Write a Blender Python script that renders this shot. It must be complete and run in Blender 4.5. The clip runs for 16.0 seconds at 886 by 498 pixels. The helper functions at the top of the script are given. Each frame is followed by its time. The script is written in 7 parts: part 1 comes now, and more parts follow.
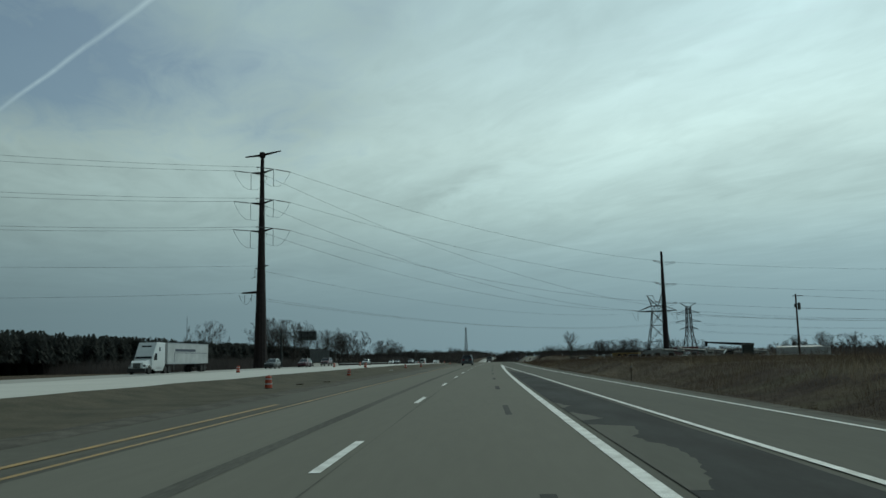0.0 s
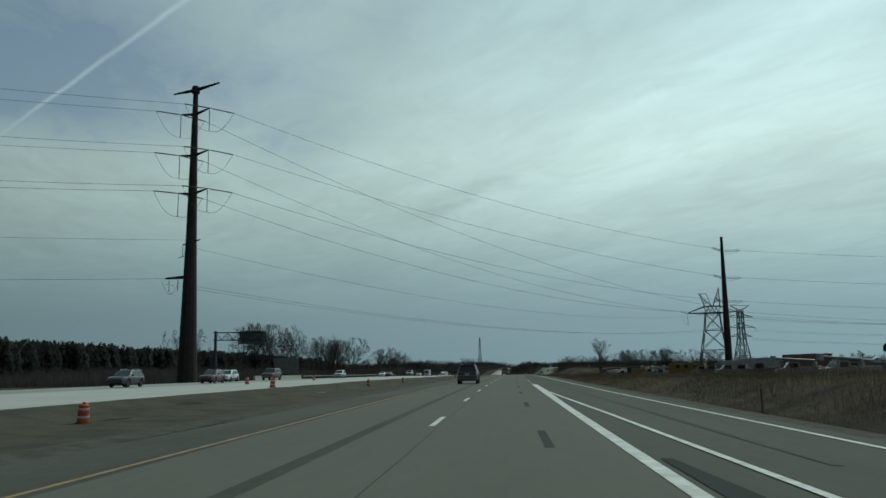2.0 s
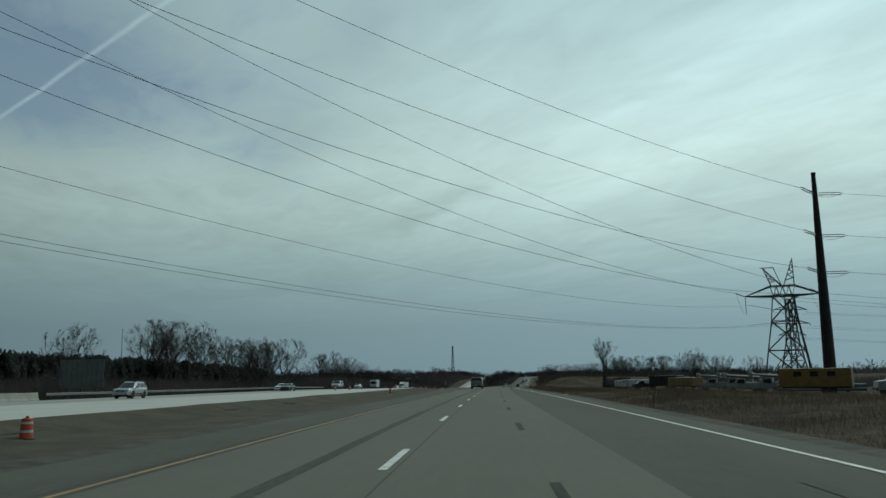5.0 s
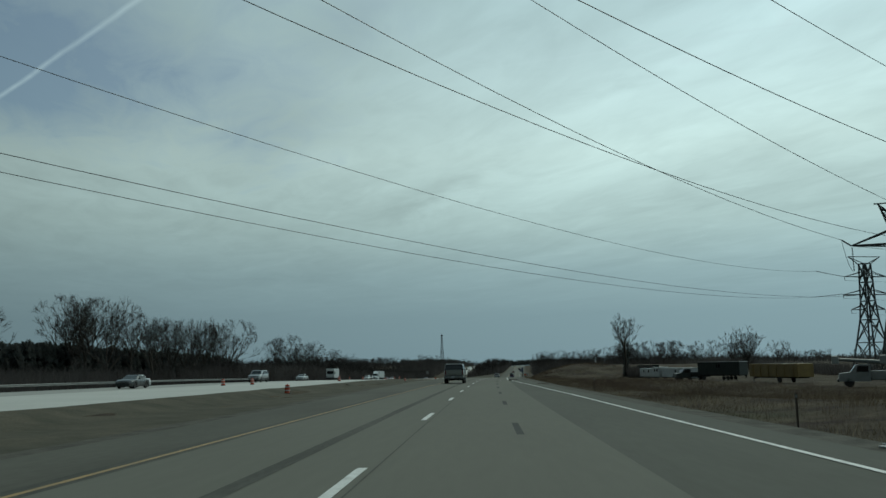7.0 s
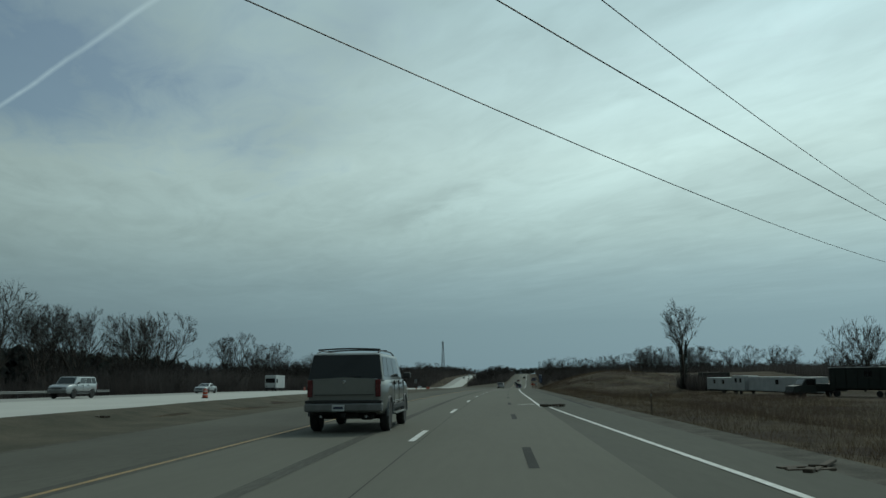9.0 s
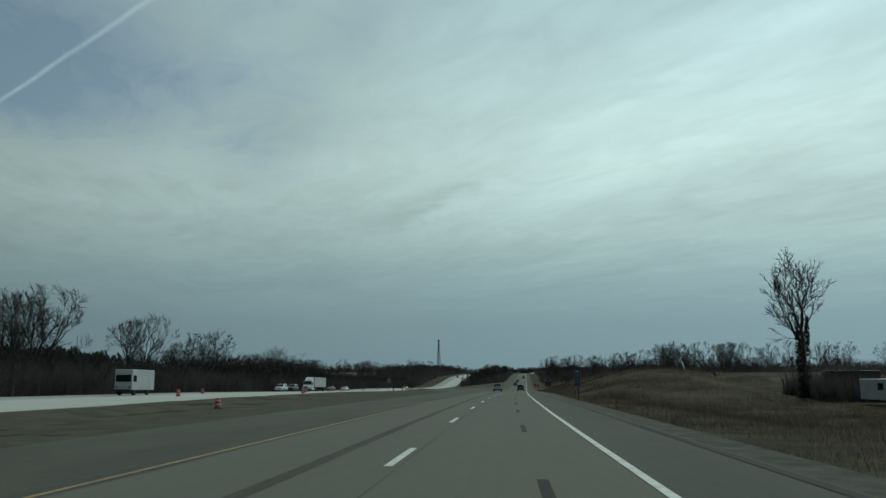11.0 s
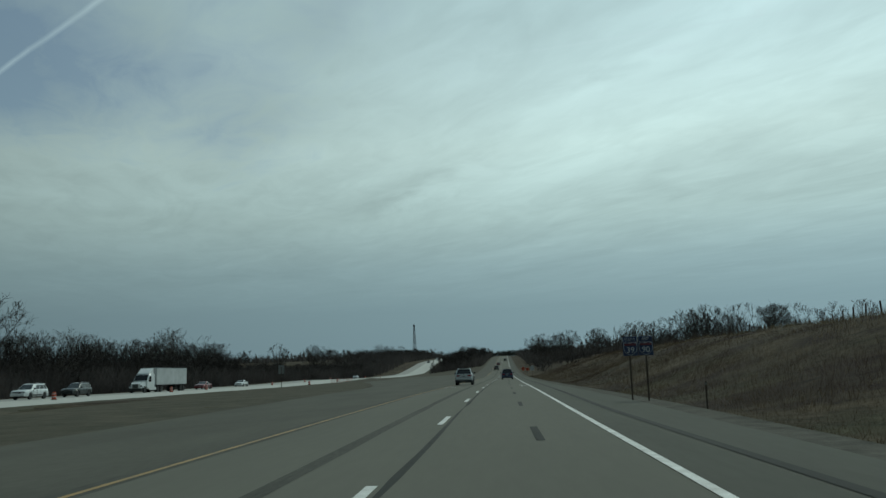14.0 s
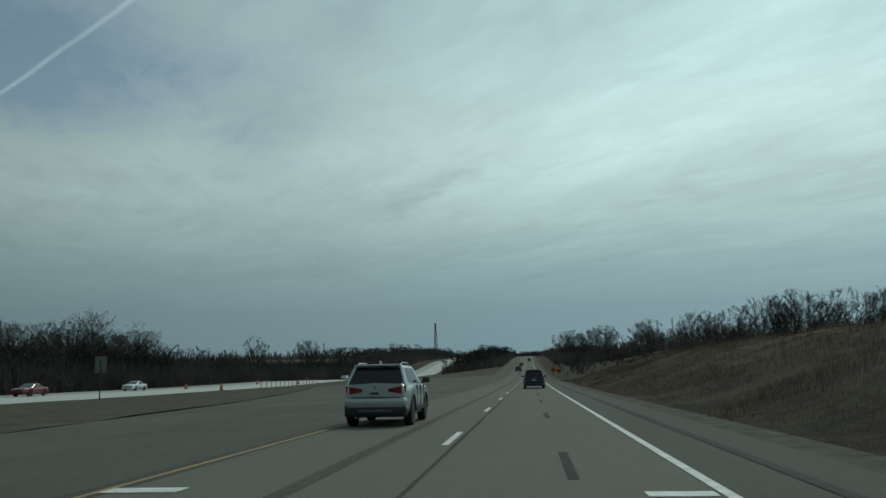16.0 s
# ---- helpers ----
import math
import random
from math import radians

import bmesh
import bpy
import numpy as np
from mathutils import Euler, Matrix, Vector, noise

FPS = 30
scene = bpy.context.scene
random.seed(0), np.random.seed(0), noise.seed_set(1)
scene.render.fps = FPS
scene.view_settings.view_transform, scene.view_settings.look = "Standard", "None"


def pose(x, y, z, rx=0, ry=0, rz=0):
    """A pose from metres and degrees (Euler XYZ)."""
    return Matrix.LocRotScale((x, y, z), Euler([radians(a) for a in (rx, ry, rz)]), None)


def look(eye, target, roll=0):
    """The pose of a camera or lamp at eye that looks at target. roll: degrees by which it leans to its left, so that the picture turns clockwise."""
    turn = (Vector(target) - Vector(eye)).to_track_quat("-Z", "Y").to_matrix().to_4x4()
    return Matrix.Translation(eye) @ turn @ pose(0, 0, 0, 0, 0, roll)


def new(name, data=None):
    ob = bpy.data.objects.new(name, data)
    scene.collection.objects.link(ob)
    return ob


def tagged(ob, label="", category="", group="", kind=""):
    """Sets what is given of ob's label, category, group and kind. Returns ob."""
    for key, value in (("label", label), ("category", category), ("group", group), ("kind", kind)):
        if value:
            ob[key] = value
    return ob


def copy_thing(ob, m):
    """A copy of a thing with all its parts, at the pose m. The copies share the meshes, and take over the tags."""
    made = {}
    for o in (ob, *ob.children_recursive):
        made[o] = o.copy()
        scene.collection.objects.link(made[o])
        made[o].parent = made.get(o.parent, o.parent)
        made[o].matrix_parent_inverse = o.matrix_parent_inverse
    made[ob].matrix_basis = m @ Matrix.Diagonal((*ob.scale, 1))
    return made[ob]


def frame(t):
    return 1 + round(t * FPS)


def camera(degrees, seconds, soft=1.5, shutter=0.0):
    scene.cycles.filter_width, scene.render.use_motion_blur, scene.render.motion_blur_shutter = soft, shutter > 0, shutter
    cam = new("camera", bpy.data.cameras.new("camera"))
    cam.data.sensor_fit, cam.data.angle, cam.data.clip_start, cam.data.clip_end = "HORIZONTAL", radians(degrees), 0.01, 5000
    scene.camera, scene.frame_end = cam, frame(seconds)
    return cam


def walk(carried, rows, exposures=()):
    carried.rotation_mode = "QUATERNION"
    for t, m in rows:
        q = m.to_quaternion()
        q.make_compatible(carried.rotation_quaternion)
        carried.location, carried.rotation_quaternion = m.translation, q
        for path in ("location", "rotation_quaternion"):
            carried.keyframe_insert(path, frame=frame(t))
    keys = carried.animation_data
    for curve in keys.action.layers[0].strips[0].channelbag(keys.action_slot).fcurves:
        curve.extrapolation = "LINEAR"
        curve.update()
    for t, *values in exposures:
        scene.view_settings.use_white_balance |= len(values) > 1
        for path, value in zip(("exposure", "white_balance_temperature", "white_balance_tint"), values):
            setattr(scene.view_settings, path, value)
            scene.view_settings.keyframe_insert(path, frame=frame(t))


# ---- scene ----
cam = camera(56.85, 16.0)
PATH = [
    (0, pose(2.071, -3.958, 1.373, 97.554, 1.063, 2.641)),
    (0.5, pose(2.062, 12.601, 1.373, 97.798, 0.685, 2.654)),
    (1, pose(2.081, 29.149, 1.373, 98.399, 1.035, 3.370)),
    (1.5, pose(2.104, 45.666, 1.369, 98.562, 1.069, 3.900)),
    (2, pose(2.222, 62.166, 1.365, 98.326, 0.775, 3.623)),
    (2.5, pose(2.354, 78.648, 1.361, 98.300, 1.015, 3.468)),
    (3, pose(2.457, 95.108, 1.357, 98.183, 0.869, 3.395)),
    (5.5, pose(4.292, 177.169, 1.225, 99.058, 0.833, 1.471)),
    (6, pose(4.737, 193.580, 1.183, 98.601, 0.792, 1.275)),
    (6.5, pose(5.210, 210.002, 1.103, 97.822, 0.481, 1.414)),
    (7, pose(5.751, 226.447, 1.024, 98.190, 0.977, 1.146)),
    (7.5, pose(6.356, 242.898, 0.944, 98.684, 1.120, 1.269)),
    (8, pose(7.000, 259.349, 0.865, 98.702, 0.683, 1.057)),
    (8.5, pose(7.576, 275.798, 0.787, 98.814, 0.777, 0.913)),
    (9, pose(8.224, 292.240, 0.714, 98.752, 0.648, 1.299)),
    (11.5, pose(12.151, 374.425, 0.190, 98.666, 0.081, 0.996)),
    (12, pose(13.018, 390.841, 0.014, 98.209, 0.871, 0.162)),
    (12.5, pose(13.976, 407.230, -0.163, 98.105, 0.792, 0.062)),
    (13, pose(15.000, 423.599, -0.338, 98.251, 0.820, -0.064)),
    (13.5, pose(16.129, 439.986, -0.549, 98.529, 1.135, 0.024)),
    (14, pose(17.306, 456.397, -0.780, 97.713, 2.043, -0.328)),
    (14.5, pose(18.502, 472.836, -1.011, 96.721, 2.342, -0.302)),
    (15, pose(19.786, 489.275, -1.242, 97.181, 2.546, 0.290)),
    (15.5, pose(21.103, 505.713, -1.474, 97.836, 1.694, 1.052)),
    (16, pose(22.459, 522.140, -1.762, 97.792, 1.284, 1.312)),
]
walk(cam, PATH, [(0.0, 0.05, 6150, -4.5), (3.0, 0.07, 6150, -4.5), (6.0, 0.0, 6150, -4.5), (16.0, -0.02, 6150, -4.5)])
# bend of the road, per 10 km, every 75 m from -50 m on
BEND = [2.33, 1.97, 1.13, 1.12, 1.29, 2.10, 2.10, 1.24, 0.35, -0.09, -0.38]
PHASE = 6.19

# ---- the road's line: s metres along the dashed lane line, u metres to its right ----
S0, S1, DS = -400.0, 4600.0, 2.0
SS = np.arange(S0, S1 + 1, DS)
_k = np.interp(SS, np.arange(-50, 701, 75.0), BEND) * 1e-4
_k[SS < -50] = 0.0
_k[SS > 700] = 0.0
_psi = np.concatenate([[0], np.cumsum((_k[1:] + _k[:-1]) / 2 * DS)])
_i0 = int(round(-S0 / DS))
_psi -= _psi[_i0]
_cx = np.concatenate([[0], np.cumsum((np.sin(_psi[1:]) + np.sin(_psi[:-1])) / 2 * DS)])
_cy = np.concatenate([[0], np.cumsum((np.cos(_psi[1:]) + np.cos(_psi[:-1])) / 2 * DS)])
_cx -= _cx[_i0]
_cy -= _cy[_i0]
ZS = [-400, -50, 30, 110, 190, 270, 350, 430, 510, 600, 680, 760, 840, 950, 1100, 1310, 1500, 2200, 4600]
ZZ = [0, 0, 0, -0.02, -0.17, -0.56, -0.92, -1.78, -2.9, -4.56, -5.8, -6.2, -5.6, -4.2, -1.5, 1.0, 0.6, -3.0, -6.0]
_zz = np.interp(SS, ZS, ZZ)
_ker = np.hanning(27)
_zz = np.convolve(np.pad(_zz, 13, mode="edge"), _ker / _ker.sum(), mode="valid")


_Z, _X, _Y, _A = _zz.tolist(), _cx.tolist(), _cy.tolist(), _psi.tolist()


def table(rows, s):
    """A value between the even steps of a list along the road."""
    k = min(max((s - S0) / DS, 0.0), len(rows) - 1.001)
    i = int(k)
    return rows[i] + (rows[i + 1] - rows[i]) * (k - i)


def ease(x, xs, ys):
    """A value between uneven steps."""
    if x <= xs[0]:
        return float(ys[0])
    for i in range(1, len(xs)):
        if x < xs[i]:
            return ys[i - 1] + (ys[i] - ys[i - 1]) * (x - xs[i - 1]) / (xs[i] - xs[i - 1])
    return float(ys[-1])


def road_z(s):
    return table(_Z, s)


def road_xy(s, u):
    p = table(_A, s)
    return table(_X, s) + u * math.cos(p), table(_Y, s) - u * math.sin(p)


def heading(s):
    """Degrees to the right of +Y."""
    return math.degrees(table(_A, s))


def opp(s):
    """u of the near edge of the opposite carriageway."""
    return ease(s, [-400, 340, 420, 490, 600, 700, 800, 1000, 1300, 4600], [-18.3, -18.5, -24.5, -30.5, -38, -44, -47, -47, -47, -50])


def opp_w(s):
    """Width of the opposite pavement."""
    return ease(s, [660, 900, 1100], [27.0, 17.0, 14.0])


def base_z(s, u):
    """Height of the roadbed: the opposite carriageway dips deeper into the valley."""
    k = min(max((u + 9.0) / (opp(s) + 9.0), 0.0), 1.0) if u < -9 else 0.0
    return road_z(s) + k * ease(s, [740, 850, 950, 1000, 1060, 1100], [0, -2.7, -4.4, -2.9, -0.4, 0])


def bump(x, a, b, c, d):
    """0 before a, 1 from b to c, 0 past d, smoothly."""
    t = min(max((x - a) / (b - a), 0), 1) if x < c else 1 - min(max((x - c) / (d - c), 0), 1)
    return t * t * (3 - 2 * t)


def pave_right(s):
    """u of the outer edge of the asphalt."""
    return ease(s, [-400, 0, 30, 110, 230, 300, 345, 440, 490, 530, 4600], [10.6, 9.5, 9.15, 8.1, 8.2, 6.8, 6.3, 6.5, 6.9, 6.3, 6.2])


def verge_right(s):
    """u where the gravel ends and the grass begins."""
    return pave_right(s) + ease(s, [0, 110, 300], [0.7, 0.95, 1.1])


def ground_z(s, u):
    z = base_z(s, u)
    e = opp(s)
    pave_r = pave_right(s)
    if u > pave_r:
        d = u - pave_r
        z += -0.03 - 0.35 * bump(d, 0, 2.5, 3.5, 8)
        z += 0.75 * bump(s, -500, -300, 100, 190) * bump(d, 2.0, 6, 40, 90)
        z += -0.65 * bump(s, 120, 150, 250, 300) * bump(d, 14, 26, 4000, 5000)
        z += -1.1 * bump(s, 250, 300, 440, 495) * bump(d, 1.5, 14, 4000, 5000)
        hb = ease(s, [440, 468, 484, 502, 525, 600, 700, 800, 900], [0, 0.7, 2.2, 3.8, 4.2, 5.1, 5.2, 3.3, 1.5])
        z += hb * bump(d, 1.5, 20 if s < 560 else 25, 3000, 4000) * (1 - 0.72 * bump(d, 24, 48, 5000, 6000) * (1 - bump(s, 520, 590, 5000, 6000)))
        z += 0.12 * noise.noise((s * 0.15, u * 0.15, 3.0)) * bump(d, 0, 3, 4000, 5000)
        z += 0.45 * noise.noise((s * 0.06, u * 0.11, 7.0)) * bump(d, 5, 13, 90, 140) * bump(s, 420, 480, 700, 760)
    elif u < -5.7 and u > e:
        z += -0.55 * (1 - bump(s, 470, 560, 690, 790)) * bump(u, e + 0.2, e + 4, -10, -6.5) + 0.05 * noise.noise((s * 0.3, u * 0.3, 1.0))
    elif u < e - opp_w(s) - 0.5:
        d = e - opp_w(s) - 0.5 - u
        z += -0.05 - 1.4 * bump(d, 0, 9, 5000, 6000) * bump(s, -600, -500, 380, 520)
        z += 2.0 * bump(s, 900, 1150, 3000, 4000) * bump(d, 5, 60, 4000, 5000)
    else:
        z += -0.06
    return z


def place(s, u, dz=0.0, turn=0.0):
    """A pose on the ground at s, u; turn 0 faces along the road."""
    x, y = road_xy(s, u)
    return pose(x, y, ground_z(s, u) + dz, 0, 0, turn - heading(s))

# ---- sky and sun: a thin streaky overcast, brighter ahead to the right ----
world = bpy.data.worlds.new("overcast")
scene.world = world
world.use_nodes = True
wn, wl = world.node_tree.nodes, world.node_tree.links
SUN_AZ, SUN_EL = 28.0, 47.0


def wnode(kind, **kw):
    n = wn.new(kind)
    for k, v in kw.items():
        if k == "operation":
            n.operation = v
        elif k == "blend":
            n.data_type, n.blend_type = "RGBA", v
    return n


def wmath(op, a, b=None, clamp=False):
    n = wnode("ShaderNodeMath", operation=op)
    n.use_clamp = clamp
    for i, v in enumerate((a, b)):
        if v is None:
            continue
        if isinstance(v, (int, float)):
            n.inputs[i].default_value = v
        else:
            wl.new(v, n.inputs[i])
    return n.outputs[0]


def wramp(fac, stops):
    n = wn.new("ShaderNodeValToRGB")
    els = n.color_ramp.elements
    while len(els) < len(stops):
        els.new(0.5)
    for e, (p, c) in zip(els, stops):
        e.position, e.color = p, (*c, 1)
    wl.new(fac, n.inputs[0])
    return n.outputs[0]


def wmix(fac, a, b, blend="MIX"):
    n = wnode("ShaderNodeMix", blend=blend)
    for i, v in ((0, fac), (6, a), (7, b)):
        if isinstance(v, (int, float)):
            n.inputs[i].default_value = v
        elif isinstance(v, tuple):
            n.inputs[i].default_value = (*v, 1)
        else:
            wl.new(v, n.inputs[i])
    return n.outputs[2]


_tc = wn.new("ShaderNodeTexCoord")
_sep = wn.new("ShaderNodeSeparateXYZ")
wl.new(_tc.outputs["Generated"], _sep.inputs[0])
dx, dy, dz = _sep.outputs
_h = wmath("MAXIMUM", dz, 0.035)
px, py = wmath("DIVIDE", dx, _h), wmath("DIVIDE", dy, _h)
along = wmath("ADD", wmath("MULTIPLY", px, -0.41), wmath("MULTIPLY", py, 0.91))
across = wmath("ADD", wmath("MULTIPLY", px, 0.91), wmath("MULTIPLY", py, 0.41))


def streaks(ka, kb, detail, seed, rough=0.55, warp=0.0):
    c = wn.new("ShaderNodeCombineXYZ")
    wl.new(wmath("MULTIPLY", along, ka), c.inputs[0])
    wl.new(wmath("MULTIPLY", across, kb), c.inputs[1])
    c.inputs[2].default_value = seed
    n = wn.new("ShaderNodeTexNoise")
    n.inputs["Scale"].default_value, n.inputs["Detail"].default_value = 1.0, detail
    n.inputs["Roughness"].default_value, n.inputs["Distortion"].default_value = rough, warp
    wl.new(c.outputs[0], n.inputs["Vector"])
    return n.outputs["Fac"]


big = streaks(0.28, 0.60, 3, 4.3, 0.5, 0.9)
mid = streaks(0.72, 1.55, 4, 1.7, 0.55, 1.3)
fine = streaks(2.3, 4.6, 5, 9.1, 0.62, 0.9)


def bank(x, y, length, width):
    """A soft-edged bank or hole in the cloud layer, drawn out along the streaks, at (x, y) on the layer."""
    a = wmath("DIVIDE", wmath("SUBTRACT", along, -0.41 * x + 0.91 * y), length)
    c = wmath("ADD", across, wmath("MULTIPLY", wmath("SUBTRACT", mid, 0.5), 0.5))
    c = wmath("DIVIDE", wmath("SUBTRACT", c, 0.91 * x + 0.41 * y), width)
    r = wmath("ADD", wmath("MULTIPLY", a, a), wmath("MULTIPLY", c, c))
    return wmath("POWER", 2.718, wmath("MULTIPLY", r, -1.0))


def plus(*terms):
    out = terms[0]
    for t in terms[1:]:
        out = wmath("ADD", out, t)
    return out


def times(a, k):
    return wmath("MULTIPLY", a, k)


calm = wmath("MULTIPLY", wmath("SUBTRACT", dz, 0.045), 6.5, True)   # the layer closes towards the horizon
body = wramp(dz, [(0.0, (0.205, 0.272, 0.312)), (0.06, (0.225, 0.296, 0.332)), (0.11, (0.292, 0.372, 0.400)),
                  (0.17, (0.420, 0.508, 0.512)), (0.25, (0.520, 0.612, 0.610)), (0.36, (0.490, 0.588, 0.612)),
                  (0.55, (0.43, 0.545, 0.595)), (1.0, (0.40, 0.515, 0.575))])
light = plus(times(big, 0.46), times(mid, 0.38), times(fine, 0.22), -0.53)
light = plus(times(light, calm), 1.0, times(bank(-0.26, 4.9, 0.9, 0.17), -0.15), times(bank(2.5, 4.7, 0.8, 0.6), -0.12),
             times(bank(0.8, 3.9, 1.6, 0.5), 0.10), times(bank(0.85, 2.6, 1.2, 0.09), 0.10))
light = wmath("MULTIPLY", light, wmath("ADD", wmath("MULTIPLY", dx, 0.48), wmath("ADD", wmath("MULTIPLY", dy, 0.33), 0.66)))
cloud = wmix(1.0, body, light, "MULTIPLY")
sky = wn.new("ShaderNodeTexSky")
sky.sky_type, sky.sun_disc = "NISHITA", False
sky.sun_elevation, sky.sun_rotation = radians(SUN_EL), radians(SUN_AZ)
sky.dust_density, sky.air_density = 2.0, 1.0
clear = wmix(1.0, sky.outputs[0], (0.058, 0.060, 0.058), "MULTIPLY")
# openings in the layer, mostly high on the left
gap = plus(times(bank(-1.50, 2.45, 0.9, 0.66), 1.45), times(bank(-0.30, 2.28, 0.28, 0.16), 0.5), times(bank(-0.80, 3.4, 0.6, 0.28), 0.45), times(bank(-0.9, 2.9, 1.6, 0.9), 0.30),
           times(wmath("MULTIPLY", wmath("SUBTRACT", dz, 0.46), 3.0, True), 0.5))
gap = plus(gap, times(wmath("SUBTRACT", mid, 0.5), 1.5), times(wmath("SUBTRACT", fine, 0.5), 1.2), -0.26)
gap = wmath("MULTIPLY", wmath("MULTIPLY", gap, 1.0, True), wmath("MULTIPLY", calm, 0.85))
air = wmix(gap, cloud, clear)
# two old vapour trails
for ax, ay, tx, ty, wd, amt in ((-0.83, 2.07, -0.73, 0.68, 0.015, 0.30), (1.12, 2.33, 0.95, -0.32, 0.022, 0.45)):
    off = wmath("ADD", wmath("MULTIPLY", wmath("SUBTRACT", px, ax), -ty), wmath("MULTIPLY", wmath("SUBTRACT", py, ay), tx))
    off = wmath("ADD", off, wmath("MULTIPLY", wmath("SUBTRACT", mid, 0.5), 0.03))
    band = wmath("SUBTRACT", 1.0, wmath("DIVIDE", wmath("ABSOLUTE", off), wd), True)
    band = wmath("MULTIPLY", band, wmath("MULTIPLY", wmath("MULTIPLY", fine, 2.0), amt), True)
    high = wmath("MULTIPLY", wmath("SUBTRACT", dz, 0.23 if ax < 0 else 0.352), 14.0 if ax < 0 else 60.0, True)
    air = wmix(wmath("MULTIPLY", band, high), air, (0.60, 0.70, 0.74))
below = wmath("LESS_THAN", dz, -0.01)
air = wmix(below, air, (0.07, 0.075, 0.06))
_bg = wn["Background"]
_bg.inputs[1].default_value = 1.0
wl.new(air, _bg.inputs[0])

sun = new("sun", bpy.data.lights.new("sun", "SUN"))
sun.data.energy, sun.data.angle, sun.data.color = 1.25, radians(9), (1.0, 0.96, 0.86)
_a, _e = radians(SUN_AZ), radians(SUN_EL)
_d = Vector((math.sin(_a) * math.cos(_e), math.cos(_a) * math.cos(_e), math.sin(_e)))
sun.matrix_world = look(_d * 300, (0, 0, 0))

# ---- materials ----


def material(name, color, rough=0.6, metal=0.0, vary=0.25, scale=1.0, bump=0.0, bump_scale=None, second=None, grain=0.0,
             coat=0.0, each=0.0, island=0.0, uv=False, stretch=(1, 1, 1), spec=None):
    """A principled surface: two scales of noise in the colour (towards second, or darker), fine grain, relief, and a shift for each object."""
    m = bpy.data.materials.new(name)
    m.use_nodes = True
    n, l = m.node_tree.nodes, m.node_tree.links
    p = n["Principled BSDF"]
    p.inputs["Roughness"].default_value, p.inputs["Metallic"].default_value = rough, metal
    if coat:
        p.inputs["Coat Weight"].default_value, p.inputs["Coat Roughness"].default_value = coat, 0.06
    if spec is not None:
        p.inputs["Specular IOR Level"].default_value = spec
    tc = n.new("ShaderNodeTexCoord")
    mp = n.new("ShaderNodeMapping")
    mp.inputs["Scale"].default_value = stretch
    l.new(tc.outputs["UV" if uv else "Object"], mp.inputs[0])

    def tex(s, d, r=0.6):
        t = n.new("ShaderNodeTexNoise")
        t.inputs["Scale"].default_value, t.inputs["Detail"].default_value, t.inputs["Roughness"].default_value = s, d, r
        l.new(mp.outputs[0], t.inputs["Vector"])
        return t.outputs["Fac"]

    second = second or tuple(c * (1 - vary * 1.6) for c in color)
    r = n.new("ShaderNodeValToRGB")
    r.color_ramp.elements[0].position, r.color_ramp.elements[1].position = 0.34, 0.68
    r.color_ramp.elements[0].color, r.color_ramp.elements[1].color = (*second, 1), (*color, 1)
    l.new(tex(scale, 6), r.inputs[0])
    out = r.outputs[0]
    if grain:
        g = n.new("ShaderNodeMix")
        g.data_type, g.blend_type = "RGBA", "MULTIPLY"
        g.inputs[0].default_value = 1.0
        gr = n.new("ShaderNodeValToRGB")
        gr.color_ramp.elements[0].position, gr.color_ramp.elements[1].position = 0.3, 0.7
        gr.color_ramp.elements[0].color = (1 - grain, 1 - grain, 1 - grain, 1)
        gr.color_ramp.elements[1].color = (1 + grain * 0.3, 1 + grain * 0.3, 1 + grain * 0.3, 1)
        l.new(tex(scale * 23, 3), gr.inputs[0])
        l.new(out, g.inputs[6])
        l.new(gr.outputs[0], g.inputs[7])
        out = g.outputs[2]
    if each:
        oi = n.new("ShaderNodeObjectInfo")
        hs = n.new("ShaderNodeHueSaturation")
        mr = n.new("ShaderNodeMapRange")
        mr.inputs[3].default_value, mr.inputs[4].default_value = 1 - each, 1 + each
        l.new(oi.outputs["Random"], mr.inputs[0])
        l.new(mr.outputs[0], hs.inputs["Value"])
        l.new(out, hs.inputs["Color"])
        out = hs.outputs[0]
    if island:
        gi = n.new("ShaderNodeNewGeometry")
        hs = n.new("ShaderNodeHueSaturation")
        mr = n.new("ShaderNodeMapRange")
        mr.inputs[3].default_value, mr.inputs[4].default_value = 1 - island, 1 + island
        l.new(gi.outputs["Random Per Island"], mr.inputs[0])
        l.new(mr.outputs[0], hs.inputs["Value"])
        l.new(out, hs.inputs["Color"])
        out = hs.outputs[0]
    l.new(out, p.inputs["Base Color"])
    if bump:
        b = n.new("ShaderNodeBump")
        b.inputs["Strength"].default_value, b.inputs["Distance"].default_value = bump, 0.02
        l.new(tex(bump_scale or scale * 30, 4), b.inputs["Height"])
        l.new(b.outputs[0], p.inputs["Normal"])
    return m


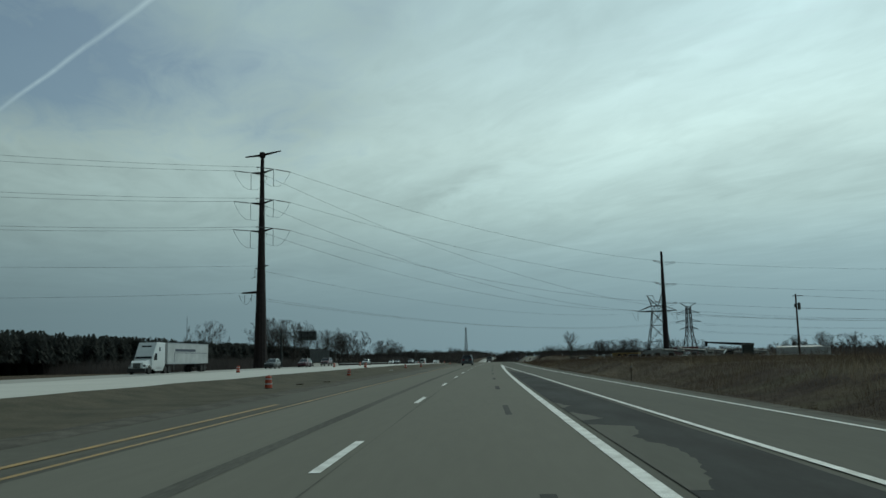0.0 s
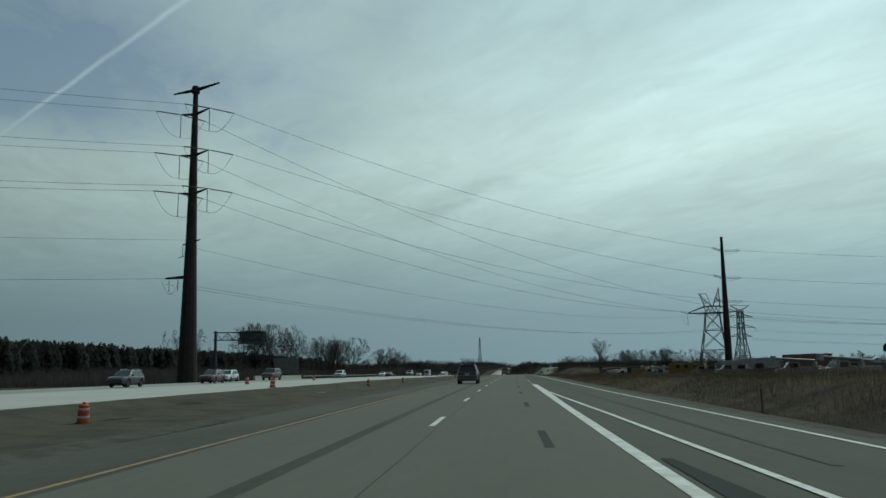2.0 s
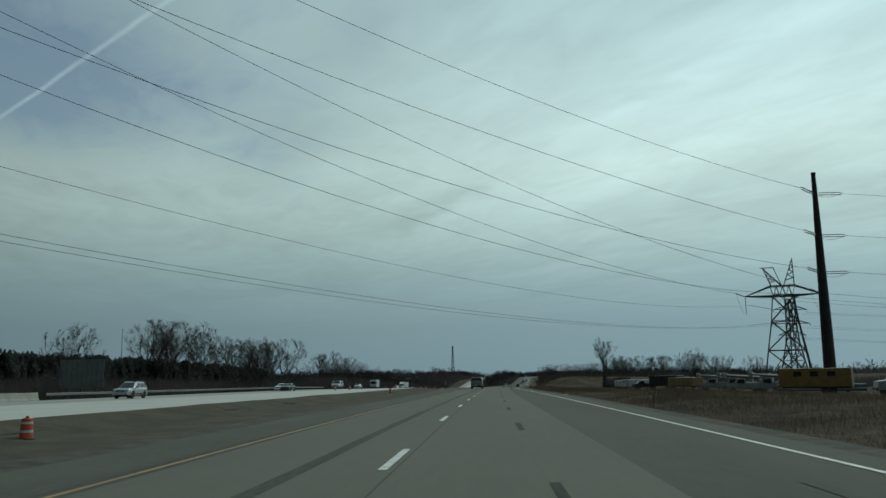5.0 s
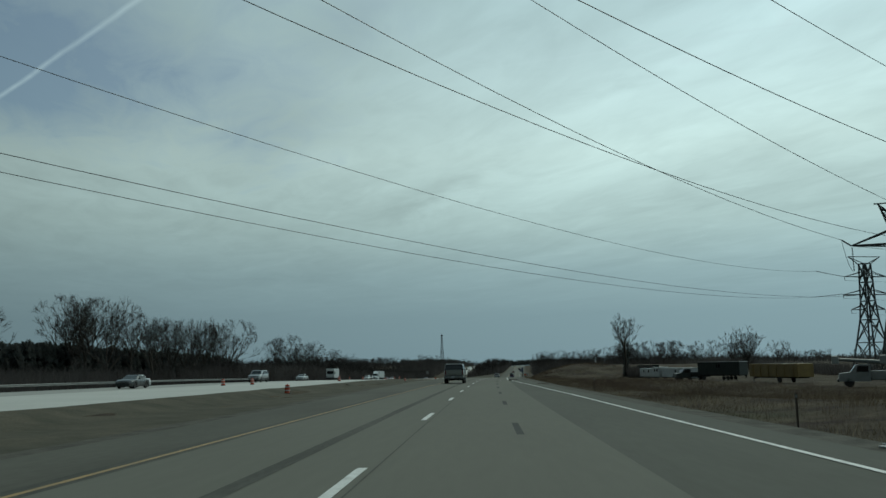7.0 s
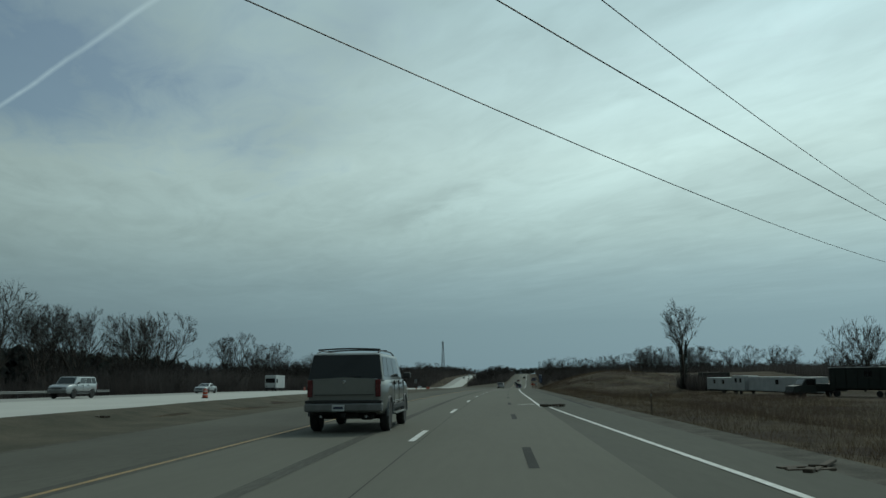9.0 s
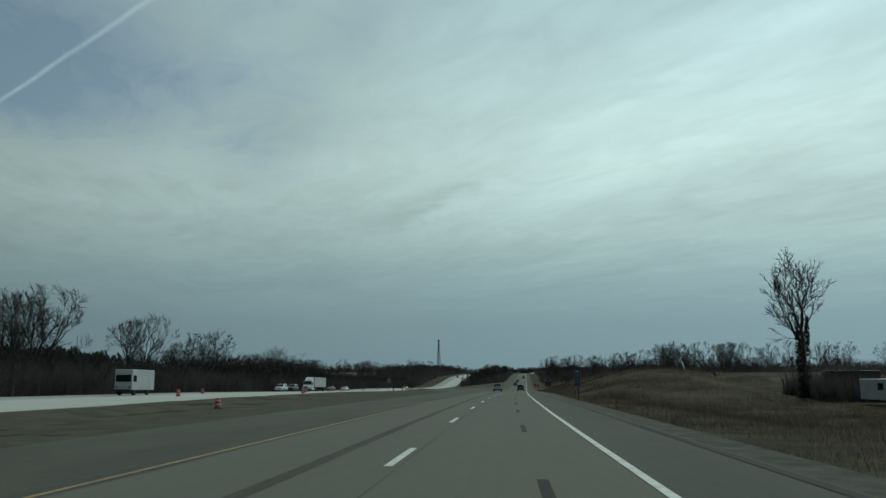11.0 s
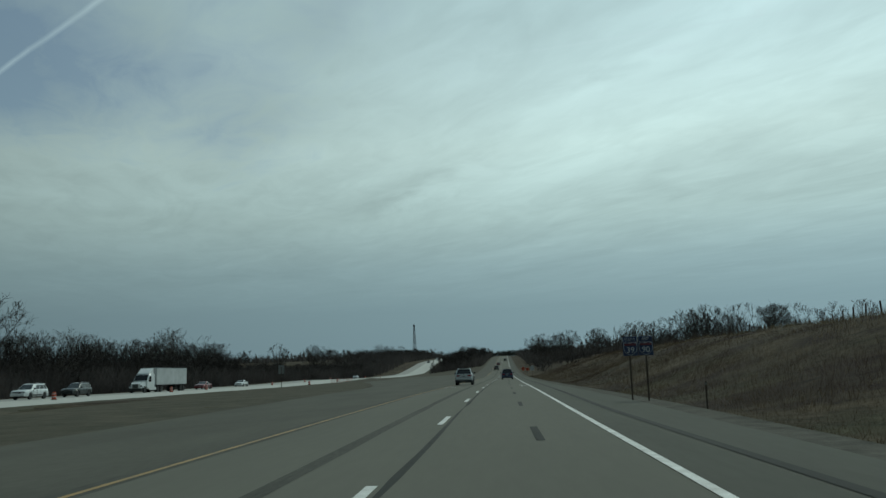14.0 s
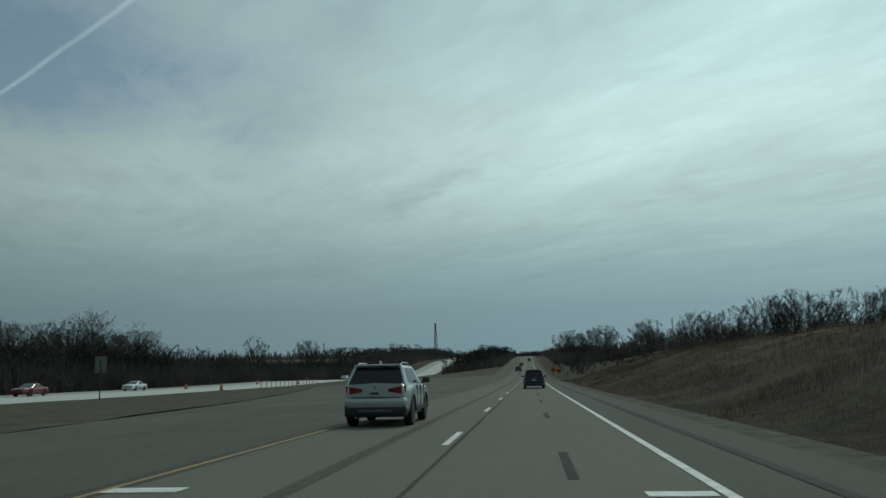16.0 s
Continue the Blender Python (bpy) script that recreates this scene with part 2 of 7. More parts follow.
M = {}
M["road"] = material("weathered_pavement", (0.136, 0.134, 0.112), 0.9, spec=0.12, vary=0.07, scale=0.22, bump=0.04, bump_scale=60, grain=0.05, uv=True, stretch=(1, 0.12, 1))
M["ramp"] = material("ramp_asphalt", (0.102, 0.102, 0.086), 0.9, spec=0.12, vary=0.12, scale=0.25, bump=0.06, bump_scale=60, grain=0.08, uv=True, stretch=(1, 0.15, 1))
M["shoulder"] = material("shoulder_pavement", (0.106, 0.103, 0.086), 0.9, spec=0.12, vary=0.16, scale=0.3, bump=0.08, bump_scale=50, grain=0.12, uv=True, stretch=(1, 0.3, 1))
M["new_asphalt"] = material("dark_fresh_asphalt", (0.034, 0.037, 0.036), 0.85, spec=0.12, vary=0.45, scale=0.7, bump=0.1, bump_scale=50, grain=0.15, uv=True, stretch=(1, 0.25, 1))
M["tar"] = material("tar_and_paint_cover", (0.058, 0.060, 0.055), 0.85, spec=0.12, vary=0.3, scale=0.8, grain=0.2, uv=True, stretch=(1, 0.1, 1))
M["cover"] = material("old_paint_cover", (0.098, 0.097, 0.083), 0.88, vary=0.2, scale=0.9, grain=0.3, uv=True, stretch=(1, 0.1, 1), spec=0.12)
M["concrete"] = material("new_light_concrete", (0.46, 0.46, 0.43), 0.85, spec=0.15, vary=0.06, scale=0.15, bump=0.15, bump_scale=40, grain=0.08, uv=True)
M["old_lane"] = material("opposite_lane_pavement", (0.30, 0.30, 0.275), 0.85, vary=0.12, scale=0.2, bump=0.15, bump_scale=40, grain=0.12, uv=True, stretch=(1, 0.2, 1))
M["gravel"] = material("grey_gravel", (0.125, 0.118, 0.100), 0.97, spec=0.1, vary=0.3, scale=1.4, bump=0.8, bump_scale=25, grain=0.35)
M["white_line"] = material("worn_white_road_paint", (0.74, 0.75, 0.72), 0.7, vary=0.12, scale=2.5, grain=0.25, uv=True, second=(0.46, 0.46, 0.43))
M["yellow_line"] = material("worn_yellow_road_paint", (0.36, 0.225, 0.065), 0.7, vary=0.2, scale=1.5, grain=0.3, uv=True, second=(0.20, 0.14, 0.06))
M["steel"] = material("weathered_steel", (0.028, 0.017, 0.016), 0.75, 0.2, vary=0.3, scale=0.8, grain=0.2)
M["galv"] = material("galvanised_steel", (0.16, 0.17, 0.165), 0.6, 0.5, vary=0.2, scale=2)
M["dark_galv"] = material("dull_lattice_steel", (0.055, 0.060, 0.060), 0.65, 0.4, vary=0.25, scale=2)
M["wire"] = material("aluminium_wire", (0.035, 0.04, 0.042), 0.6, 0.5, vary=0.1)
M["insulator"] = material("grey_insulator", (0.06, 0.065, 0.07), 0.4, vary=0.1)
M["wood_post"] = material("weathered_timber_post", (0.085, 0.064, 0.048), 0.9, vary=0.3, scale=3, grain=0.3, stretch=(3, 3, 0.4))
M["bark"] = material("grey_brown_bark", (0.080, 0.070, 0.060), 0.95, vary=0.3, scale=2.0, each=0.25, spec=0.1)
M["twig"] = material("bare_twigs", (0.080, 0.072, 0.066), 0.95, vary=0.25, scale=1.0, each=0.3, spec=0.1)
M["brush"] = material("red_brown_brush", (0.082, 0.062, 0.050), 0.95, vary=0.3, scale=0.2, spec=0.1, island=0.4)
M["thicket"] = material("dark_bare_thicket", (0.088, 0.081, 0.078), 0.95, vary=0.25, scale=0.05, spec=0.1, island=0.10)
M["weed"] = material("dead_brown_grass", (0.082, 0.064, 0.047), 0.95, vary=0.3, scale=0.1, spec=0.1, island=0.35)
M["pine"] = material("dark_pine_needles", (0.072, 0.078, 0.072), 0.9, vary=0.25, scale=0.06, spec=0.1, island=0.15)
M["straw"] = material("dry_straw_grass", (0.112, 0.088, 0.058), 0.95, vary=0.3, scale=0.12, second=(0.060, 0.047, 0.034), spec=0.1, island=0.35)
M["pale_straw"] = material("bleached_grass", (0.22, 0.185, 0.125), 0.95, vary=0.25, scale=0.3, spec=0.1, island=0.3)
M["barrel_orange"] = material("orange_plastic", (0.46, 0.065, 0.025), 0.55, vary=0.15, scale=3, second=(0.28, 0.045, 0.02))
M["white_sheet"] = material("white_reflective_sheet", (0.46, 0.46, 0.45), 0.5, vary=0.1, scale=4)
M["rubber"] = material("black_rubber", (0.018, 0.018, 0.018), 0.85, vary=0.3, scale=6)
M["black_plastic"] = material("black_plastic_trim", (0.022, 0.023, 0.024), 0.55, vary=0.2, scale=4)
M["under"] = material("dark_underbody", (0.012, 0.012, 0.012), 0.9, vary=0.2)
M["glass_dark"] = material("tinted_glass", (0.010, 0.012, 0.013), 0.05, vary=0.05, spec=0.6)
M["glass_grey"] = material("smoked_glass", (0.030, 0.038, 0.040), 0.05, vary=0.05, spec=0.7)
M["alloy"] = material("cast_alloy", (0.45, 0.46, 0.47), 0.3, 0.85, vary=0.1, scale=5)
M["chrome"] = material("dull_chrome", (0.55, 0.56, 0.57), 0.2, 0.95, vary=0.1, scale=5)
M["bumper"] = material("dull_worn_chrome", (0.22, 0.225, 0.225), 0.42, 0.6, vary=0.2, scale=3)
M["red_lens"] = material("red_lamp_lens", (0.26, 0.010, 0.018), 0.15, vary=0.25, scale=12, coat=0.5)
M["dark_lens"] = material("deep_red_lamp_lens", (0.11, 0.012, 0.016), 0.2, vary=0.25, scale=12, coat=0.4)
M["amber_lens"] = material("amber_lamp_lens", (0.10, 0.014, 0.014), 0.2, vary=0.15, scale=12)
M["clear_lens"] = material("clear_lamp_lens", (0.16, 0.165, 0.17), 0.12, vary=0.15, scale=12)
M["plate"] = material("number_plate_white", (0.55, 0.57, 0.58), 0.5, vary=0.1, scale=20)
M["ink"] = material("dark_blue_ink", (0.04, 0.05, 0.08), 0.6, vary=0.1)
M["sign_blue"] = material("blue_reflective_sheet", (0.018, 0.034, 0.095), 0.55, vary=0.2, scale=3)
M["sign_red"] = material("red_reflective_sheet", (0.12, 0.02, 0.03), 0.45, vary=0.12, scale=3)
M["sign_white"] = material("sign_lettering_white", (0.42, 0.44, 0.46), 0.5, vary=0.08, scale=6)
M["sign_back"] = material("bare_aluminium_sheet", (0.22, 0.235, 0.235), 0.5, 0.5, vary=0.2, scale=0.8)
M["sign_green"] = material("dark_green_sheet", (0.10, 0.115, 0.118), 0.6, 0.2, vary=0.2, scale=0.8)
M["yellow_paint"] = material("yellow_machine_paint", (0.22, 0.145, 0.035), 0.5, vary=0.2, scale=0.8, grain=0.1)
M["white_paint"] = material("chalky_white_vehicle_paint", (0.44, 0.455, 0.455), 0.45, vary=0.14, scale=0.7)
M["grey_paint"] = material("faded_grey_paint", (0.13, 0.14, 0.145), 0.55, vary=0.25, scale=0.8)
# a darker, more mottled white than white_paint, for yard trucks and trailers
M["yard_white"] = material("dull_white_vehicle_paint", (0.27, 0.28, 0.275), 0.5, vary=0.22, scale=0.6, grain=0.1)
M["red_trailer"] = material("faded_dark_red_paint", (0.13, 0.035, 0.038), 0.55, vary=0.25, scale=0.8)
M["olive_paint"] = material("dark_olive_paint", (0.022, 0.030, 0.026), 0.6, vary=0.25, scale=0.8)
M["barrier"] = material("precast_barrier_concrete", (0.36, 0.35, 0.31), 0.9, vary=0.2, scale=0.8, grain=0.15)
M["debris"] = material("scrap_timber_and_bark", (0.09, 0.07, 0.05), 0.95, vary=0.3, scale=6)
M["shingle"] = material("grey_roofing", (0.12, 0.12, 0.12), 0.9, vary=0.2, scale=1)


def thin(m, amount=0.5):
    """Dry leaves and stalks let light through."""
    n, l = m.node_tree.nodes, m.node_tree.links
    p = n["Principled BSDF"]
    tr, mx = n.new("ShaderNodeBsdfTranslucent"), n.new("ShaderNodeMixShader")
    l.new(p.inputs["Base Color"].links[0].from_socket, tr.inputs["Color"])
    mx.inputs[0].default_value = amount
    l.new(p.outputs[0], mx.inputs[1])
    l.new(tr.outputs[0], mx.inputs[2])
    l.new(mx.outputs[0], n["Material Output"].inputs["Surface"])


for _k in ("straw", "pale_straw", "weed", "brush", "thicket", "pine"):
    thin(M[_k], 0.65 if _k in ("brush", "weed") else 0.5)
M["median"] = material("olive_grey_soil", (0.104, 0.092, 0.068), 0.97, vary=0.25, scale=0.5, bump=0.6, bump_scale=6, grain=0.35, spec=0.1, second=(0.060, 0.058, 0.043))


def paint(name, color, flake=0.3, rough=0.28):
    return material(name, color, rough, flake, vary=0.07, scale=0.9, coat=0.6)


# dead grass, bare soil and old thatch, at three scales
gm = bpy.data.materials.new("dead_grass_ground")
gm.use_nodes = True
_n, _l = gm.node_tree.nodes, gm.node_tree.links
_p = _n["Principled BSDF"]
_p.inputs["Roughness"].default_value = 0.97
_p.inputs["Specular IOR Level"].default_value = 0.1
_t = _n.new("ShaderNodeTexCoord")


def _noise(scale, detail, rough=0.62):
    t = _n.new("ShaderNodeTexNoise")
    t.inputs["Scale"].default_value, t.inputs["Detail"].default_value, t.inputs["Roughness"].default_value = scale, detail, rough
    _l.new(_t.outputs["Object"], t.inputs["Vector"])
    return t.outputs["Fac"]


def _gmix(f, a, b, blend="MIX"):
    n = _n.new("ShaderNodeMix")
    n.data_type, n.blend_type = "RGBA", blend
    for i, v in ((0, f), (6, a), (7, b)):
        if isinstance(v, (int, float)):
            n.inputs[i].default_value = v
        elif isinstance(v, tuple):
            n.inputs[i].default_value = (*v, 1)
        else:
            _l.new(v, n.inputs[i])
    return n.outputs[2]


def _ramp(f, a, b, ca, cb):
    r = _n.new("ShaderNodeValToRGB")
    r.color_ramp.elements[0].position, r.color_ramp.elements[1].position = a, b
    r.color_ramp.elements[0].color, r.color_ramp.elements[1].color = (*ca, 1), (*cb, 1)
    _l.new(f, r.inputs[0])
    return r.outputs[0]


_c = _ramp(_noise(0.045, 5), 0.38, 0.62, (0.054, 0.044, 0.034), (0.105, 0.086, 0.060))
_o = _ramp(_noise(0.11, 4), 0.52, 0.66, (0, 0, 0), (1, 1, 1))
_c = _gmix(_o, _c, (0.070, 0.068, 0.044))
_r = _ramp(_noise(0.12, 5, 0.65), 0.46, 0.60, (0, 0, 0), (1, 1, 1))
_c = _gmix(_r, _c, (0.046, 0.035, 0.029))
_c = _gmix(1.0, _c, _ramp(_noise(0.9, 6, 0.7), 0.32, 0.68, (0.55, 0.53, 0.51), (1.3, 1.27, 1.2)), "MULTIPLY")
_c = _gmix(1.0, _c, _ramp(_noise(9.0, 4, 0.7), 0.3, 0.7, (0.6, 0.6, 0.6), (1.25, 1.25, 1.2)), "MULTIPLY")
_l.new(_c, _p.inputs["Base Color"])
_b = _n.new("ShaderNodeBump")
_b.inputs["Strength"].default_value, _b.inputs["Distance"].default_value = 0.9, 0.15
_l.new(_noise(5.0, 6, 0.7), _b.inputs["Height"])
_l.new(_b.outputs[0], _p.inputs["Normal"])
M["grass"] = gm

# ---- mesh helpers ----


def mesh_of(name, vs, fs, mat, smooth=False):
    me = bpy.data.meshes.new(name)
    me.from_pydata(vs, [], fs)
    me.materials.append(mat)
    if smooth:
        for p in me.polygons:
            p.use_smooth = True
    me.update()
    return me


def part(name, bm, mat, parent, label="", smooth=False):
    """Links a bmesh as one mesh object under a thing or a part."""
    me = bpy.data.meshes.new(name)
    bmesh.ops.recalc_face_normals(bm, faces=bm.faces[:])
    bm.to_mesh(me)
    bm.free()
    me.materials.append(mat)
    if smooth:
        for p in me.polygons:
            p.use_smooth = True
    ob = new(name, me)
    ob.parent = parent
    if label:
        tagged(ob, label)
    return ob


def thing(name, m, label, category, group="", kind=""):
    ob = new(name)
    ob.matrix_basis = m
    return tagged(ob, label, category, group, kind)


def box(bm, c, s, bevel=0.0, turn=None):
    r = bmesh.ops.create_cube(bm, size=1)
    vs = r["verts"]
    for v in vs:
        v.co = Vector((v.co.x * s[0], v.co.y * s[1], v.co.z * s[2]))
        if turn:
            v.co = turn @ v.co
        v.co += Vector(c)
    if bevel:
        es = list({e for v in vs for e in v.link_edges})
        bmesh.ops.bevel(bm, geom=es, offset=bevel, segments=2, affect="EDGES", profile=0.5)
    return bm


def rod(bm, p0, p1, r0, r1=None, n=8, cap=True):
    p0, p1 = Vector(p0), Vector(p1)
    r1 = r0 if r1 is None else r1
    d = (p1 - p0).normalized()
    a = d.orthogonal().normalized()
    b = d.cross(a)
    rings = []
    for p, r in ((p0, r0), (p1, r1)):
        rings.append([bm.verts.new(p + (a * math.cos(2 * math.pi * i / n) + b * math.sin(2 * math.pi * i / n)) * r) for i in range(n)])
    for i in range(n):
        j = (i + 1) % n
        bm.faces.new((rings[0][i], rings[0][j], rings[1][j], rings[1][i]))
    if cap:
        bm.faces.new(rings[0][::-1])
        bm.faces.new(rings[1])
    return bm


def loft(bm, rings, cap=True):
    vr = [[bm.verts.new(p) for p in r] for r in rings]
    n = len(vr[0])
    for a, b in zip(vr, vr[1:]):
        for i in range(n):
            j = (i + 1) % n
            bm.faces.new((a[i], a[j], b[j], b[i]))
    if cap:
        bm.faces.new(vr[0][::-1])
        bm.faces.new(vr[-1])
    return bm


def lathe(bm, profile, n=16, c=(0, 0, 0), axis="z"):
    """profile: (radius, height) pairs."""
    rings = []
    for r, h in profile:
        ring = []
        for i in range(n):
            a = 2 * math.pi * i / n
            p = (r * math.cos(a), r * math.sin(a), h) if axis == "z" else (h, r * math.cos(a), r * math.sin(a))
            ring.append(Vector(p) + Vector(c))
        rings.append(ring)
    return loft(bm, rings)


def slab(bm, quad, thick=0.012, proud=0.004):
    """A thin plate on a quad, standing a little proud of it."""
    a, b, c, d = [Vector(p) for p in quad]
    nrm = (b - a).cross(d - a).normalized()
    lo = [bm.verts.new(p + nrm * (proud - thick)) for p in (a, b, c, d)]
    hi = [bm.verts.new(p + nrm * proud) for p in (a, b, c, d)]
    bm.faces.new(hi)
    bm.faces.new(lo[::-1])
    for i in range(4):
        j = (i + 1) % 4
        bm.faces.new((lo[i], lo[j], hi[j], hi[i]))
    return bm


def on_quad(quad, u, v):
    a, b, c, d = [Vector(p) for p in quad]
    return (a * (1 - u) + b * u) * (1 - v) + (d * (1 - u) + c * u) * v


def sub_quad(quad, pts):
    return [on_quad(quad, u, v) for u, v in pts]


def tube(bm, pts, r, n=5):
    """One bent round bar through the points."""
    pts = [Vector(p) for p in pts]
    rings = []
    up = Vector((0.013, 0.021, 1.0))
    for i, p in enumerate(pts):
        d = (pts[min(i + 1, len(pts) - 1)] - pts[max(i - 1, 0)]).normalized()
        ref = up if abs(d.z) < 0.9 else Vector((1.0, 0.02, 0.01))
        a = d.cross(ref).normalized()
        b = d.cross(a)
        rings.append([p + (a * math.cos(2 * math.pi * k / n) + b * math.sin(2 * math.pi * k / n)) * r for k in range(n)])
    loft(bm, rings)

# ---- ground, pavements and lines ----


def sheet(name, ss, us, zf, mat, label="", kind="structure", category=""):
    vs, fs, uvs = [], [], []
    n = len(us(ss[0]))
    for s in ss:
        for u in us(s):
            x, y = road_xy(s, u)
            vs.append((x, y, zf(s, u)))
            uvs.append((u, s))
    for i in range(len(ss) - 1):
        for j in range(n - 1):
            a = i * n + j
            fs.append((a, a + 1, a + n + 1, a + n))
    me = mesh_of(name, vs, fs, mat)
    layer = me.uv_layers.new(name="uv")
    for lp in me.loops:
        layer.data[lp.index].uv = uvs[lp.vertex_index]
    return tagged(new(name, me), label, category, "", kind)


def pave_left(s):
    return ease(s, [-400, 120, 260, 330, 445, 500, 545, 572, 624, 650, 665, 720, 760, 4600], [-5.9, -5.9, -6.6, -8.6, -9.2, -11, -13.4, -16.6, -26, -32, -34, -30, -9, -8.8])


US = [-2500, -1500, -900, -600, -400, -300, -240, -200, -170, -150, -135, -122, -112, -104, -97, -90, -84, -78, -73, -69, -65, -61, -57, -53, -49.5,
      -46, -42, -38, -34, -31, -28, -25.5, -23, -21, -19.5, -18, -16.5, -15, -13.5, -12, -10.5, -9.2, -8, -7, -6, -4.5, -2, 0, 2, 4.5, 6, 7, 7.7, 8.4, 9.2,
      10, 11, 12, 13, 14, 15, 16.5, 18, 19.5, 21, 23, 25, 27.5, 30, 33, 36, 40, 45, 51, 58, 66, 76, 90, 110, 140, 190, 260, 400, 700, 1300, 2500]
SG = [*range(-400, -40, 30), *range(-40, 900, 6), *range(900, 1500, 25), *range(1500, 4601, 100)]


def bare_ground(s, u):
    z = ground_z(s, u)
    if pave_left(s) - 0.3 < u < pave_right(s) + 0.3 or opp(s) - opp_w(s) - 0.3 < u < opp(s) + 0.3:
        z = min(z, base_z(s, u)) - 0.12
    return z


sheet("ground", SG, lambda s: US, bare_ground, M["grass"], "rolling ground of dead brown winter grass and soil", category="ground")
SR = [*range(-120, 800, 4), *range(800, 1700, 20), *range(1700, 2401, 100)]


def strip(name, a, b, dz, mat, label, s0=-120, s1=2400, kind="structure", category="road", thick=0.0):
    ss = [s for s in SR if s0 <= s <= s1]
    if ss[0] > s0:
        ss.insert(0, s0)
    if ss[-1] < s1:
        ss.append(s1)
    fa = a if callable(a) else (lambda s: a)
    fb = b if callable(b) else (lambda s: b)
    if thick:
        us = lambda s: [fa(s) - 0.02, fa(s), (fa(s) + fb(s)) / 2, fb(s), fb(s) + 0.02]
        zf = lambda s, u: base_z(s, u) + (dz if fa(s) - 0.001 <= u <= fb(s) + 0.001 else dz - thick)
    else:
        us = lambda s: [fa(s), (fa(s) * 2 + fb(s)) / 3, (fa(s) + fb(s) * 2) / 3, fb(s)]
        zf = lambda s, u: base_z(s, u) + dz
    return sheet(name, ss, us, zf, mat, label, kind, category)


strip("road", -3.95, 3.98, 0.0, M["road"], "two grey weathered motorway lanes with worn wheel tracks", thick=0.1)
strip("shoulder_left", lambda s: pave_left(s) + 0.02, -3.90, -0.006, M["shoulder"], "grey paved inner shoulder with dusty patches", thick=0.1)
strip("shoulder_right", 3.93, pave_right, -0.006, M["ramp"], "grey asphalt slip lane and outer shoulder", thick=0.1)
strip("gravel_edge_right", pave_right, lambda s: verge_right(s) + 0.12 * noise.noise((s * 0.5, 0, 2)), -0.05, M["gravel"], "narrow verge of grey gravel along the asphalt", category="verge")
sheet("gravel_edge_left", [s for s in SR if s <= 420], lambda s: list(np.linspace(pave_left(s) - 3.6 - 0.7 * noise.noise((s * 0.1, 0, 0)), pave_left(s), 7)),
      lambda s, u: ground_z(s, u) + (0.036 if u < pave_left(s) - 0.3 else -0.012), M["gravel"], "dusty gravel strip beside the inner shoulder", category="verge")
sheet("median", [s for s in SR if s <= 1300], lambda s: list(np.linspace(opp(s) + 0.4 + 0.6 * noise.noise((s * 0.07, 1, 4)), pave_left(s) - (3.2 if s < 420 else 0.05), 9)),
      lambda s, u: ground_z(s, u) + 0.03, M["median"], "olive-grey median of soil, gravel and thin grass", category="median")
strip("opposite_new_concrete", lambda s: opp(s) - opp_w(s) * 0.6, opp, 0.0, M["concrete"], "bright strip of newly laid concrete pavement", s1=1700, thick=0.25)
strip("opposite_road", lambda s: opp(s) - opp_w(s), lambda s: opp(s) - opp_w(s) * 0.6 - 0.02, -0.008, M["old_lane"], "pale lanes of the opposite carriageway", s1=1700, thick=0.25)
sheet("fresh_asphalt", list(range(-120, 76, 3)), lambda s: list(np.linspace(4.12, ease(s, [-120, 0, 36, 60, 75], [6.2, 6.02, 5.6, 5.2, 4.3]) + 0.08 * noise.noise((s * 0.4, 0, 0)), 5)),
      lambda s, u: road_z(s) + 0.005, M["new_asphalt"], "dark fresh asphalt between the slip lane lines", category="asphalt patch")
for _a, _b, _xs, _us in ((4.6, 12.7, [4.6, 6.5, 8.3, 9.4, 10.2, 11.0, 12.2, 12.7], [4.35, 4.75, 4.9, 4.66, 4.58, 4.82, 4.95, 4.25]), (13.7, 16.4, [13.7, 14.3, 15.2, 16.4], [4.2, 4.66, 4.5, 4.16]),
                        (18.0, 20.5, [18.0, 18.8, 20.5], [4.18, 4.4, 4.16])):
    sheet("worn_patch", list(np.arange(_a, _b, 0.13)), lambda s: [4.125, 4.16, ease(s, _xs, _us) + 0.09 * noise.noise((s * 2.3, 1, 2)) + 0.06 * noise.noise((s * 7.0, 4, 2))],
          lambda s, u: road_z(s) + 0.008, M["ramp"], "ragged patch of worn grey asphalt", category="asphalt patch")

# painted lines and paint covers
LZ = 0.005
strip("tar_band", lambda s: -4.10 + 0.04 * noise.noise((s * 0.25, 5, 0)), lambda s: -3.60 + 0.07 * noise.noise((s * 0.2, 8, 0)), LZ - 0.003, M["cover"], "dark stained band beside the yellow edge line", category="tar seam")
strip("yellow_edge_line", -3.86, -3.75, LZ, M["yellow_line"], "thin worn yellow edge line", category="road marking")
strip("old_yellow_line", -4.52, -4.36, LZ, M["yellow_line"], "faded orange line beside the yellow edge line", s1=22, category="road marking")
strip("covered_line", lambda s: -1.46 + 0.05 * noise.noise((s * 0.3, 0, 3)), lambda s: -1.17 + 0.05 * noise.noise((s * 0.3, 9, 3)), LZ - 0.001, M["cover"], "dark band where an old lane line was covered", category="road marking")
strip("edge_line", 3.85, 4.00, 0.009, M["white_line"], "white edge line of the outer lane", 332, 2400, category="road marking")
strip("gore_line", lambda s: 3.76, lambda s: ease(s, [-120, 60, 95, 112], [3.95, 3.96, 4.04, 4.2]), 0.009, M["white_line"], "broad white line beside the slip lane", -120, 134, category="road marking")
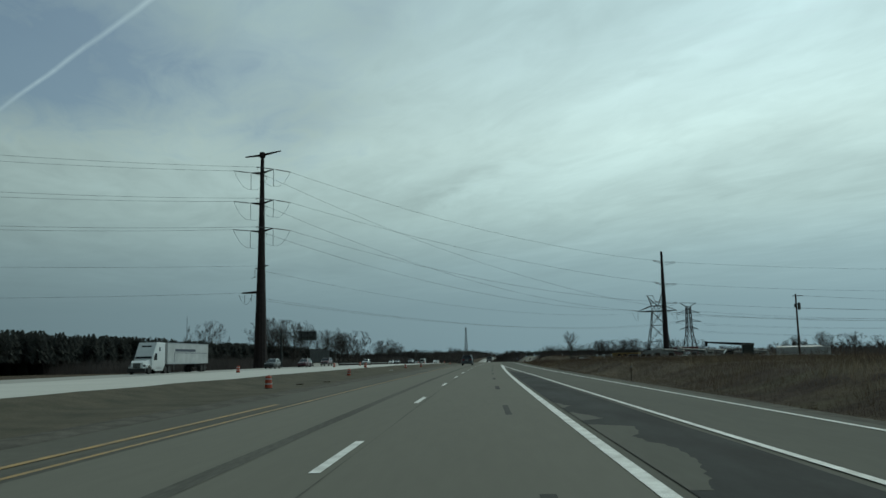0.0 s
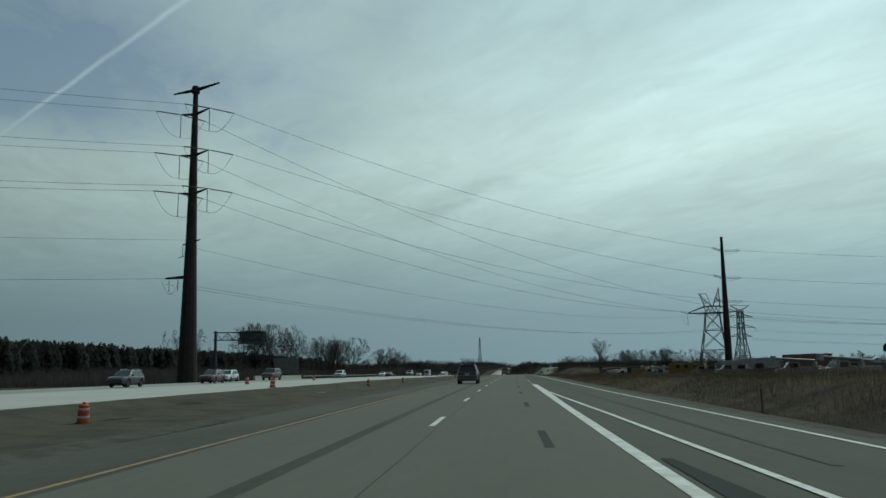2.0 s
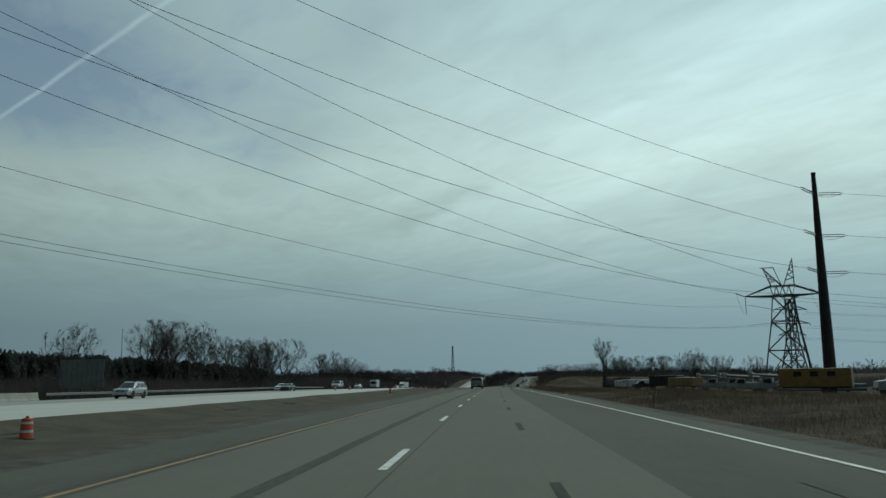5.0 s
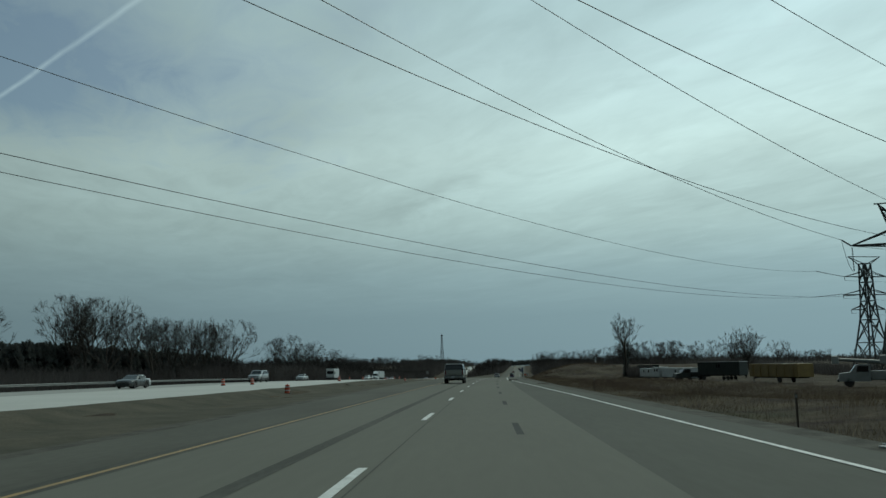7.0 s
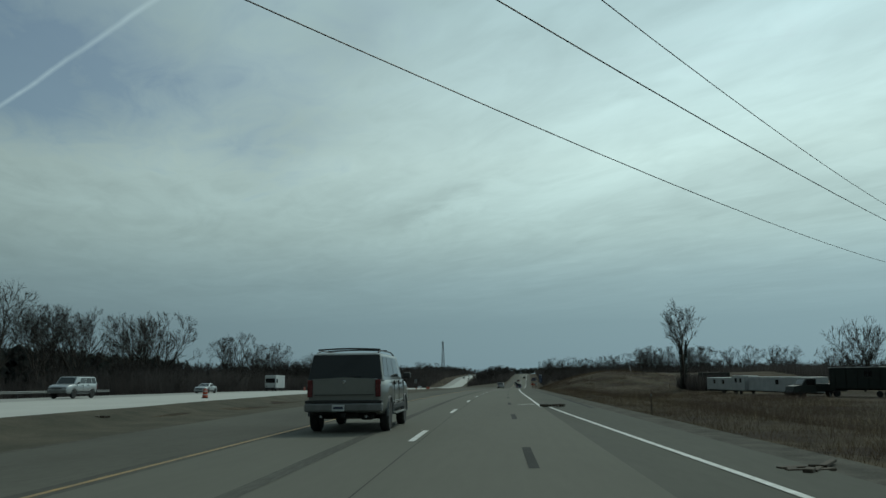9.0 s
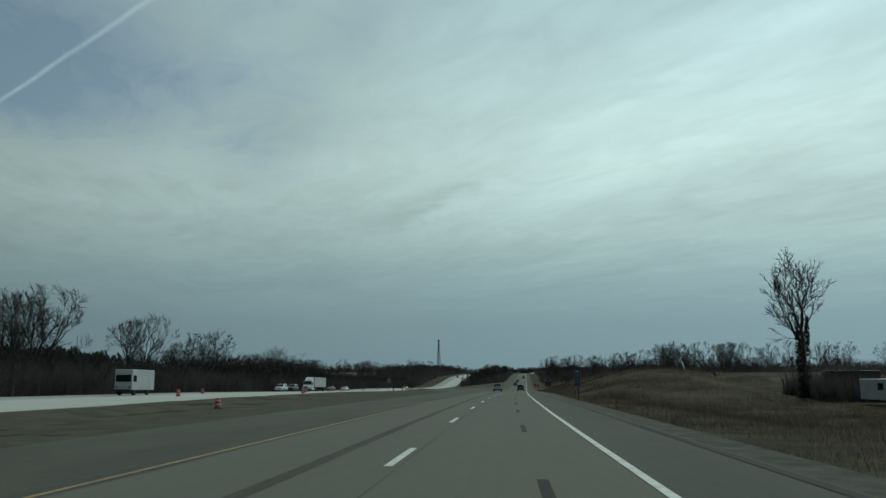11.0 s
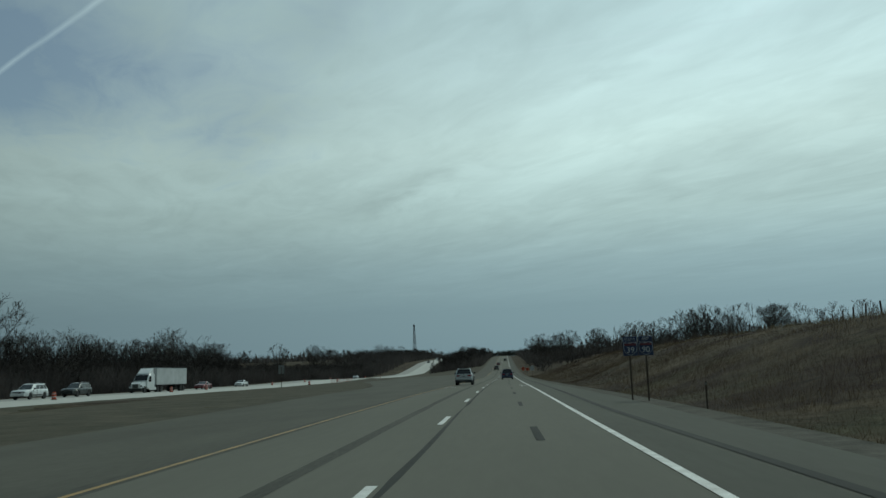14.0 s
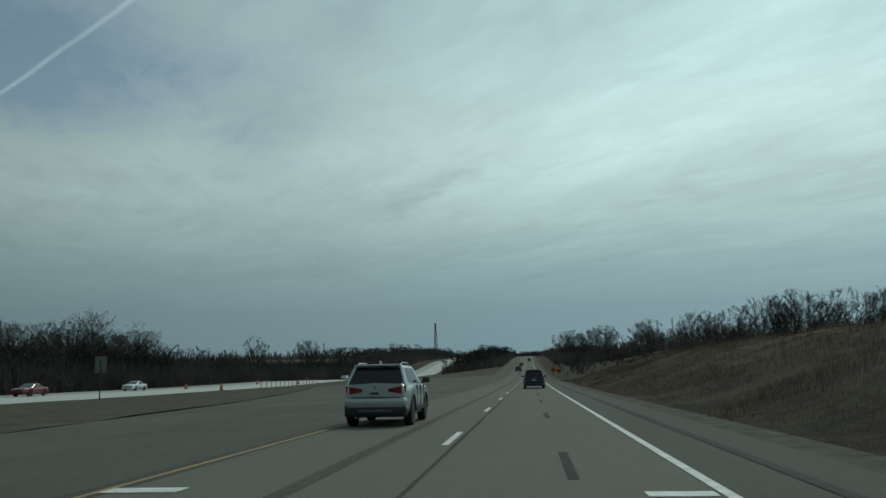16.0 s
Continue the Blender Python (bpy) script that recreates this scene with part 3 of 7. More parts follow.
strip("slip_lane_line", lambda s: ease(s, [-120, 0, 55, 88, 104, 112], [6.4, 6.2, 5.5, 4.72, 4.24, 4.06]),
      lambda s: ease(s, [-120, 0, 55, 88, 104, 112], [6.54, 6.34, 5.64, 4.86, 4.4, 4.2]), 0.010, M["white_line"], "white line on the inside of the slip lane", -120, 110, category="road marking")
r2 = lambda s: ease(s, [-120, 0, 110, 230, 270, 303, 327, 345], [9.6, 9.0, 7.4, 6.9, 6.3, 5.35, 4.4, 3.87])
strip("slip_edge_line", r2, lambda s: r2(s) + 0.13, LZ, M["white_line"], "white outer edge line that tapers into the road", -120, 332, category="road marking")
strip("shoulder_seam", lambda s: ease(s, [330, 420, 485, 540], [6.05, 6.0, 4.95, 5.1]), lambda s: ease(s, [330, 420, 485, 540], [6.28, 6.22, 5.17, 5.32]), LZ - 0.002, M["tar"],
      "dark tar seam along the outer shoulder", 330, 1500, category="tar seam")
strip("slip_seam", lambda s: ease(s, [70, 110, 230, 300], [6.3, 5.75, 5.6, 4.6]), lambda s: ease(s, [70, 110, 230, 300], [6.45, 5.95, 5.8, 4.75]), LZ - 0.002, M["cover"], "dark tar seam along the slip lane", 74, 172, category="tar seam")
strip("lane_seam", lambda s: 0.16 + 0.05 * noise.noise((s * 0.8, 0, 7)), lambda s: 0.21 + 0.09 * noise.noise((s * 1.3, 4, 7)) + 0.04, LZ - 0.002, M["tar"], "ragged dark crack along the lane joint", 465, 900, category="tar seam")
strip("lane_seam", lambda s: 0.17 + 0.04 * noise.noise((s * 0.8, 0, 7)), lambda s: 0.20 + 0.03 * noise.noise((s * 1.3, 4, 7)), LZ - 0.002, M["cover"], "thin dark crack along the lane joint", -120, 464, category="tar seam")

for n in range(-6, 88):
    s = PHASE + 15.24 * n
    sheet("lane_dash", [s, s + 1.3, s + 2.6, s + 3.81], lambda q: [-0.075, 0.0, 0.075], lambda a, u: road_z(a) + 0.009, M["white_line"], "white dash of the lane line", "", "road marking")["group"] = "lane dashes"
    if n < 60:
        s = 0.6 + 15.24 * n
        w = 0.085 + 0.02 * noise.noise((n * 1.7, 0, 0))
        u0 = ease(s, [0, 90, 300, 490, 540], [2.7, 2.55, 2.5, 2.35, 2.27])
        sheet("covered_dash", [s, s + 0.6, s + 1.9, s + 3.2, s + 3.9], lambda q: [u0 - w, u0, u0 + w], lambda a, u: road_z(a) + LZ - 0.001, M["tar"],
              "dark rectangle where an old dash was covered", "", "road marking")["group"] = "covered dashes"
for n in range(4):
    s = 112 + 26 + 7.5 * n
    sheet("merge_dash", [s, s + 1.0], lambda q: [3.82, 4.02], lambda a, u: road_z(a) + 0.009, M["white_line"], "short white dash where the slip lane merges", "", "road marking")["group"] = "merge dashes"
sheet("cross_bar", [533.0, 533.45], lambda q: [-3.74, -3.2, -2.72], lambda a, u: road_z(a) + 0.009, M["white_line"], "white bar painted across the lane", "", "road marking")
sheet("cross_bar", [530.0, 530.4], lambda q: [2.98, 3.4, 3.80], lambda a, u: road_z(a) + 0.009, M["white_line"], "white bar painted beside the edge line", "", "road marking")
sheet("cross_bar", [532.4, 532.8], lambda q: [3.02, 3.4, 3.80], lambda a, u: road_z(a) + 0.009, M["white_line"], "white bar painted beside the edge line", "", "road marking")
sheet("cross_bar", [336.0, 336.4], lambda q: [2.9, 3.4, 3.80], lambda a, u: road_z(a) + 0.009, M["white_line"], "white bar painted beside the edge line", "", "road marking")
# ---- vehicles: built with the nose along +y, wheels on z = 0 ----


def wheel(parent, x, y, r, w, spokes=5, rim="alloy"):
    side = 1 if x > 0 else -1
    bm = lathe(bmesh.new(), [(r * 0.62, -w / 2), (r * 0.93, -w / 2), (r, -w * 0.3), (r, w * 0.3), (r * 0.93, w / 2), (r * 0.62, w / 2)], 22, (x, y, r), "x")
    tyre = part("tyre", bm, M["rubber"], parent, smooth=False)
    xo = x + side * w * 0.42
    bm = bmesh.new()
    lathe(bm, [(r * 0.63, xo - side * 0.06), (r * 0.63, xo), (r * 0.55, xo - side * 0.015), (r * 0.54, xo - side * 0.06)], 20, (0, y, r), "x")
    lathe(bm, [(r * 0.16, xo - side * 0.05), (r * 0.16, xo + side * 0.002), (r * 0.05, xo + side * 0.012)], 12, (0, y, r), "x")
    for k in range(spokes):
        a = 2 * math.pi * k / spokes + 0.3
        rod(bm, (xo - side * 0.025, y + math.cos(a) * r * 0.14, r + math.sin(a) * r * 0.14), (xo - side * 0.02, y + math.cos(a) * r * 0.58, r + math.sin(a) * r * 0.58), r * 0.075, r * 0.055, 5)
    part("rim", bm, M[rim], tyre, "spoked alloy wheel")
    bm = lathe(bmesh.new(), [(r * 0.6, xo - side * 0.075), (r * 0.6, xo - side * 0.07)], 16, (0, y, r), "x")
    part("brake_disc", bm, M["under"], tyre)


def car(name, m, mat, label, category, L=4.7, W=1.85, H=1.70, belt=1.02, hood=1.0, sill=0.28, wr=0.35, wf=None, wb=None,
        cowl=0.62, rear_tilt=0.28, screen=0.85, roof_in=0.16, rear="suv", glass="glass_dark", lamp="wrap", trim="black_plastic",
        rails=True, flares=False, low=None, wheelbase=None, group="", deck=None, spoiler=True, plate=True):
    """A passenger vehicle. y runs from -L/2 at the tail to L/2 at the nose."""
    t = thing(name, m @ Matrix.Scale(1.06, 4), label, category, group)
    y0, y1 = -L / 2, L / 2
    base = wheelbase or L * 0.58
    ywr = y0 + (L - base) * 0.47
    ywf = ywr + base
    arch = wr + 0.07
    w = W / 2
    yc = y1 - (1.25 if deck is None else 1.35) * cowl / 0.62      # foot of the windscreen
    yrt = y0 + 0.12 if deck is None else y0 + deck                 # foot of the rear window
    ys = sorted({*np.linspace(y0, y1, 27), *[ywr + d for d in np.linspace(-arch, arch, 11)], *[ywf + d for d in np.linspace(-arch, arch, 11)]})

    def bottom(y):
        z = sill + 0.10 * max(0, (y - (y1 - 0.6)) / 0.6) + 0.12 * max(0, (y0 + 0.5 - y) / 0.5)
        for yw in (ywr, ywf):
            d = abs(y - yw)
            if d < arch:
                z = max(z, wr + math.sqrt(arch * arch - d * d) - 0.01)
        return z

    def top(y):
        if y > yc:
            k = (y - yc) / (y1 - yc)
            return belt + (hood - belt) * k - 0.16 * k ** 4 - 0.10 * max(0, k - 0.9) / 0.1
        if y < yrt and deck is not None:
            k = (yrt - y) / (yrt - y0)
            return belt + 0.04 - 0.05 * k ** 3
        return belt + 0.01

    def half(y):
        k = abs(y) / (L / 2)
        return w * (1 - 0.16 * max(0, (k - 0.72) / 0.28) ** 2.2)

    rings = []
    for y in ys:
        zb, zt, h = bottom(y), top(y), half(y)
        mid = zb + (zt - zb) * 0.55
        sec = [(h * 0.90, zb), (h * 0.975, zb + (mid - zb) * 0.35), (h, mid), (h * 0.985, mid + (zt - mid) * 0.55), (h * 0.955, zt - 0.05), (h * 0.88, zt)]
        ring = [(x, y, z) for x, z in sec] + [(0.0, y, zt + 0.035)] + [(-x, y, z) for x, z in reversed(sec)] + [(0.0, y, zb)]
        rings.append(ring)
    body = part("body", loft(bmesh.new(), rings), mat, t, smooth=False)
    for p in body.data.polygons:
        p.use_smooth = abs(p.normal.z) < 0.97 and abs(p.normal.y) < 0.9
    part("underbody", box(bmesh.new(), (0, 0, sill + 0.06), (W * 0.74, L * 0.9, 0.12)), M["under"], t)
    # cabin: eight corners with bevelled edges
    wbt, wrf = w * 0.93, w * 0.93 - roof_in
    zr = H - 0.06
    yrr = y0 + (0.12 if deck is None else deck) + rear_tilt
    yfr = yc - screen
    B = [(-wbt, yrt, belt - 0.03), (wbt, yrt, belt - 0.03), (wbt, yc, belt - 0.03), (-wbt, yc, belt - 0.03)]
    R = [(-wrf, yrr, zr), (wrf, yrr, zr), (wrf, yfr, zr), (-wrf, yfr, zr)]
    bm = bmesh.new()
    vb = [bm.verts.new(p) for p in B]
    vr = [bm.verts.new(p) for p in R]
    bm.faces.new(vb[::-1])
    bm.faces.new(vr)
    for i in range(4):
        j = (i + 1) % 4
        bm.faces.new((vb[i], vb[j], vr[j], vr[i]))
    es = [e for e in bm.edges if not all(v in vb for v in e.verts)]
    bmesh.ops.bevel(bm, geom=es, offset=0.10, segments=4, affect="EDGES", profile=0.55)
    for v in bm.verts:
        if v.co.z > zr - 0.002:
            k = (v.co.y - (yrr + yfr) / 2) / ((yfr - yrr) / 2)
            v.co.z += 0.05 * (1 - k * k) * (1 - (v.co.x / wrf) ** 2) + 0.01
    roof = part("cabin", bm, mat, t)
    # glass
    rq = (B[0], B[1], R[1], R[0])
    fq = (B[2], B[3], R[3], R[2])
    part("rear_window", slab(bmesh.new(), sub_quad(rq, [(0.05, 0.06), (0.95, 0.06), (0.935, 0.90), (0.065, 0.90)] if not flares else [(0.01, 0.03), (0.99, 0.03), (0.985, 0.93), (0.015, 0.93)]), proud=0.006), M[glass], t, "dark rear window")
    part("windscreen", slab(bmesh.new(), sub_quad(fq, [(0.06, 0.10), (0.94, 0.10), (0.92, 0.93), (0.08, 0.93)]), proud=0.006), M["glass_grey"], t)
    for sgn in (1, -1):
        q = (B[1], B[2], R[2], R[1]) if sgn > 0 else (B[3], B[0], R[0], R[3])
        cuts = [(0.055, 0.245), (0.265, 0.52), (0.54, 0.80)] if deck is None else [(0.10, 0.45), (0.475, 0.82)]
        for a, b in cuts:
            lo, hi = 0.13, 0.86
            pts = [(a, lo), (b, lo), (min(b, 0.955 - 0.0), hi), (a, hi)]
            if sgn < 0:
                pts = [(1 - b, lo), (1 - a, lo), (1 - a, hi), (1 - b, hi)]
            part("side_window", slab(bmesh.new(), sub_quad(q, pts), proud=0.006), M[glass if a < 0.5 else "glass_grey"], t)
        # mirror
        mx = sgn * (w + 0.10)
        mb = box(bmesh.new(), (mx, yc - 0.42, belt + 0.10), (0.22, 0.14, 0.17), 0.04)
        mir = part("mirror", mb, M[trim] if name != "pale_suv" else M["black_plastic"], t, "black door mirror")
        rod_bm = rod(bmesh.new(), (sgn * w * 0.93, yc - 0.40, belt + 0.02), (mx, yc - 0.41, belt + 0.05), 0.03, 0.025, 6)
        part("stalk", rod_bm, M[trim], mir)
        # doors: seams and handles
        for yy in (ywr + arch + 0.30, (ywr + ywf) / 2 + 0.10, ywf - arch - 0.04):
            part("door_gap", box(bmesh.new(), (sgn * (w * 0.985), yy, (sill + belt) / 2 + 0.08), (0.032, 0.007, belt - sill - 0.24)), M["under"], t)
        for yy in (ywr + arch + 0.48, (ywr + ywf) / 2 + 0.28):
            part("door_handle", box(bmesh.new(), (sgn * (w * 0.985 + 0.012), yy, belt - 0.12), (0.045, 0.19, 0.05), 0.012), M[trim if flares else "alloy"], t)
        part("side_trim", box(bmesh.new(), (sgn * (w * 0.985), (ywr + ywf) / 2, sill + 0.17), (0.05, base - 2 * arch - 0.04, 0.13), 0.015), M[low or trim], t, "plastic moulding along the doors")
        if flares:
            part("running_board", box(bmesh.new(), (sgn * (w * 0.96), (ywr + ywf) / 2, sill - 0.01), (0.20, base - 2 * arch - 0.1, 0.05), 0.015), M["galv"], t, "metal running board")
            part("chrome_strip", box(bmesh.new(), (sgn * (w * 1.0), (ywr + ywf) / 2, sill + 0.30), (0.03, base - 2 * arch - 0.10, 0.03)), M["chrome"], t)
        for yw in (ywr, ywf):
            wheel(t, sgn * (w - 0.13), yw, wr, 0.23, 6 if flares else 5)
            bm = bmesh.new()
            rings = []
            for k in range(13):
                a = math.pi * k / 12
                c, s_ = math.cos(a), math.sin(a)
                o = sgn * (w * 0.985)
                rings.append([(o - 0.03 * sgn, yw + c * (arch - 0.01), wr + s_ * (arch - 0.01)), (o + 0.022 * sgn, yw + c * arch, wr + s_ * arch),
                              (o + 0.022 * sgn, yw + c * (arch + 0.03), wr + s_ * (arch + 0.03)), (o - 0.03 * sgn, yw + c * (arch + 0.035), wr + s_ * (arch + 0.035))])
            loft(bm, rings)
            part("wheel_arch", bm, mat if low is None and not flares else M[low or "grey_paint"], t)
        # lamps
        zl = belt - 0.14
        hx = half(y0 + 0.05)
        if lamp == "wrap":
            bm = loft(bmesh.new(), [[(sgn * hx * 0.44, y0 - 0.012, zl - 0.05), (sgn * hx * 0.44, y0 - 0.012, zl + 0.03), (sgn * hx * 0.44, y0 + 0.05, zl + 0.03), (sgn * hx * 0.44, y0 + 0.05, zl - 0.05)],
                                    [(sgn * hx * 0.86, y0 - 0.02, zl - 0.10), (sgn * hx * 0.86, y0 - 0.02, zl + 0.09), (sgn * hx * 0.86, y0 + 0.12, zl + 0.09), (sgn * hx * 0.86, y0 + 0.12, zl - 0.10)],
                                    [(sgn * hx * 1.03, y0 + 0.09, zl - 0.08), (sgn * hx * 1.03, y0 + 0.09, zl + 0.12), (sgn * hx * 1.0, y0 + 0.36, zl + 0.13), (sgn * hx * 1.0, y0 + 0.36, zl - 0.03)]])
            part("tail_lamp", bm, M["red_lens"], t, "red wrap-round tail lamp", smooth=False)
        else:
            tl = part("tail_lamp", box(bmesh.new(), (sgn * (hx * 0.955), y0 + 0.03, zl - 0.08), (0.13, 0.16, 0.42), 0.02), M["dark_lens"], t, "tall red tail lamp")
            part("indicator_lens", box(bmesh.new(), (sgn * (hx * 0.955), y0 + 0.028, zl + 0.07), (0.126, 0.165, 0.11), 0.012), M["amber_lens"], tl)
            part("reversing_lens", box(bmesh.new(), (sgn * (hx * 0.955), y0 + 0.028, zl - 0.07), (0.126, 0.165, 0.06), 0.012), M["amber_lens"], tl)
        hz = hood - 0.24
        part("headlamp", box(bmesh.new(), (sgn * w * 0.66, y1 - 0.12, hz), (0.36, 0.22, 0.17), 0.04), M["clear_lens"], t, "clear headlamp")
        if rails:
            bm = bmesh.new()
            pts = [(sgn * (wrf - 0.08), yrr + 0.12 + (yfr - yrr - 0.3) * k / 6, zr + 0.005 + 0.075 * min(1, 3 * math.sin(math.pi * k / 6))) for k in range(7)]
            tube(bm, pts, 0.018, 6)
            part("roof_rail", bm, M["black_plastic" if flares else "alloy"], t, "raised roof rail")
    # tail: bumper, plate, tailgate seam, wiper; nose: grille
    low_m = M[low] if low else (M["bumper"] if flares else mat)
    if flares:
        part("rear_bumper", box(bmesh.new(), (0, y0 - 0.01, sill + 0.20), (W * 0.945, 0.22, 0.21), 0.04), low_m, t, "dull chrome rear bumper")
        part("bumper_pad", box(bmesh.new(), (0, y0 - 0.02, sill + 0.34), (W * 0.93, 0.20, 0.07), 0.02), M["black_plastic"], t)
    else:
        part("rear_bumper", box(bmesh.new(), (0, y0 + 0.055, sill + 0.37), (W * 0.93, 0.20, 0.24), 0.095), mat, t, "painted rear bumper")
        part("bumper_valance", box(bmesh.new(), (0, y0 + 0.065, sill + 0.12), (W * 0.925, 0.20, 0.29), 0.08), M["black_plastic"] if low else mat, t, "black lower valance" if low else "")
        part("bumper_pad", box(bmesh.new(), (0, y0 - 0.04, sill + 0.14), (W * 0.5, 0.05, 0.07), 0.015), M["galv" if low else "black_plastic"], t)
    part("front_bumper", box(bmesh.new(), (0, y1 - 0.08, sill + 0.22), (W * 0.88, 0.22, 0.26), 0.06), low_m, t)
    gr = part("grille", box(bmesh.new(), (0, y1 - 0.05, hood - 0.26), (W * 0.48, 0.10, 0.22), 0.03), M["black_plastic"], t)
    part("grille_bar", box(bmesh.new(), (0, y1 + 0.005, hood - 0.26), (W * 0.46, 0.02, 0.035)), M["chrome"], gr)
    zp = sill + 0.44 if rear != "suv" or flares else belt - 0.23
    if flares:
        zp = sill + 0.19
    if plate:
        pl = part("number_plate", box(bmesh.new(), (-0.02 if not flares else -0.12, y0 - (0.13 if flares else 0.028), zp), (0.31, 0.012, 0.155), 0.004), M["plate"], t, "pale number plate")
        part("plate_bar", box(bmesh.new(), (-0.02 if not flares else -0.12, y0 - (0.138 if flares else 0.036), zp), (0.24, 0.006, 0.06)), M["ink"], pl)
        part("badge", lathe(bmesh.new(), [(0.045, 0), (0.045, 0.012), (0.03, 0.016)], 14, (0, 0, 0), "x"), M["chrome"], t).matrix_basis = pose(0, y0 - 0.02, belt - 0.06, 0, 0, -90)
    part("tailgate_gap", box(bmesh.new(), (0, y0 - 0.012, sill + 0.50), (W * 0.72, 0.03, 0.014)), M["under"], t)
    if rear == "suv":
        part("wiper", rod(bmesh.new(), (0.02, y0 + 0.075, belt + 0.055), (0.40, y0 + 0.085, belt + 0.10), 0.012, 0.008, 5), M["black_plastic"], t, "rear wiper")
        if spoiler:
            part("spoiler", box(bmesh.new(), (0, yrr - 0.04, zr + 0.01), (wrf * 1.86, 0.22, 0.05), 0.018), mat, t, "roof spoiler")
        if not flares:
            bm = loft(bmesh.new(), [[(-0.035, yrr + 0.32, zr + 0.05), (0.035, yrr + 0.32, zr + 0.05), (0.02, yrr + 0.50, zr + 0.05), (-0.02, yrr + 0.50, zr + 0.05)],
                                    [(-0.008, yrr + 0.27, zr + 0.15), (0.008, yrr + 0.27, zr + 0.15), (0.006, yrr + 0.34, zr + 0.14), (-0.006, yrr + 0.34, zr + 0.14)]])
            part("aerial_fin", bm, mat, t, "shark-fin aerial")
    for sgn in (-1, 1):
        part("exhaust", lathe(bmesh.new(), [(0.035, 0), (0.035, 0.14), (0.028, 0.14), (0.028, 0.01)], 10, (0, 0, 0), "z"), M["chrome"], t).matrix_basis = pose(sgn * w * 0.55, y0 + 0.06, sill - 0.02, 90, 0, 0)
        if not flares:
            break
    return t


P = {"grey": paint("graphite_paint", (0.075, 0.082, 0.092), 0.4), "pewter": paint("pewter_paint", (0.20, 0.205, 0.19), 0.25), "pale": paint("pale_silver_paint", (0.54, 0.58, 0.60), 0.2),
     "blue": paint("dark_blue_paint", (0.030, 0.045, 0.095), 0.3), "red": paint("dark_red_paint", (0.16, 0.022, 0.028), 0.3), "white": paint("white_paint_gloss", (0.66, 0.68, 0.68), 0.0),
     "black": paint("black_green_paint", (0.022, 0.028, 0.028), 0.2), "silver": paint("silver_paint", (0.38, 0.40, 0.41), 0.5), "maroon": paint("maroon_paint", (0.09, 0.028, 0.035), 0.3)}


def on_road(s, u, away=True):
    x, y = road_xy(s, u)
    g = math.degrees(math.atan2(base_z(s + 3, u) - base_z(s - 3, u), 6))
    m = pose(x, y, base_z(s, u) + 0.001, 0, 0, -heading(s) + (0 if away else 180))
    return m @ pose(0, 0, 0, g if away else -g)


SUB = dict(L=5.57, W=2.05, H=2.02, belt=1.31, hood=1.17, sill=0.43, wr=0.39, rear_tilt=0.22, screen=0.62, roof_in=0.10, lamp="tall", flares=True, cowl=0.66, wheelbase=3.30, spoiler=False)
suburban = car("large_suv", on_road(316.8, -2.05), P["pewter"], "large pewter estate SUV with dark windows and chrome bumper", "suv", **SUB)
bm = bmesh.new()
for k in range(11):
    box(bm, (0.86 - 0.008 * k, -2.60 + 0.028 * k, 1.27 + 0.045 * k), (0.05, 0.10, 0.018), 0.004)
part("pillar_louvres", bm, M["chrome"], suburban, "ribbed chrome louvre on the rear pillar")
bm = bmesh.new()
box(bm, (0, -2.86, 0.44), (0.10, 0.22, 0.08), 0.01)
part("tow_hitch", bm, M["under"], suburban, "black towing hitch")
box_bm = box(bmesh.new(), (-0.12, -2.74, 1.02), (0.16, 0.05, 0.09), 0.02)
part("tailgate_handle", box_bm, M["black_plastic"], suburban)

for y in (-2.1, -0.9):
    bm = bmesh.new()
    tube(bm, [(-0.80 + 0.16 * k, y, 2.055 + 0.03 * math.sin(math.pi * k / 10)) for k in range(11)], 0.022, 6)
    part("roof_bar", bm, M["black_plastic"], suburban, "black roof crossbar")
part("rear_axle", rod(bmesh.new(), (-0.85, -1.70, 0.39), (0.85, -1.70, 0.39), 0.09, 0.09, 8), M["under"], suburban)
part("spare_wheel", lathe(bmesh.new(), [(0.16, 0.36), (0.36, 0.36), (0.38, 0.42), (0.36, 0.56), (0.16, 0.56)], 18, (0, -2.30, 0)), M["rubber"], suburban, "spare wheel slung under the tail")
part("exhaust_box", box(bmesh.new(), (0.52, -2.2, 0.40), (0.3, 0.6, 0.18), 0.05), M["under"], suburban)

X1 = dict(L=4.46, W=1.83, H=1.68, belt=1.11, hood=1.0, sill=0.28, wr=0.375, rear_tilt=0.36, screen=0.95, roof_in=0.17, low="black_plastic", wheelbase=2.67)
car("pale_suv", on_road(548.3, -2.6), P["pale"], "compact pale silver SUV with red tail lamps and roof rails", "suv", **X1)
GR = dict(L=4.72, W=1.86, H=1.72, belt=1.06, hood=1.02, sill=0.30, wr=0.365, rear_tilt=0.38, screen=0.9, roof_in=0.20)
car("grey_suv", on_road(141.6, -2.05), P["grey"], "dark grey SUV with tinted windows and red tail lamps", "suv", **GR)
car("minivan", on_road(606.3, 2.12), P["blue"], "dark blue minivan with a sloping rear window", "minivan", L=5.05, W=1.98, H=1.75, belt=1.02, hood=0.95, sill=0.26, wr=0.34, rear_tilt=0.40, screen=1.25, cowl=0.50, roof_in=0.22)
car("pickup", on_road(800, -1.9), P["black"], "dark pickup truck far up the lane", "pickup", deck=1.5, L=5.6, W=1.95, H=1.85, belt=1.15, hood=1.1, sill=0.42, wr=0.4, rails=False, rear="saloon")
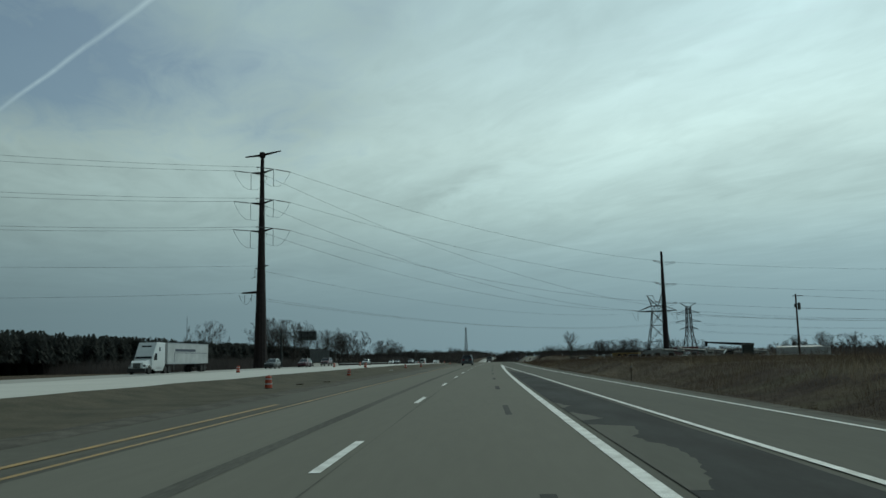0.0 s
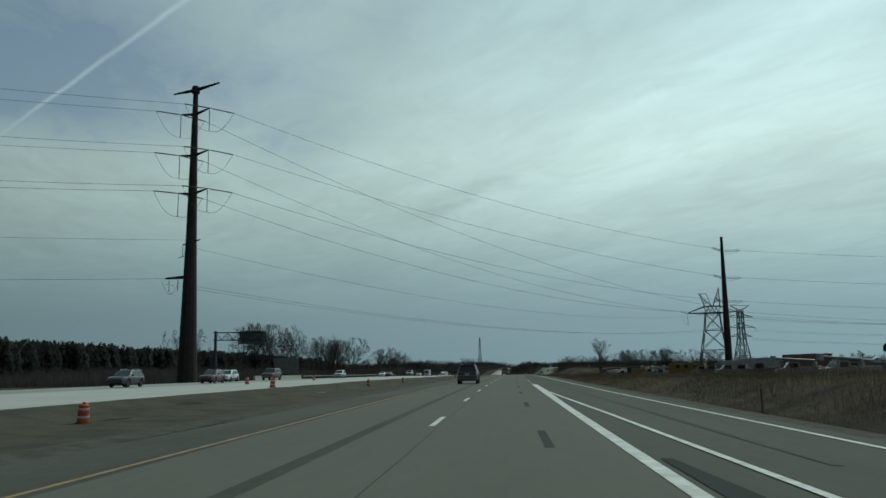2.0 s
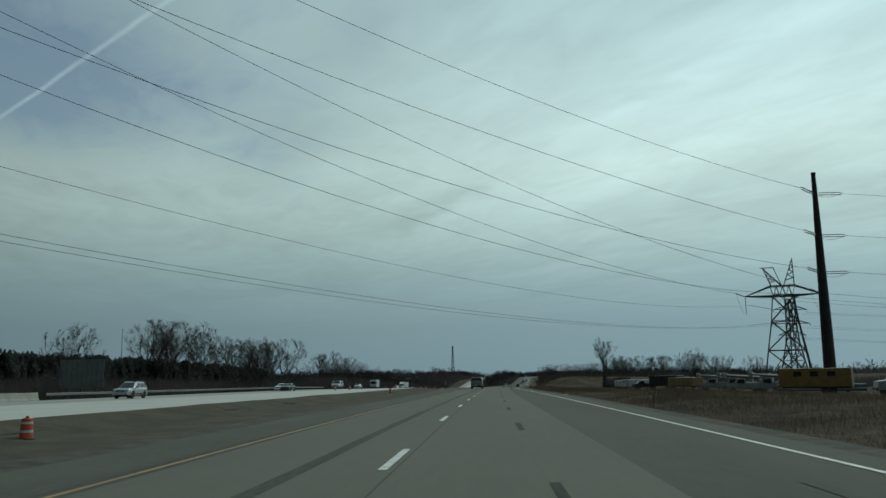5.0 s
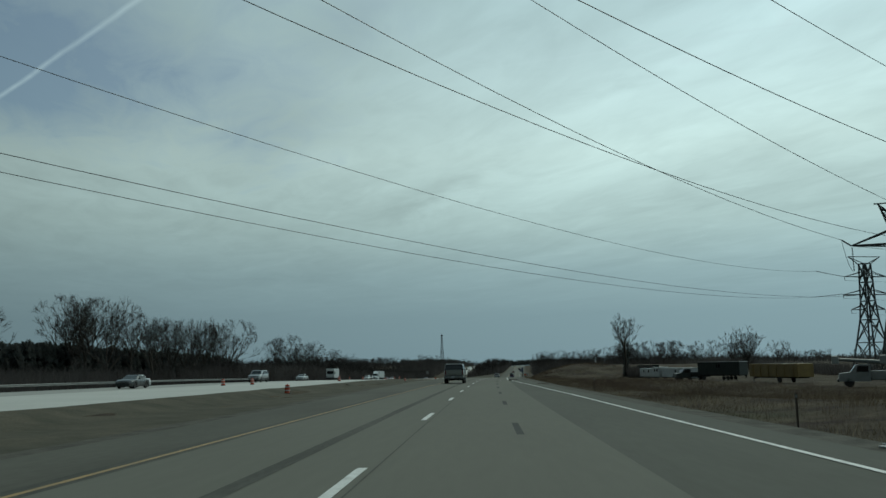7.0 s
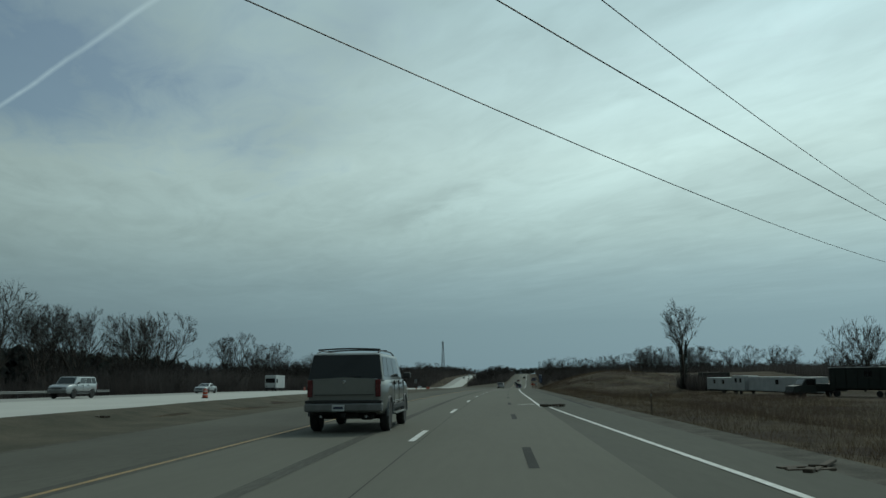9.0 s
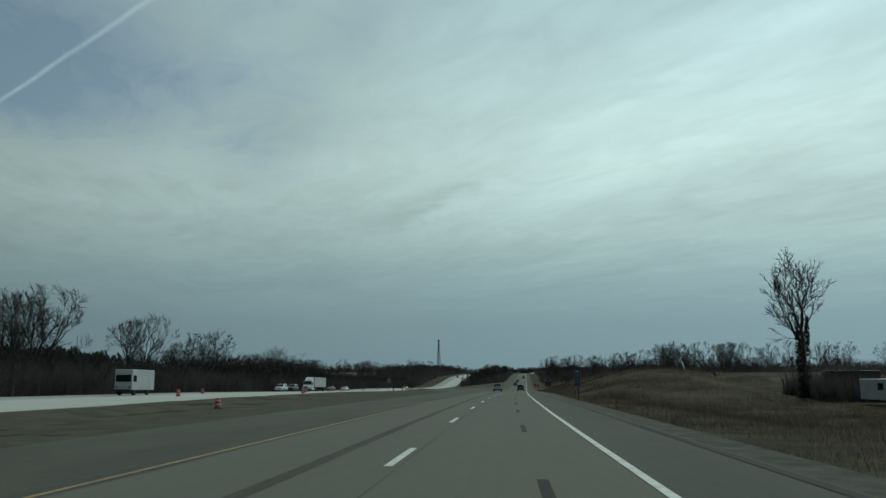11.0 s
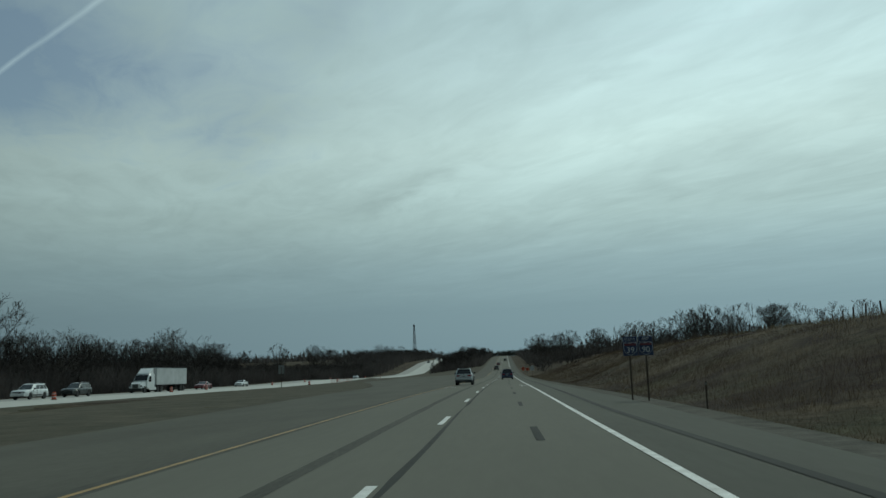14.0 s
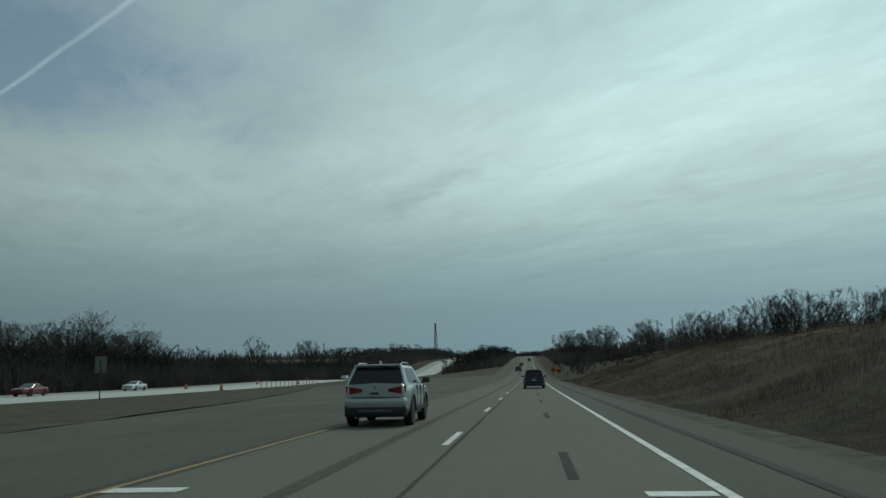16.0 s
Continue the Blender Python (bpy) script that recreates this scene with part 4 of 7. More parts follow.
car("saloon_car", on_road(905, -1.9), P["maroon"], "dark maroon saloon car climbing the far rise", "car", deck=0.95, H=1.45, belt=0.95, hood=0.9, sill=0.22, wr=0.32, rails=False, rear="saloon")
car("grey_suv", on_road(1010, 1.9), P["black"], "black SUV climbing the far rise", "suv", **GR)
SED = dict(deck=0.95, H=1.45, belt=0.94, hood=0.88, sill=0.20, wr=0.32, rails=False, rear="saloon", L=4.75, W=1.82, screen=1.0, rear_tilt=0.75)
# the opposite traffic
for s, u, style, col, lab, nm in (
        (170, -38.0, GR, "maroon", "dark red SUV on the opposite carriageway", "dark_red_suv"), (186, -41.6, GR, "white", "white SUV on the opposite carriageway", "white_suv"),
        (208.5, -41.6, SUB, "maroon", "maroon estate SUV on the opposite carriageway", "maroon_suv"), (145.4, -38.0, GR, "black", "black SUV on the opposite carriageway", "black_suv"),
        (316.8, -38.2, SED, "black", "black saloon on the opposite carriageway", "saloon_car"), (325.5, -41.8, SED, "white", "white saloon on the opposite carriageway", "saloon_car"),
        (371, -40.2, SUB, "silver", "silver estate SUV on the opposite carriageway", "silver_suv"), (415, -43.6, SED, "silver", "silver saloon on the opposite carriageway", "saloon_car"),
        (550.6, -54.0, GR, "white", "white SUV beside dark winter woods", "white_suv"), (562.7, -54.8, GR, "black", "black SUV beside dark winter woods", "black_suv"),
        (616, -57.6, SED, "red", "red saloon following a lorry", "saloon_car"), (647.5, -60.2, SED, "white", "white saloon beside dark winter woods", "saloon_car"),
        (801, -61.0, SED, "silver", "small silver saloon in the valley", "saloon_car"), (250, -38.3, GR, "silver", "silver SUV on the opposite carriageway", "silver_suv"),
        (1150, -55, GR, "white", "white SUV far up the opposite slope", "white_suv"), (1060, -54, SED, "black", "dark saloon far up the opposite slope", "saloon_car")):
    car(nm, on_road(s, u, False), P[col], lab, "car" if style is SED else "suv", group="opposite traffic", plate=False, **style)


def lorry(m, label, trailer_len=15.5, marks=True, day_cab=False):
    """A bonneted tractor, nose along +y, and its box trailer, as one coupled vehicle."""
    t = thing("semi_truck", m, label, "lorry")
    wp = P["white"]
    hl = 2.4 if not day_cab else 1.2
    # bonnet
    part("bonnet", loft(bmesh.new(), [[(-0.95, -1.9, 0.7), (0.95, -1.9, 0.7), (0.95, -1.9, 1.78), (-0.95, -1.9, 1.78)], [(-0.92, -0.5, 0.7), (0.92, -0.5, 0.7), (0.88, -0.5, 1.68), (-0.88, -0.5, 1.68)],
                                      [(-0.80, 0.0, 0.75), (0.80, 0.0, 0.75), (0.72, 0.0, 1.45), (-0.72, 0.0, 1.45)]]), wp, t, "sloping white bonnet")
    gr = part("grille", box(bmesh.new(), (0, 0.02, 1.08), (0.95, 0.08, 0.62), 0.05), M["galv"], t)
    for k in range(5):
        part("grille_bar", box(bmesh.new(), (0, 0.065, 0.85 + 0.11 * k), (0.85, 0.02, 0.03)), M["black_plastic"], gr)
    part("bumper", box(bmesh.new(), (0, 0.05, 0.52), (2.35, 0.3, 0.42), 0.06), M["black_plastic"], t, "black bumper")
    cab = [[(-1.2, y, 0.6), (1.2, y, 0.6), (1.2, y, zt), (1.1, y, zt + 0.08), (-1.1, y, zt + 0.08), (-1.2, y, zt)] for y, zt in ((-1.9 - hl - 1.5, 3.95 if not day_cab else 3.0), (-3.2, 3.95 if not day_cab else 3.0), (-2.55, 3.05 if not day_cab else 2.75), (-1.85, 1.85))]
    part("cab", loft(bmesh.new(), cab), wp, t, "white cab with a tall sleeper roof" if not day_cab else "white day cab")
    if day_cab:
        part("fairing", loft(bmesh.new(), [[(-1.1, -4.3, 3.05), (1.1, -4.3, 3.05), (1.1, -4.3, 3.95), (-1.1, -4.3, 3.95)], [(-1.0, -2.7, 3.0), (1.0, -2.7, 3.0), (0.95, -2.9, 3.2), (-0.95, -2.9, 3.2)]]), wp, t, "white roof fairing")
    else:
        part("roof_vent", box(bmesh.new(), (0, -2.82, 3.52), (1.3, 0.12, 0.2), 0.03, Matrix.Rotation(0.6, 3, "X")), M["under"], t)
    q = ((1.08, -1.88, 1.93), (-1.08, -1.88, 1.93), (-1.06, -2.42, 2.83), (1.06, -2.42, 2.83))
    part("windscreen", slab(bmesh.new(), q, 0.02, 0.03), M["glass_dark"], t, "dark windscreen")
    for sg in (-1, 1):
        yb = -3.3
        q = [(sg * 1.2, yb, 1.75), (sg * 1.2, -2.25, 1.75), (sg * 1.2, -2.6, 2.62), (sg * 1.2, yb, 2.62)]
        part("side_window", slab(bmesh.new(), q if sg > 0 else q[::-1], 0.02, 0.012), M["glass_dark"], t)
        if not day_cab:
            part("sleeper_window", slab(bmesh.new(), [(sg * 1.2, -4.3, 2.9), (sg * 1.2, -3.9, 2.9), (sg * 1.2, -3.9, 3.4), (sg * 1.2, -4.3, 3.4)][::sg], 0.02, 0.012), M["glass_dark"], t)
        part("fender", loft(bmesh.new(), [[(sg * 0.8, y, z), (sg * 1.22, y, z - 0.02), (sg * 1.22, y, z - 0.14), (sg * 0.8, y, z - 0.12)] for y, z in ((-1.75, 0.85), (-1.5, 1.12), (-1.05, 1.25), (-0.6, 1.15), (-0.35, 0.9))]), wp, t)
        part("headlamp", box(bmesh.new(), (sg * 0.9, -0.12, 1.08), (0.34, 0.2, 0.26), 0.05), M["clear_lens"], t)
        part("mirror", box(bmesh.new(), (sg * 1.42, -2.2, 2.15), (0.16, 0.10, 0.6), 0.03), M["black_plastic"], t)
        part("side_skirt", box(bmesh.new(), (sg * 1.1, -4.0, 0.62), (0.2, 2.6, 0.5), 0.05), wp, t)
        wheel(t, sg * 1.05, -1.05, 0.5, 0.3, 8)
        for y in (-5.9, -7.2):
            wheel(t, sg * 1.0, y, 0.5, 0.55, 8)
    yt0 = -1.9 - hl - 1.5 - 0.7
    part("chassis", box(bmesh.new(), (0, -4.5, 0.75), (0.9, 7.0, 0.25)), M["under"], t)
    tr = part("trailer", box(bmesh.new(), (0, yt0 - trailer_len / 2, 2.62), (2.56, trailer_len, 2.86), 0.03), M["white_paint"], t, "plain white box trailer")
    for sg in (-1, 1):
        part("top_rail", box(bmesh.new(), (sg * 1.285, yt0 - trailer_len / 2, 4.0), (0.03, trailer_len, 0.10)), M["alloy"], tr)
        part("bottom_rail", box(bmesh.new(), (sg * 1.285, yt0 - trailer_len / 2, 1.24), (0.03, trailer_len, 0.12)), M["alloy"], tr)
        if marks:
            part("lettering_bar", box(bmesh.new(), (sg * 1.29, yt0 - 6.4, 3.05), (0.012, 7.6, 0.34)), M["ink"], tr, "dark line of lettering")
            part("side_stripe", box(bmesh.new(), (sg * 1.29, yt0 - 8.6, 2.70), (0.012, 12.6, 0.06)), M["ink"], tr)
            part("side_stripe", box(bmesh.new(), (sg * 1.29, yt0 - 2.35, 2.1), (0.012, 0.08, 1.2)), M["ink"], tr)
        for y in (yt0 - trailer_len + 1.3, yt0 - trailer_len + 2.6):
            wheel(t, sg * 1.0, y, 0.5, 0.55, 8)
        part("landing_leg", box(bmesh.new(), (sg * 0.8, yt0 - 3.4, 0.75), (0.12, 0.12, 0.9)), M["galv"], t)
    part("bogie", box(bmesh.new(), (0, yt0 - trailer_len + 2.0, 0.9), (1.2, 3.6, 0.4)), M["under"], t)
    part("underride_guard", box(bmesh.new(), (0, yt0 - trailer_len + 0.05, 0.55), (2.2, 0.1, 0.1)), M["galv"], t)
    return t


lorry(on_road(96.8, -41.8, False), "long white articulated lorry with lettering bars on its trailer")
lorry(on_road(587.0, -58.0, False), "white lorry with a short cab and plain box trailer", 13.0, False, True)


def box_van(m):
    t = thing("box_van", m, "white box van with a flat upright front", "van", "opposite traffic")
    part("body", box(bmesh.new(), (0, -3.4, 1.95), (2.35, 6.4, 2.6), 0.08), M["white_paint"], t)
    part("bumper", box(bmesh.new(), (0, -0.15, 0.6), (2.2, 0.25, 0.3), 0.04), M["black_plastic"], t)
    part("windscreen", slab(bmesh.new(), ((1.0, -0.2, 1.7), (-1.0, -0.2, 1.7), (-1.0, -0.2, 2.6), (1.0, -0.2, 2.6)), 0.02, 0.012), M["glass_dark"], t)
    for sg in (-1, 1):
        part("headlamp", box(bmesh.new(), (sg * 0.85, -0.17, 1.05), (0.3, 0.1, 0.2), 0.03), M["clear_lens"], t)
        part("side_window", slab(bmesh.new(), [(sg * 1.175, -1.4, 1.7), (sg * 1.175, -0.5, 1.7), (sg * 1.175, -0.5, 2.5), (sg * 1.175, -1.4, 2.5)][::sg], 0.02, 0.012), M["glass_dark"], t)
        for y in (-1.2, -5.0):
            wheel(t, sg * 0.95, y, 0.4, 0.28, 6)


box_van(on_road(459, -47.2, False))

# ---- power line ----


def insulator(bm, p0, p1, r=0.16, n=12):
    p0, p1 = Vector(p0), Vector(p1)
    for k in range(n):
        a = p0.lerp(p1, (k + 0.15) / n)
        b = p0.lerp(p1, (k + 0.75) / n)
        rod(bm, a, b, r, r * 0.55, 6, True)
    rod(bm, p0, p1, r * 0.3, r * 0.3, 4, False)


def sagging(p0, p1, sag, n=28):
    p0, p1 = Vector(p0), Vector(p1)
    out = []
    for k in range(n + 1):
        t = k / n
        p = p0.lerp(p1, t)
        p.z -= 4 * sag * t * (1 - t)
        out.append(p)
    return out


def cable(name, p0, p1, sag, r=0.033, label="dark aluminium conductor hanging in a long curve"):
    bm = bmesh.new()
    tube(bm, sagging(p0, p1, sag), r, 5)
    ob = part(name, bm, M["wire"], None)
    return tagged(ob, label, "power line", "power lines")


LP = Vector((-60.0, 225.9, -1.6))
ARM = Vector((0.89, -0.455, 0.0))
IN = Vector((-0.80, -0.60, 0.0))
pl = thing("steel_power_pole", pose(*LP), "tall tapered rust-brown steel power pole with six crossarms", "power pole")
rings = [[(r * math.cos(2 * math.pi * k / 12), r * math.sin(2 * math.pi * k / 12), z) for k in range(12)] for z, r in ((0, 2.0), (12, 1.65), (30, 1.12), (48, 0.75), (62.6, 0.5))]
shaft = part("shaft", loft(bmesh.new(), rings), M["steel"], pl)
for z in (12, 27, 42, 54):
    part("joint_collar", lathe(bmesh.new(), [(np.interp(z, [0, 12, 30, 48, 62.6], [2.0, 1.65, 1.12, 0.75, 0.5]) + 0.03, z), (np.interp(z, [0, 12, 30, 48, 62.6], [2.0, 1.65, 1.12, 0.75, 0.5]) + 0.03, z + 0.5)], 12), M["steel"], shaft)
part("cap", lathe(bmesh.new(), [(0.85, 61.6), (0.9, 62.6), (0.7, 63.1)], 10), M["steel"], pl)
part("base_flange", lathe(bmesh.new(), [(2.3, 0), (2.3, 0.5), (1.8, 0.6)], 12), M["barrier"], pl)


def arm(parent, z, reach, rise, r0=0.34, r1=0.14):
    bm = rod(bmesh.new(), ARM * (0.3 if reach > 0 else -0.3) + Vector((0, 0, z)), ARM * reach + Vector((0, 0, z + rise)), r0, r1, 8)
    return part("crossarm", bm, M["steel"], parent, "tapered steel crossarm")


for rr in (6.9, -6.7):
    arm(pl, 62.3, rr, 0.3, 0.4, 0.16)
LEV = {57.0: [], 48.0: [], 39.8: []}
to_right = {}
for z in LEV:
    for side in (1, -1):
        arm(pl, z, 4.3 * side, 0.6)
        tip = ARM * (4.3 * side) + Vector((0, 0, z + 0.6))
        dirs = {"in": IN, "out": Vector((0.80, 0.60, -0.06)) if side > 0 else Vector((0.78, 0.62, -0.1))}
        ends = {}
        for k, d in dirs.items():
            a, b = tip + d.normalized() * 0.7, tip + d.normalized() * 5.2
            bm = bmesh.new()
            insulator(bm, a, b, 0.19, 12)
            rod(bm, tip, a, 0.07, 0.07, 5)
            part("strain_insulator", bm, M["insulator"], pl, "string of grey insulators")
            ends[k] = b
        bm = bmesh.new()
        low = tip + Vector((0, 0, -5.0))
        insulator(bm, tip + Vector((0, 0, -0.3)), low, 0.13, 10)
        part("post_insulator", bm, M["insulator"], pl)
        bm = bmesh.new()
        for e in ("in", "out"):
            tube(bm, [ends[e].lerp(low, k / 6) + Vector((0, 0, -1.6 * math.sin(math.pi * k / 6))) for k in range(7)], 0.035, 4)
        part("jumper_loop", bm, M["wire"], pl, "slack jumper loop")
        to_right[(z, side)] = LP + ends["out"]
        far = LP + ends["in"] + Vector((-216, -162, 2.0))
        cable("conductor", LP + ends["in"], far, 7.0)
for z, r2_, nm in ((29.6, 2.6, "small"), (29.0, -2.4, "small")):
    arm(pl, z, r2_, 0.3, 0.25, 0.12)
bm = bmesh.new()
insulator(bm, ARM * -2.4 + Vector((0, 0, 29.0)), ARM * -2.4 + Vector((0, 0, 26.8)), 0.12, 6)
rod(bm, ARM * -3.6 + Vector((0, 0, 26.6)), ARM * -1.2 + Vector((0, 0, 26.9)), 0.07, 0.07, 5)
part("bracket", bm, M["insulator"], pl)
arm(pl, 22.4, -7.2, 0.1, 0.42, 0.2)
for k in (-3.6, -6.2):
    bm = bmesh.new()
    insulator(bm, ARM * k + Vector((0, 0, 22.0)), ARM * k + Vector((0, 0, 19.6)), 0.11, 7)
    part("post_insulator", bm, M["insulator"], pl)
bm = bmesh.new()
tube(bm, [ARM * (-3.0 - 5.5 * k / 10) + Vector((0, 0, 22.0 - 2.9 * math.sin(math.pi * k / 10))) for k in range(11)], 0.035, 4)
part("jumper_loop", bm, M["wire"], pl)
cable("conductor", LP + ARM * 2.6 + Vector((0, 0, 29.8)), LP + Vector((-230, -172, 30)), 5, 0.022, "thin dark ground wire strung overhead")
cable("conductor", LP + ARM * -7.2 + Vector((0, 0, 22.5)), LP + Vector((-236, -165, 23)), 4.5, 0.028)

RP = Vector((76.0, 328.6, -1.6))
pr = thing("steel_power_pole", pose(*RP), "slim tapered dark steel power pole with dead-end insulators", "power pole")
rings = [[(r * math.cos(2 * math.pi * k / 12), r * math.sin(2 * math.pi * k / 12), z) for k in range(12)] for z, r in ((0, 1.25), (14, 1.05), (30, 0.72), (43.8, 0.42))]
part("shaft", loft(bmesh.new(), rings), M["steel"], pr)
part("cap", lathe(bmesh.new(), [(0.5, 43.6), (0.5, 43.9)], 10), M["steel"], pr)
WIN = {}
for z, key, sag_ in ((39.4, (57.0, 1), 3.8), (30.6, (48.0, 1), 2.8), (23.0, (39.8, 1), 3.9)):
    tgt = to_right[key] - RP
    d1 = (tgt - Vector((0, 0, z))).normalized()
    d2 = Vector((1.0, 0.02, 0.0))
    ends = []
    for d in (d1, d2):
        a = Vector((0, 0, z)) + d * 0.8
        b = a + d * 4.6
        bm = bmesh.new()
        off = Vector((0, 0, 0.22))
        for o in (off, -off):
            insulator(bm, a + o, b + o, 0.13, 10)
        part("strain_insulator", bm, M["insulator"], pr, "twin strings of grey insulators")
        ends.append(b)
    bm = bmesh.new()
    tube(bm, [ends[0].lerp(ends[1], k / 8) + Vector((0, -0.9, -1.5 * math.sin(math.pi * k / 8))) for k in range(9)], 0.035, 4)
    part("jumper_loop", bm, M["wire"], pr)
    cable("conductor", to_right[key], RP + ends[0], sag_, 0.038)
    cable("conductor", RP + ends[1], RP + ends[1] + Vector((260, 6, -0.5)), 5.0)


def lattice(bm, a, b, w=0.10):
    rod(bm, a, b, w * 1.5, w * 1.5, 4, False)


def corners(z, wx, wy):
    return [Vector((sx * wx, sy * wy, z)) for sx, sy in ((-1, -1), (1, -1), (1, 1), (-1, 1))]


def bay(bm, lo, hi, w, horizontal=True):
    for i in range(4):
        j = (i + 1) % 4
        lattice(bm, lo[i], hi[i], w * 1.6)
        lattice(bm, lo[i], hi[j], w)
        lattice(bm, lo[j], hi[i], w)
        if horizontal:
            lattice(bm, hi[i], hi[j], w)


LT = Vector((80.2, 361.0, -1.8))
lt = thing("lattice_tower", pose(*LT, 0, 0, -20), "broad dark steel lattice tower with two raised horns", "pylon")
bm = bmesh.new()
lv = [(0, 5.6, 4.4), (8.5, 4.2, 3.3), (15.5, 3.0, 2.3), (21.5, 2.4, 1.5)]
for (z0, x0, y0), (z1, x1, y1) in zip(lv, lv[1:]):
    bay(bm, corners(z0, x0, y0), corners(z1, x1, y1), 0.075)
lo = corners(0, 5.6, 4.4)
hi = corners(8.5, 4.2, 3.3)
for i in range(4):
    j = (i + 1) % 4
    m_ = (hi[i] + hi[j]) / 2
    lattice(bm, lo[i], m_, 0.07)
    lattice(bm, lo[j], m_, 0.07)
part("body", bm, M["dark_galv"], lt, "crossed angle-steel body")
bm = bmesh.new()
for y in (-1.5, 1.5):
    for a, b in (((-8.6, 0, 21.8), (8.2, 0, 21.8)), ((-2.8, y, 24.0), (2.8, y, 24.0)), ((-2.8, y, 21.5), (2.8, y, 21.5)), ((-8.6, 0, 21.8), (-2.8, y, 24.0)), ((-8.6, 0, 21.8), (-2.8, y, 21.5)),
                 ((8.2, 0, 21.8), (2.8, y, 24.0)), ((8.2, 0, 21.8), (2.8, y, 21.5))):
        lattice(bm, a, b, 0.11)
    for k in range(8):
        xa, xb = -2.8 + 5.6 * k / 8, -2.8 + 5.6 * (k + 1) / 8
        lattice(bm, (xa, y, 21.5 if k % 2 else 24.0), (xb, y, 24.0 if k % 2 else 21.5), 0.06)
        lattice(bm, (xa, -1.5, 24.0), (xb, 1.5, 24.0), 0.05)
part("bridge", bm, M["dark_galv"], lt, "horizontal lattice crossarm")
for sg, x0, xt, zt in ((-1, -1.4, -4.2, 28.6), (1, 1.4, 2.6, 30.6)):
    bm = bmesh.new()
    for y in (-1.2, 1.2):
        for xa in (x0 - 1.1, x0 + 1.3):
            lattice(bm, (xa, y, 24.0), (xt, 0, zt), 0.085)
        for k in range(1, 5):
            f0, f1 = k / 5, (k + 0.5) / 5
            a = Vector((x0 - 1.1, y, 24)).lerp(Vector((xt, 0, zt)), f0)
            b = Vector((x0 + 1.3, y, 24)).lerp(Vector((xt, 0, zt)), f1)
            lattice(bm, a, b, 0.05)
            lattice(bm, b, Vector((x0 - 1.1, y, 24)).lerp(Vector((xt, 0, zt)), min(1, f0 + 0.2)), 0.05)
    if sg < 0:
        lattice(bm, (xt - 0.6, 0, zt), (xt + 2.6, 0, zt), 0.09)
        lattice(bm, (xt + 2.4, 0, zt), (x0 + 1.3, 0, 24), 0.08)
    part("horn", bm, M["dark_galv"], lt, "upright lattice horn")
LM = pose(*LT, 0, 0, -20)
for (x, y, z), key, sag_ in (((-8.6, 0, 21.7), (48.0, -1), 5.9), ((0.2, -1.5, 21.3), (39.8, -1), 6.0), ((8.2, -0.6, 21.8), (57.0, -1), 6.0)):
    w0 = LM @ Vector((x, y, z))
    d = (to_right[key] - w0).normalized()
    bm = bmesh.new()
    ti = LM.inverted()
    insulator(bm, ti @ (w0 + d * 0.4), ti @ (w0 + d * 4.6), 0.15, 10)
    part("strain_insulator", bm, M["insulator"], lt, "string of grey insulators")
    bm = bmesh.new()
    insulator(bm, Vector((x, y, z - 0.2)), Vector((x, y, z - 4.2)), 0.13, 9)
    part("post_insulator", bm, M["insulator"], lt)
    bm = bmesh.new()
    e0 = ti @ (w0 + d * 4.6)
    tube(bm, [e0.lerp(Vector((x, y, z - 4.3)), k / 6) + Vector((0, 0, -1.3 * math.sin(math.pi * k / 6))) for k in range(7)], 0.035, 4)
    part("jumper_loop", bm, M["wire"], lt)
    cable("conductor", to_right[key], w0 + d * 4.6, sag_, 0.038)
    cable("conductor", w0 + Vector((0.6, 0.3, 0)), w0 + Vector((250, 40, -1.0)), 5.0)
LM2 = pose(115.1, 447.0, -1.5, 0, 0, 10)
L2 = thing("lattice_tower", LM2, "narrow steel lattice tower with three pairs of arms", "pylon")
bm = bmesh.new()
lv = [(0, 3.6), (7, 2.5), (13, 1.6), (18, 1.25), (23, 1.15), (28, 1.0)]
for (z0, a), (z1, b) in zip(lv, lv[1:]):
    bay(bm, corners(z0, a, a), corners(z1, b, b), 0.09)
part("body", bm, M["dark_galv"], L2)
for z, r_ in ((15.7, 5.0), (19.7, 7.0), (24.5, 6.2), (29.9, 4.7)):
    for sg in (-1, 1):
        bm = bmesh.new()
        zt = z if z < 29 else 28.0
        for y in (-1.0, 1.0):
            lattice(bm, (sg * 1.2, y, zt + (1.3 if z < 29 else 0)), (sg * r_, 0, z), 0.08)
            lattice(bm, (sg * 1.2, y, zt), (sg * r_, 0, z), 0.08)
        if z < 29:
            insulator(bm, (sg * r_, 0, z - 0.1), (sg * r_, 0, z - 1.0), 0.12, 4)
        else:
            lattice(bm, (0, 0, z), (sg * r_, 0, z), 0.08)
        part("arm", bm, M["dark_galv"], L2)
for z, r_ in ((15.7, 5.0), (19.7, 7.0), (24.5, 6.2)):
    for sg in (-1, 1):
        p0 = LM2 @ Vector((sg * r_, 0, z - 1.0))
        cable("conductor", p0, p0 + Vector((260, -60, 1)), 6.0, 0.025)
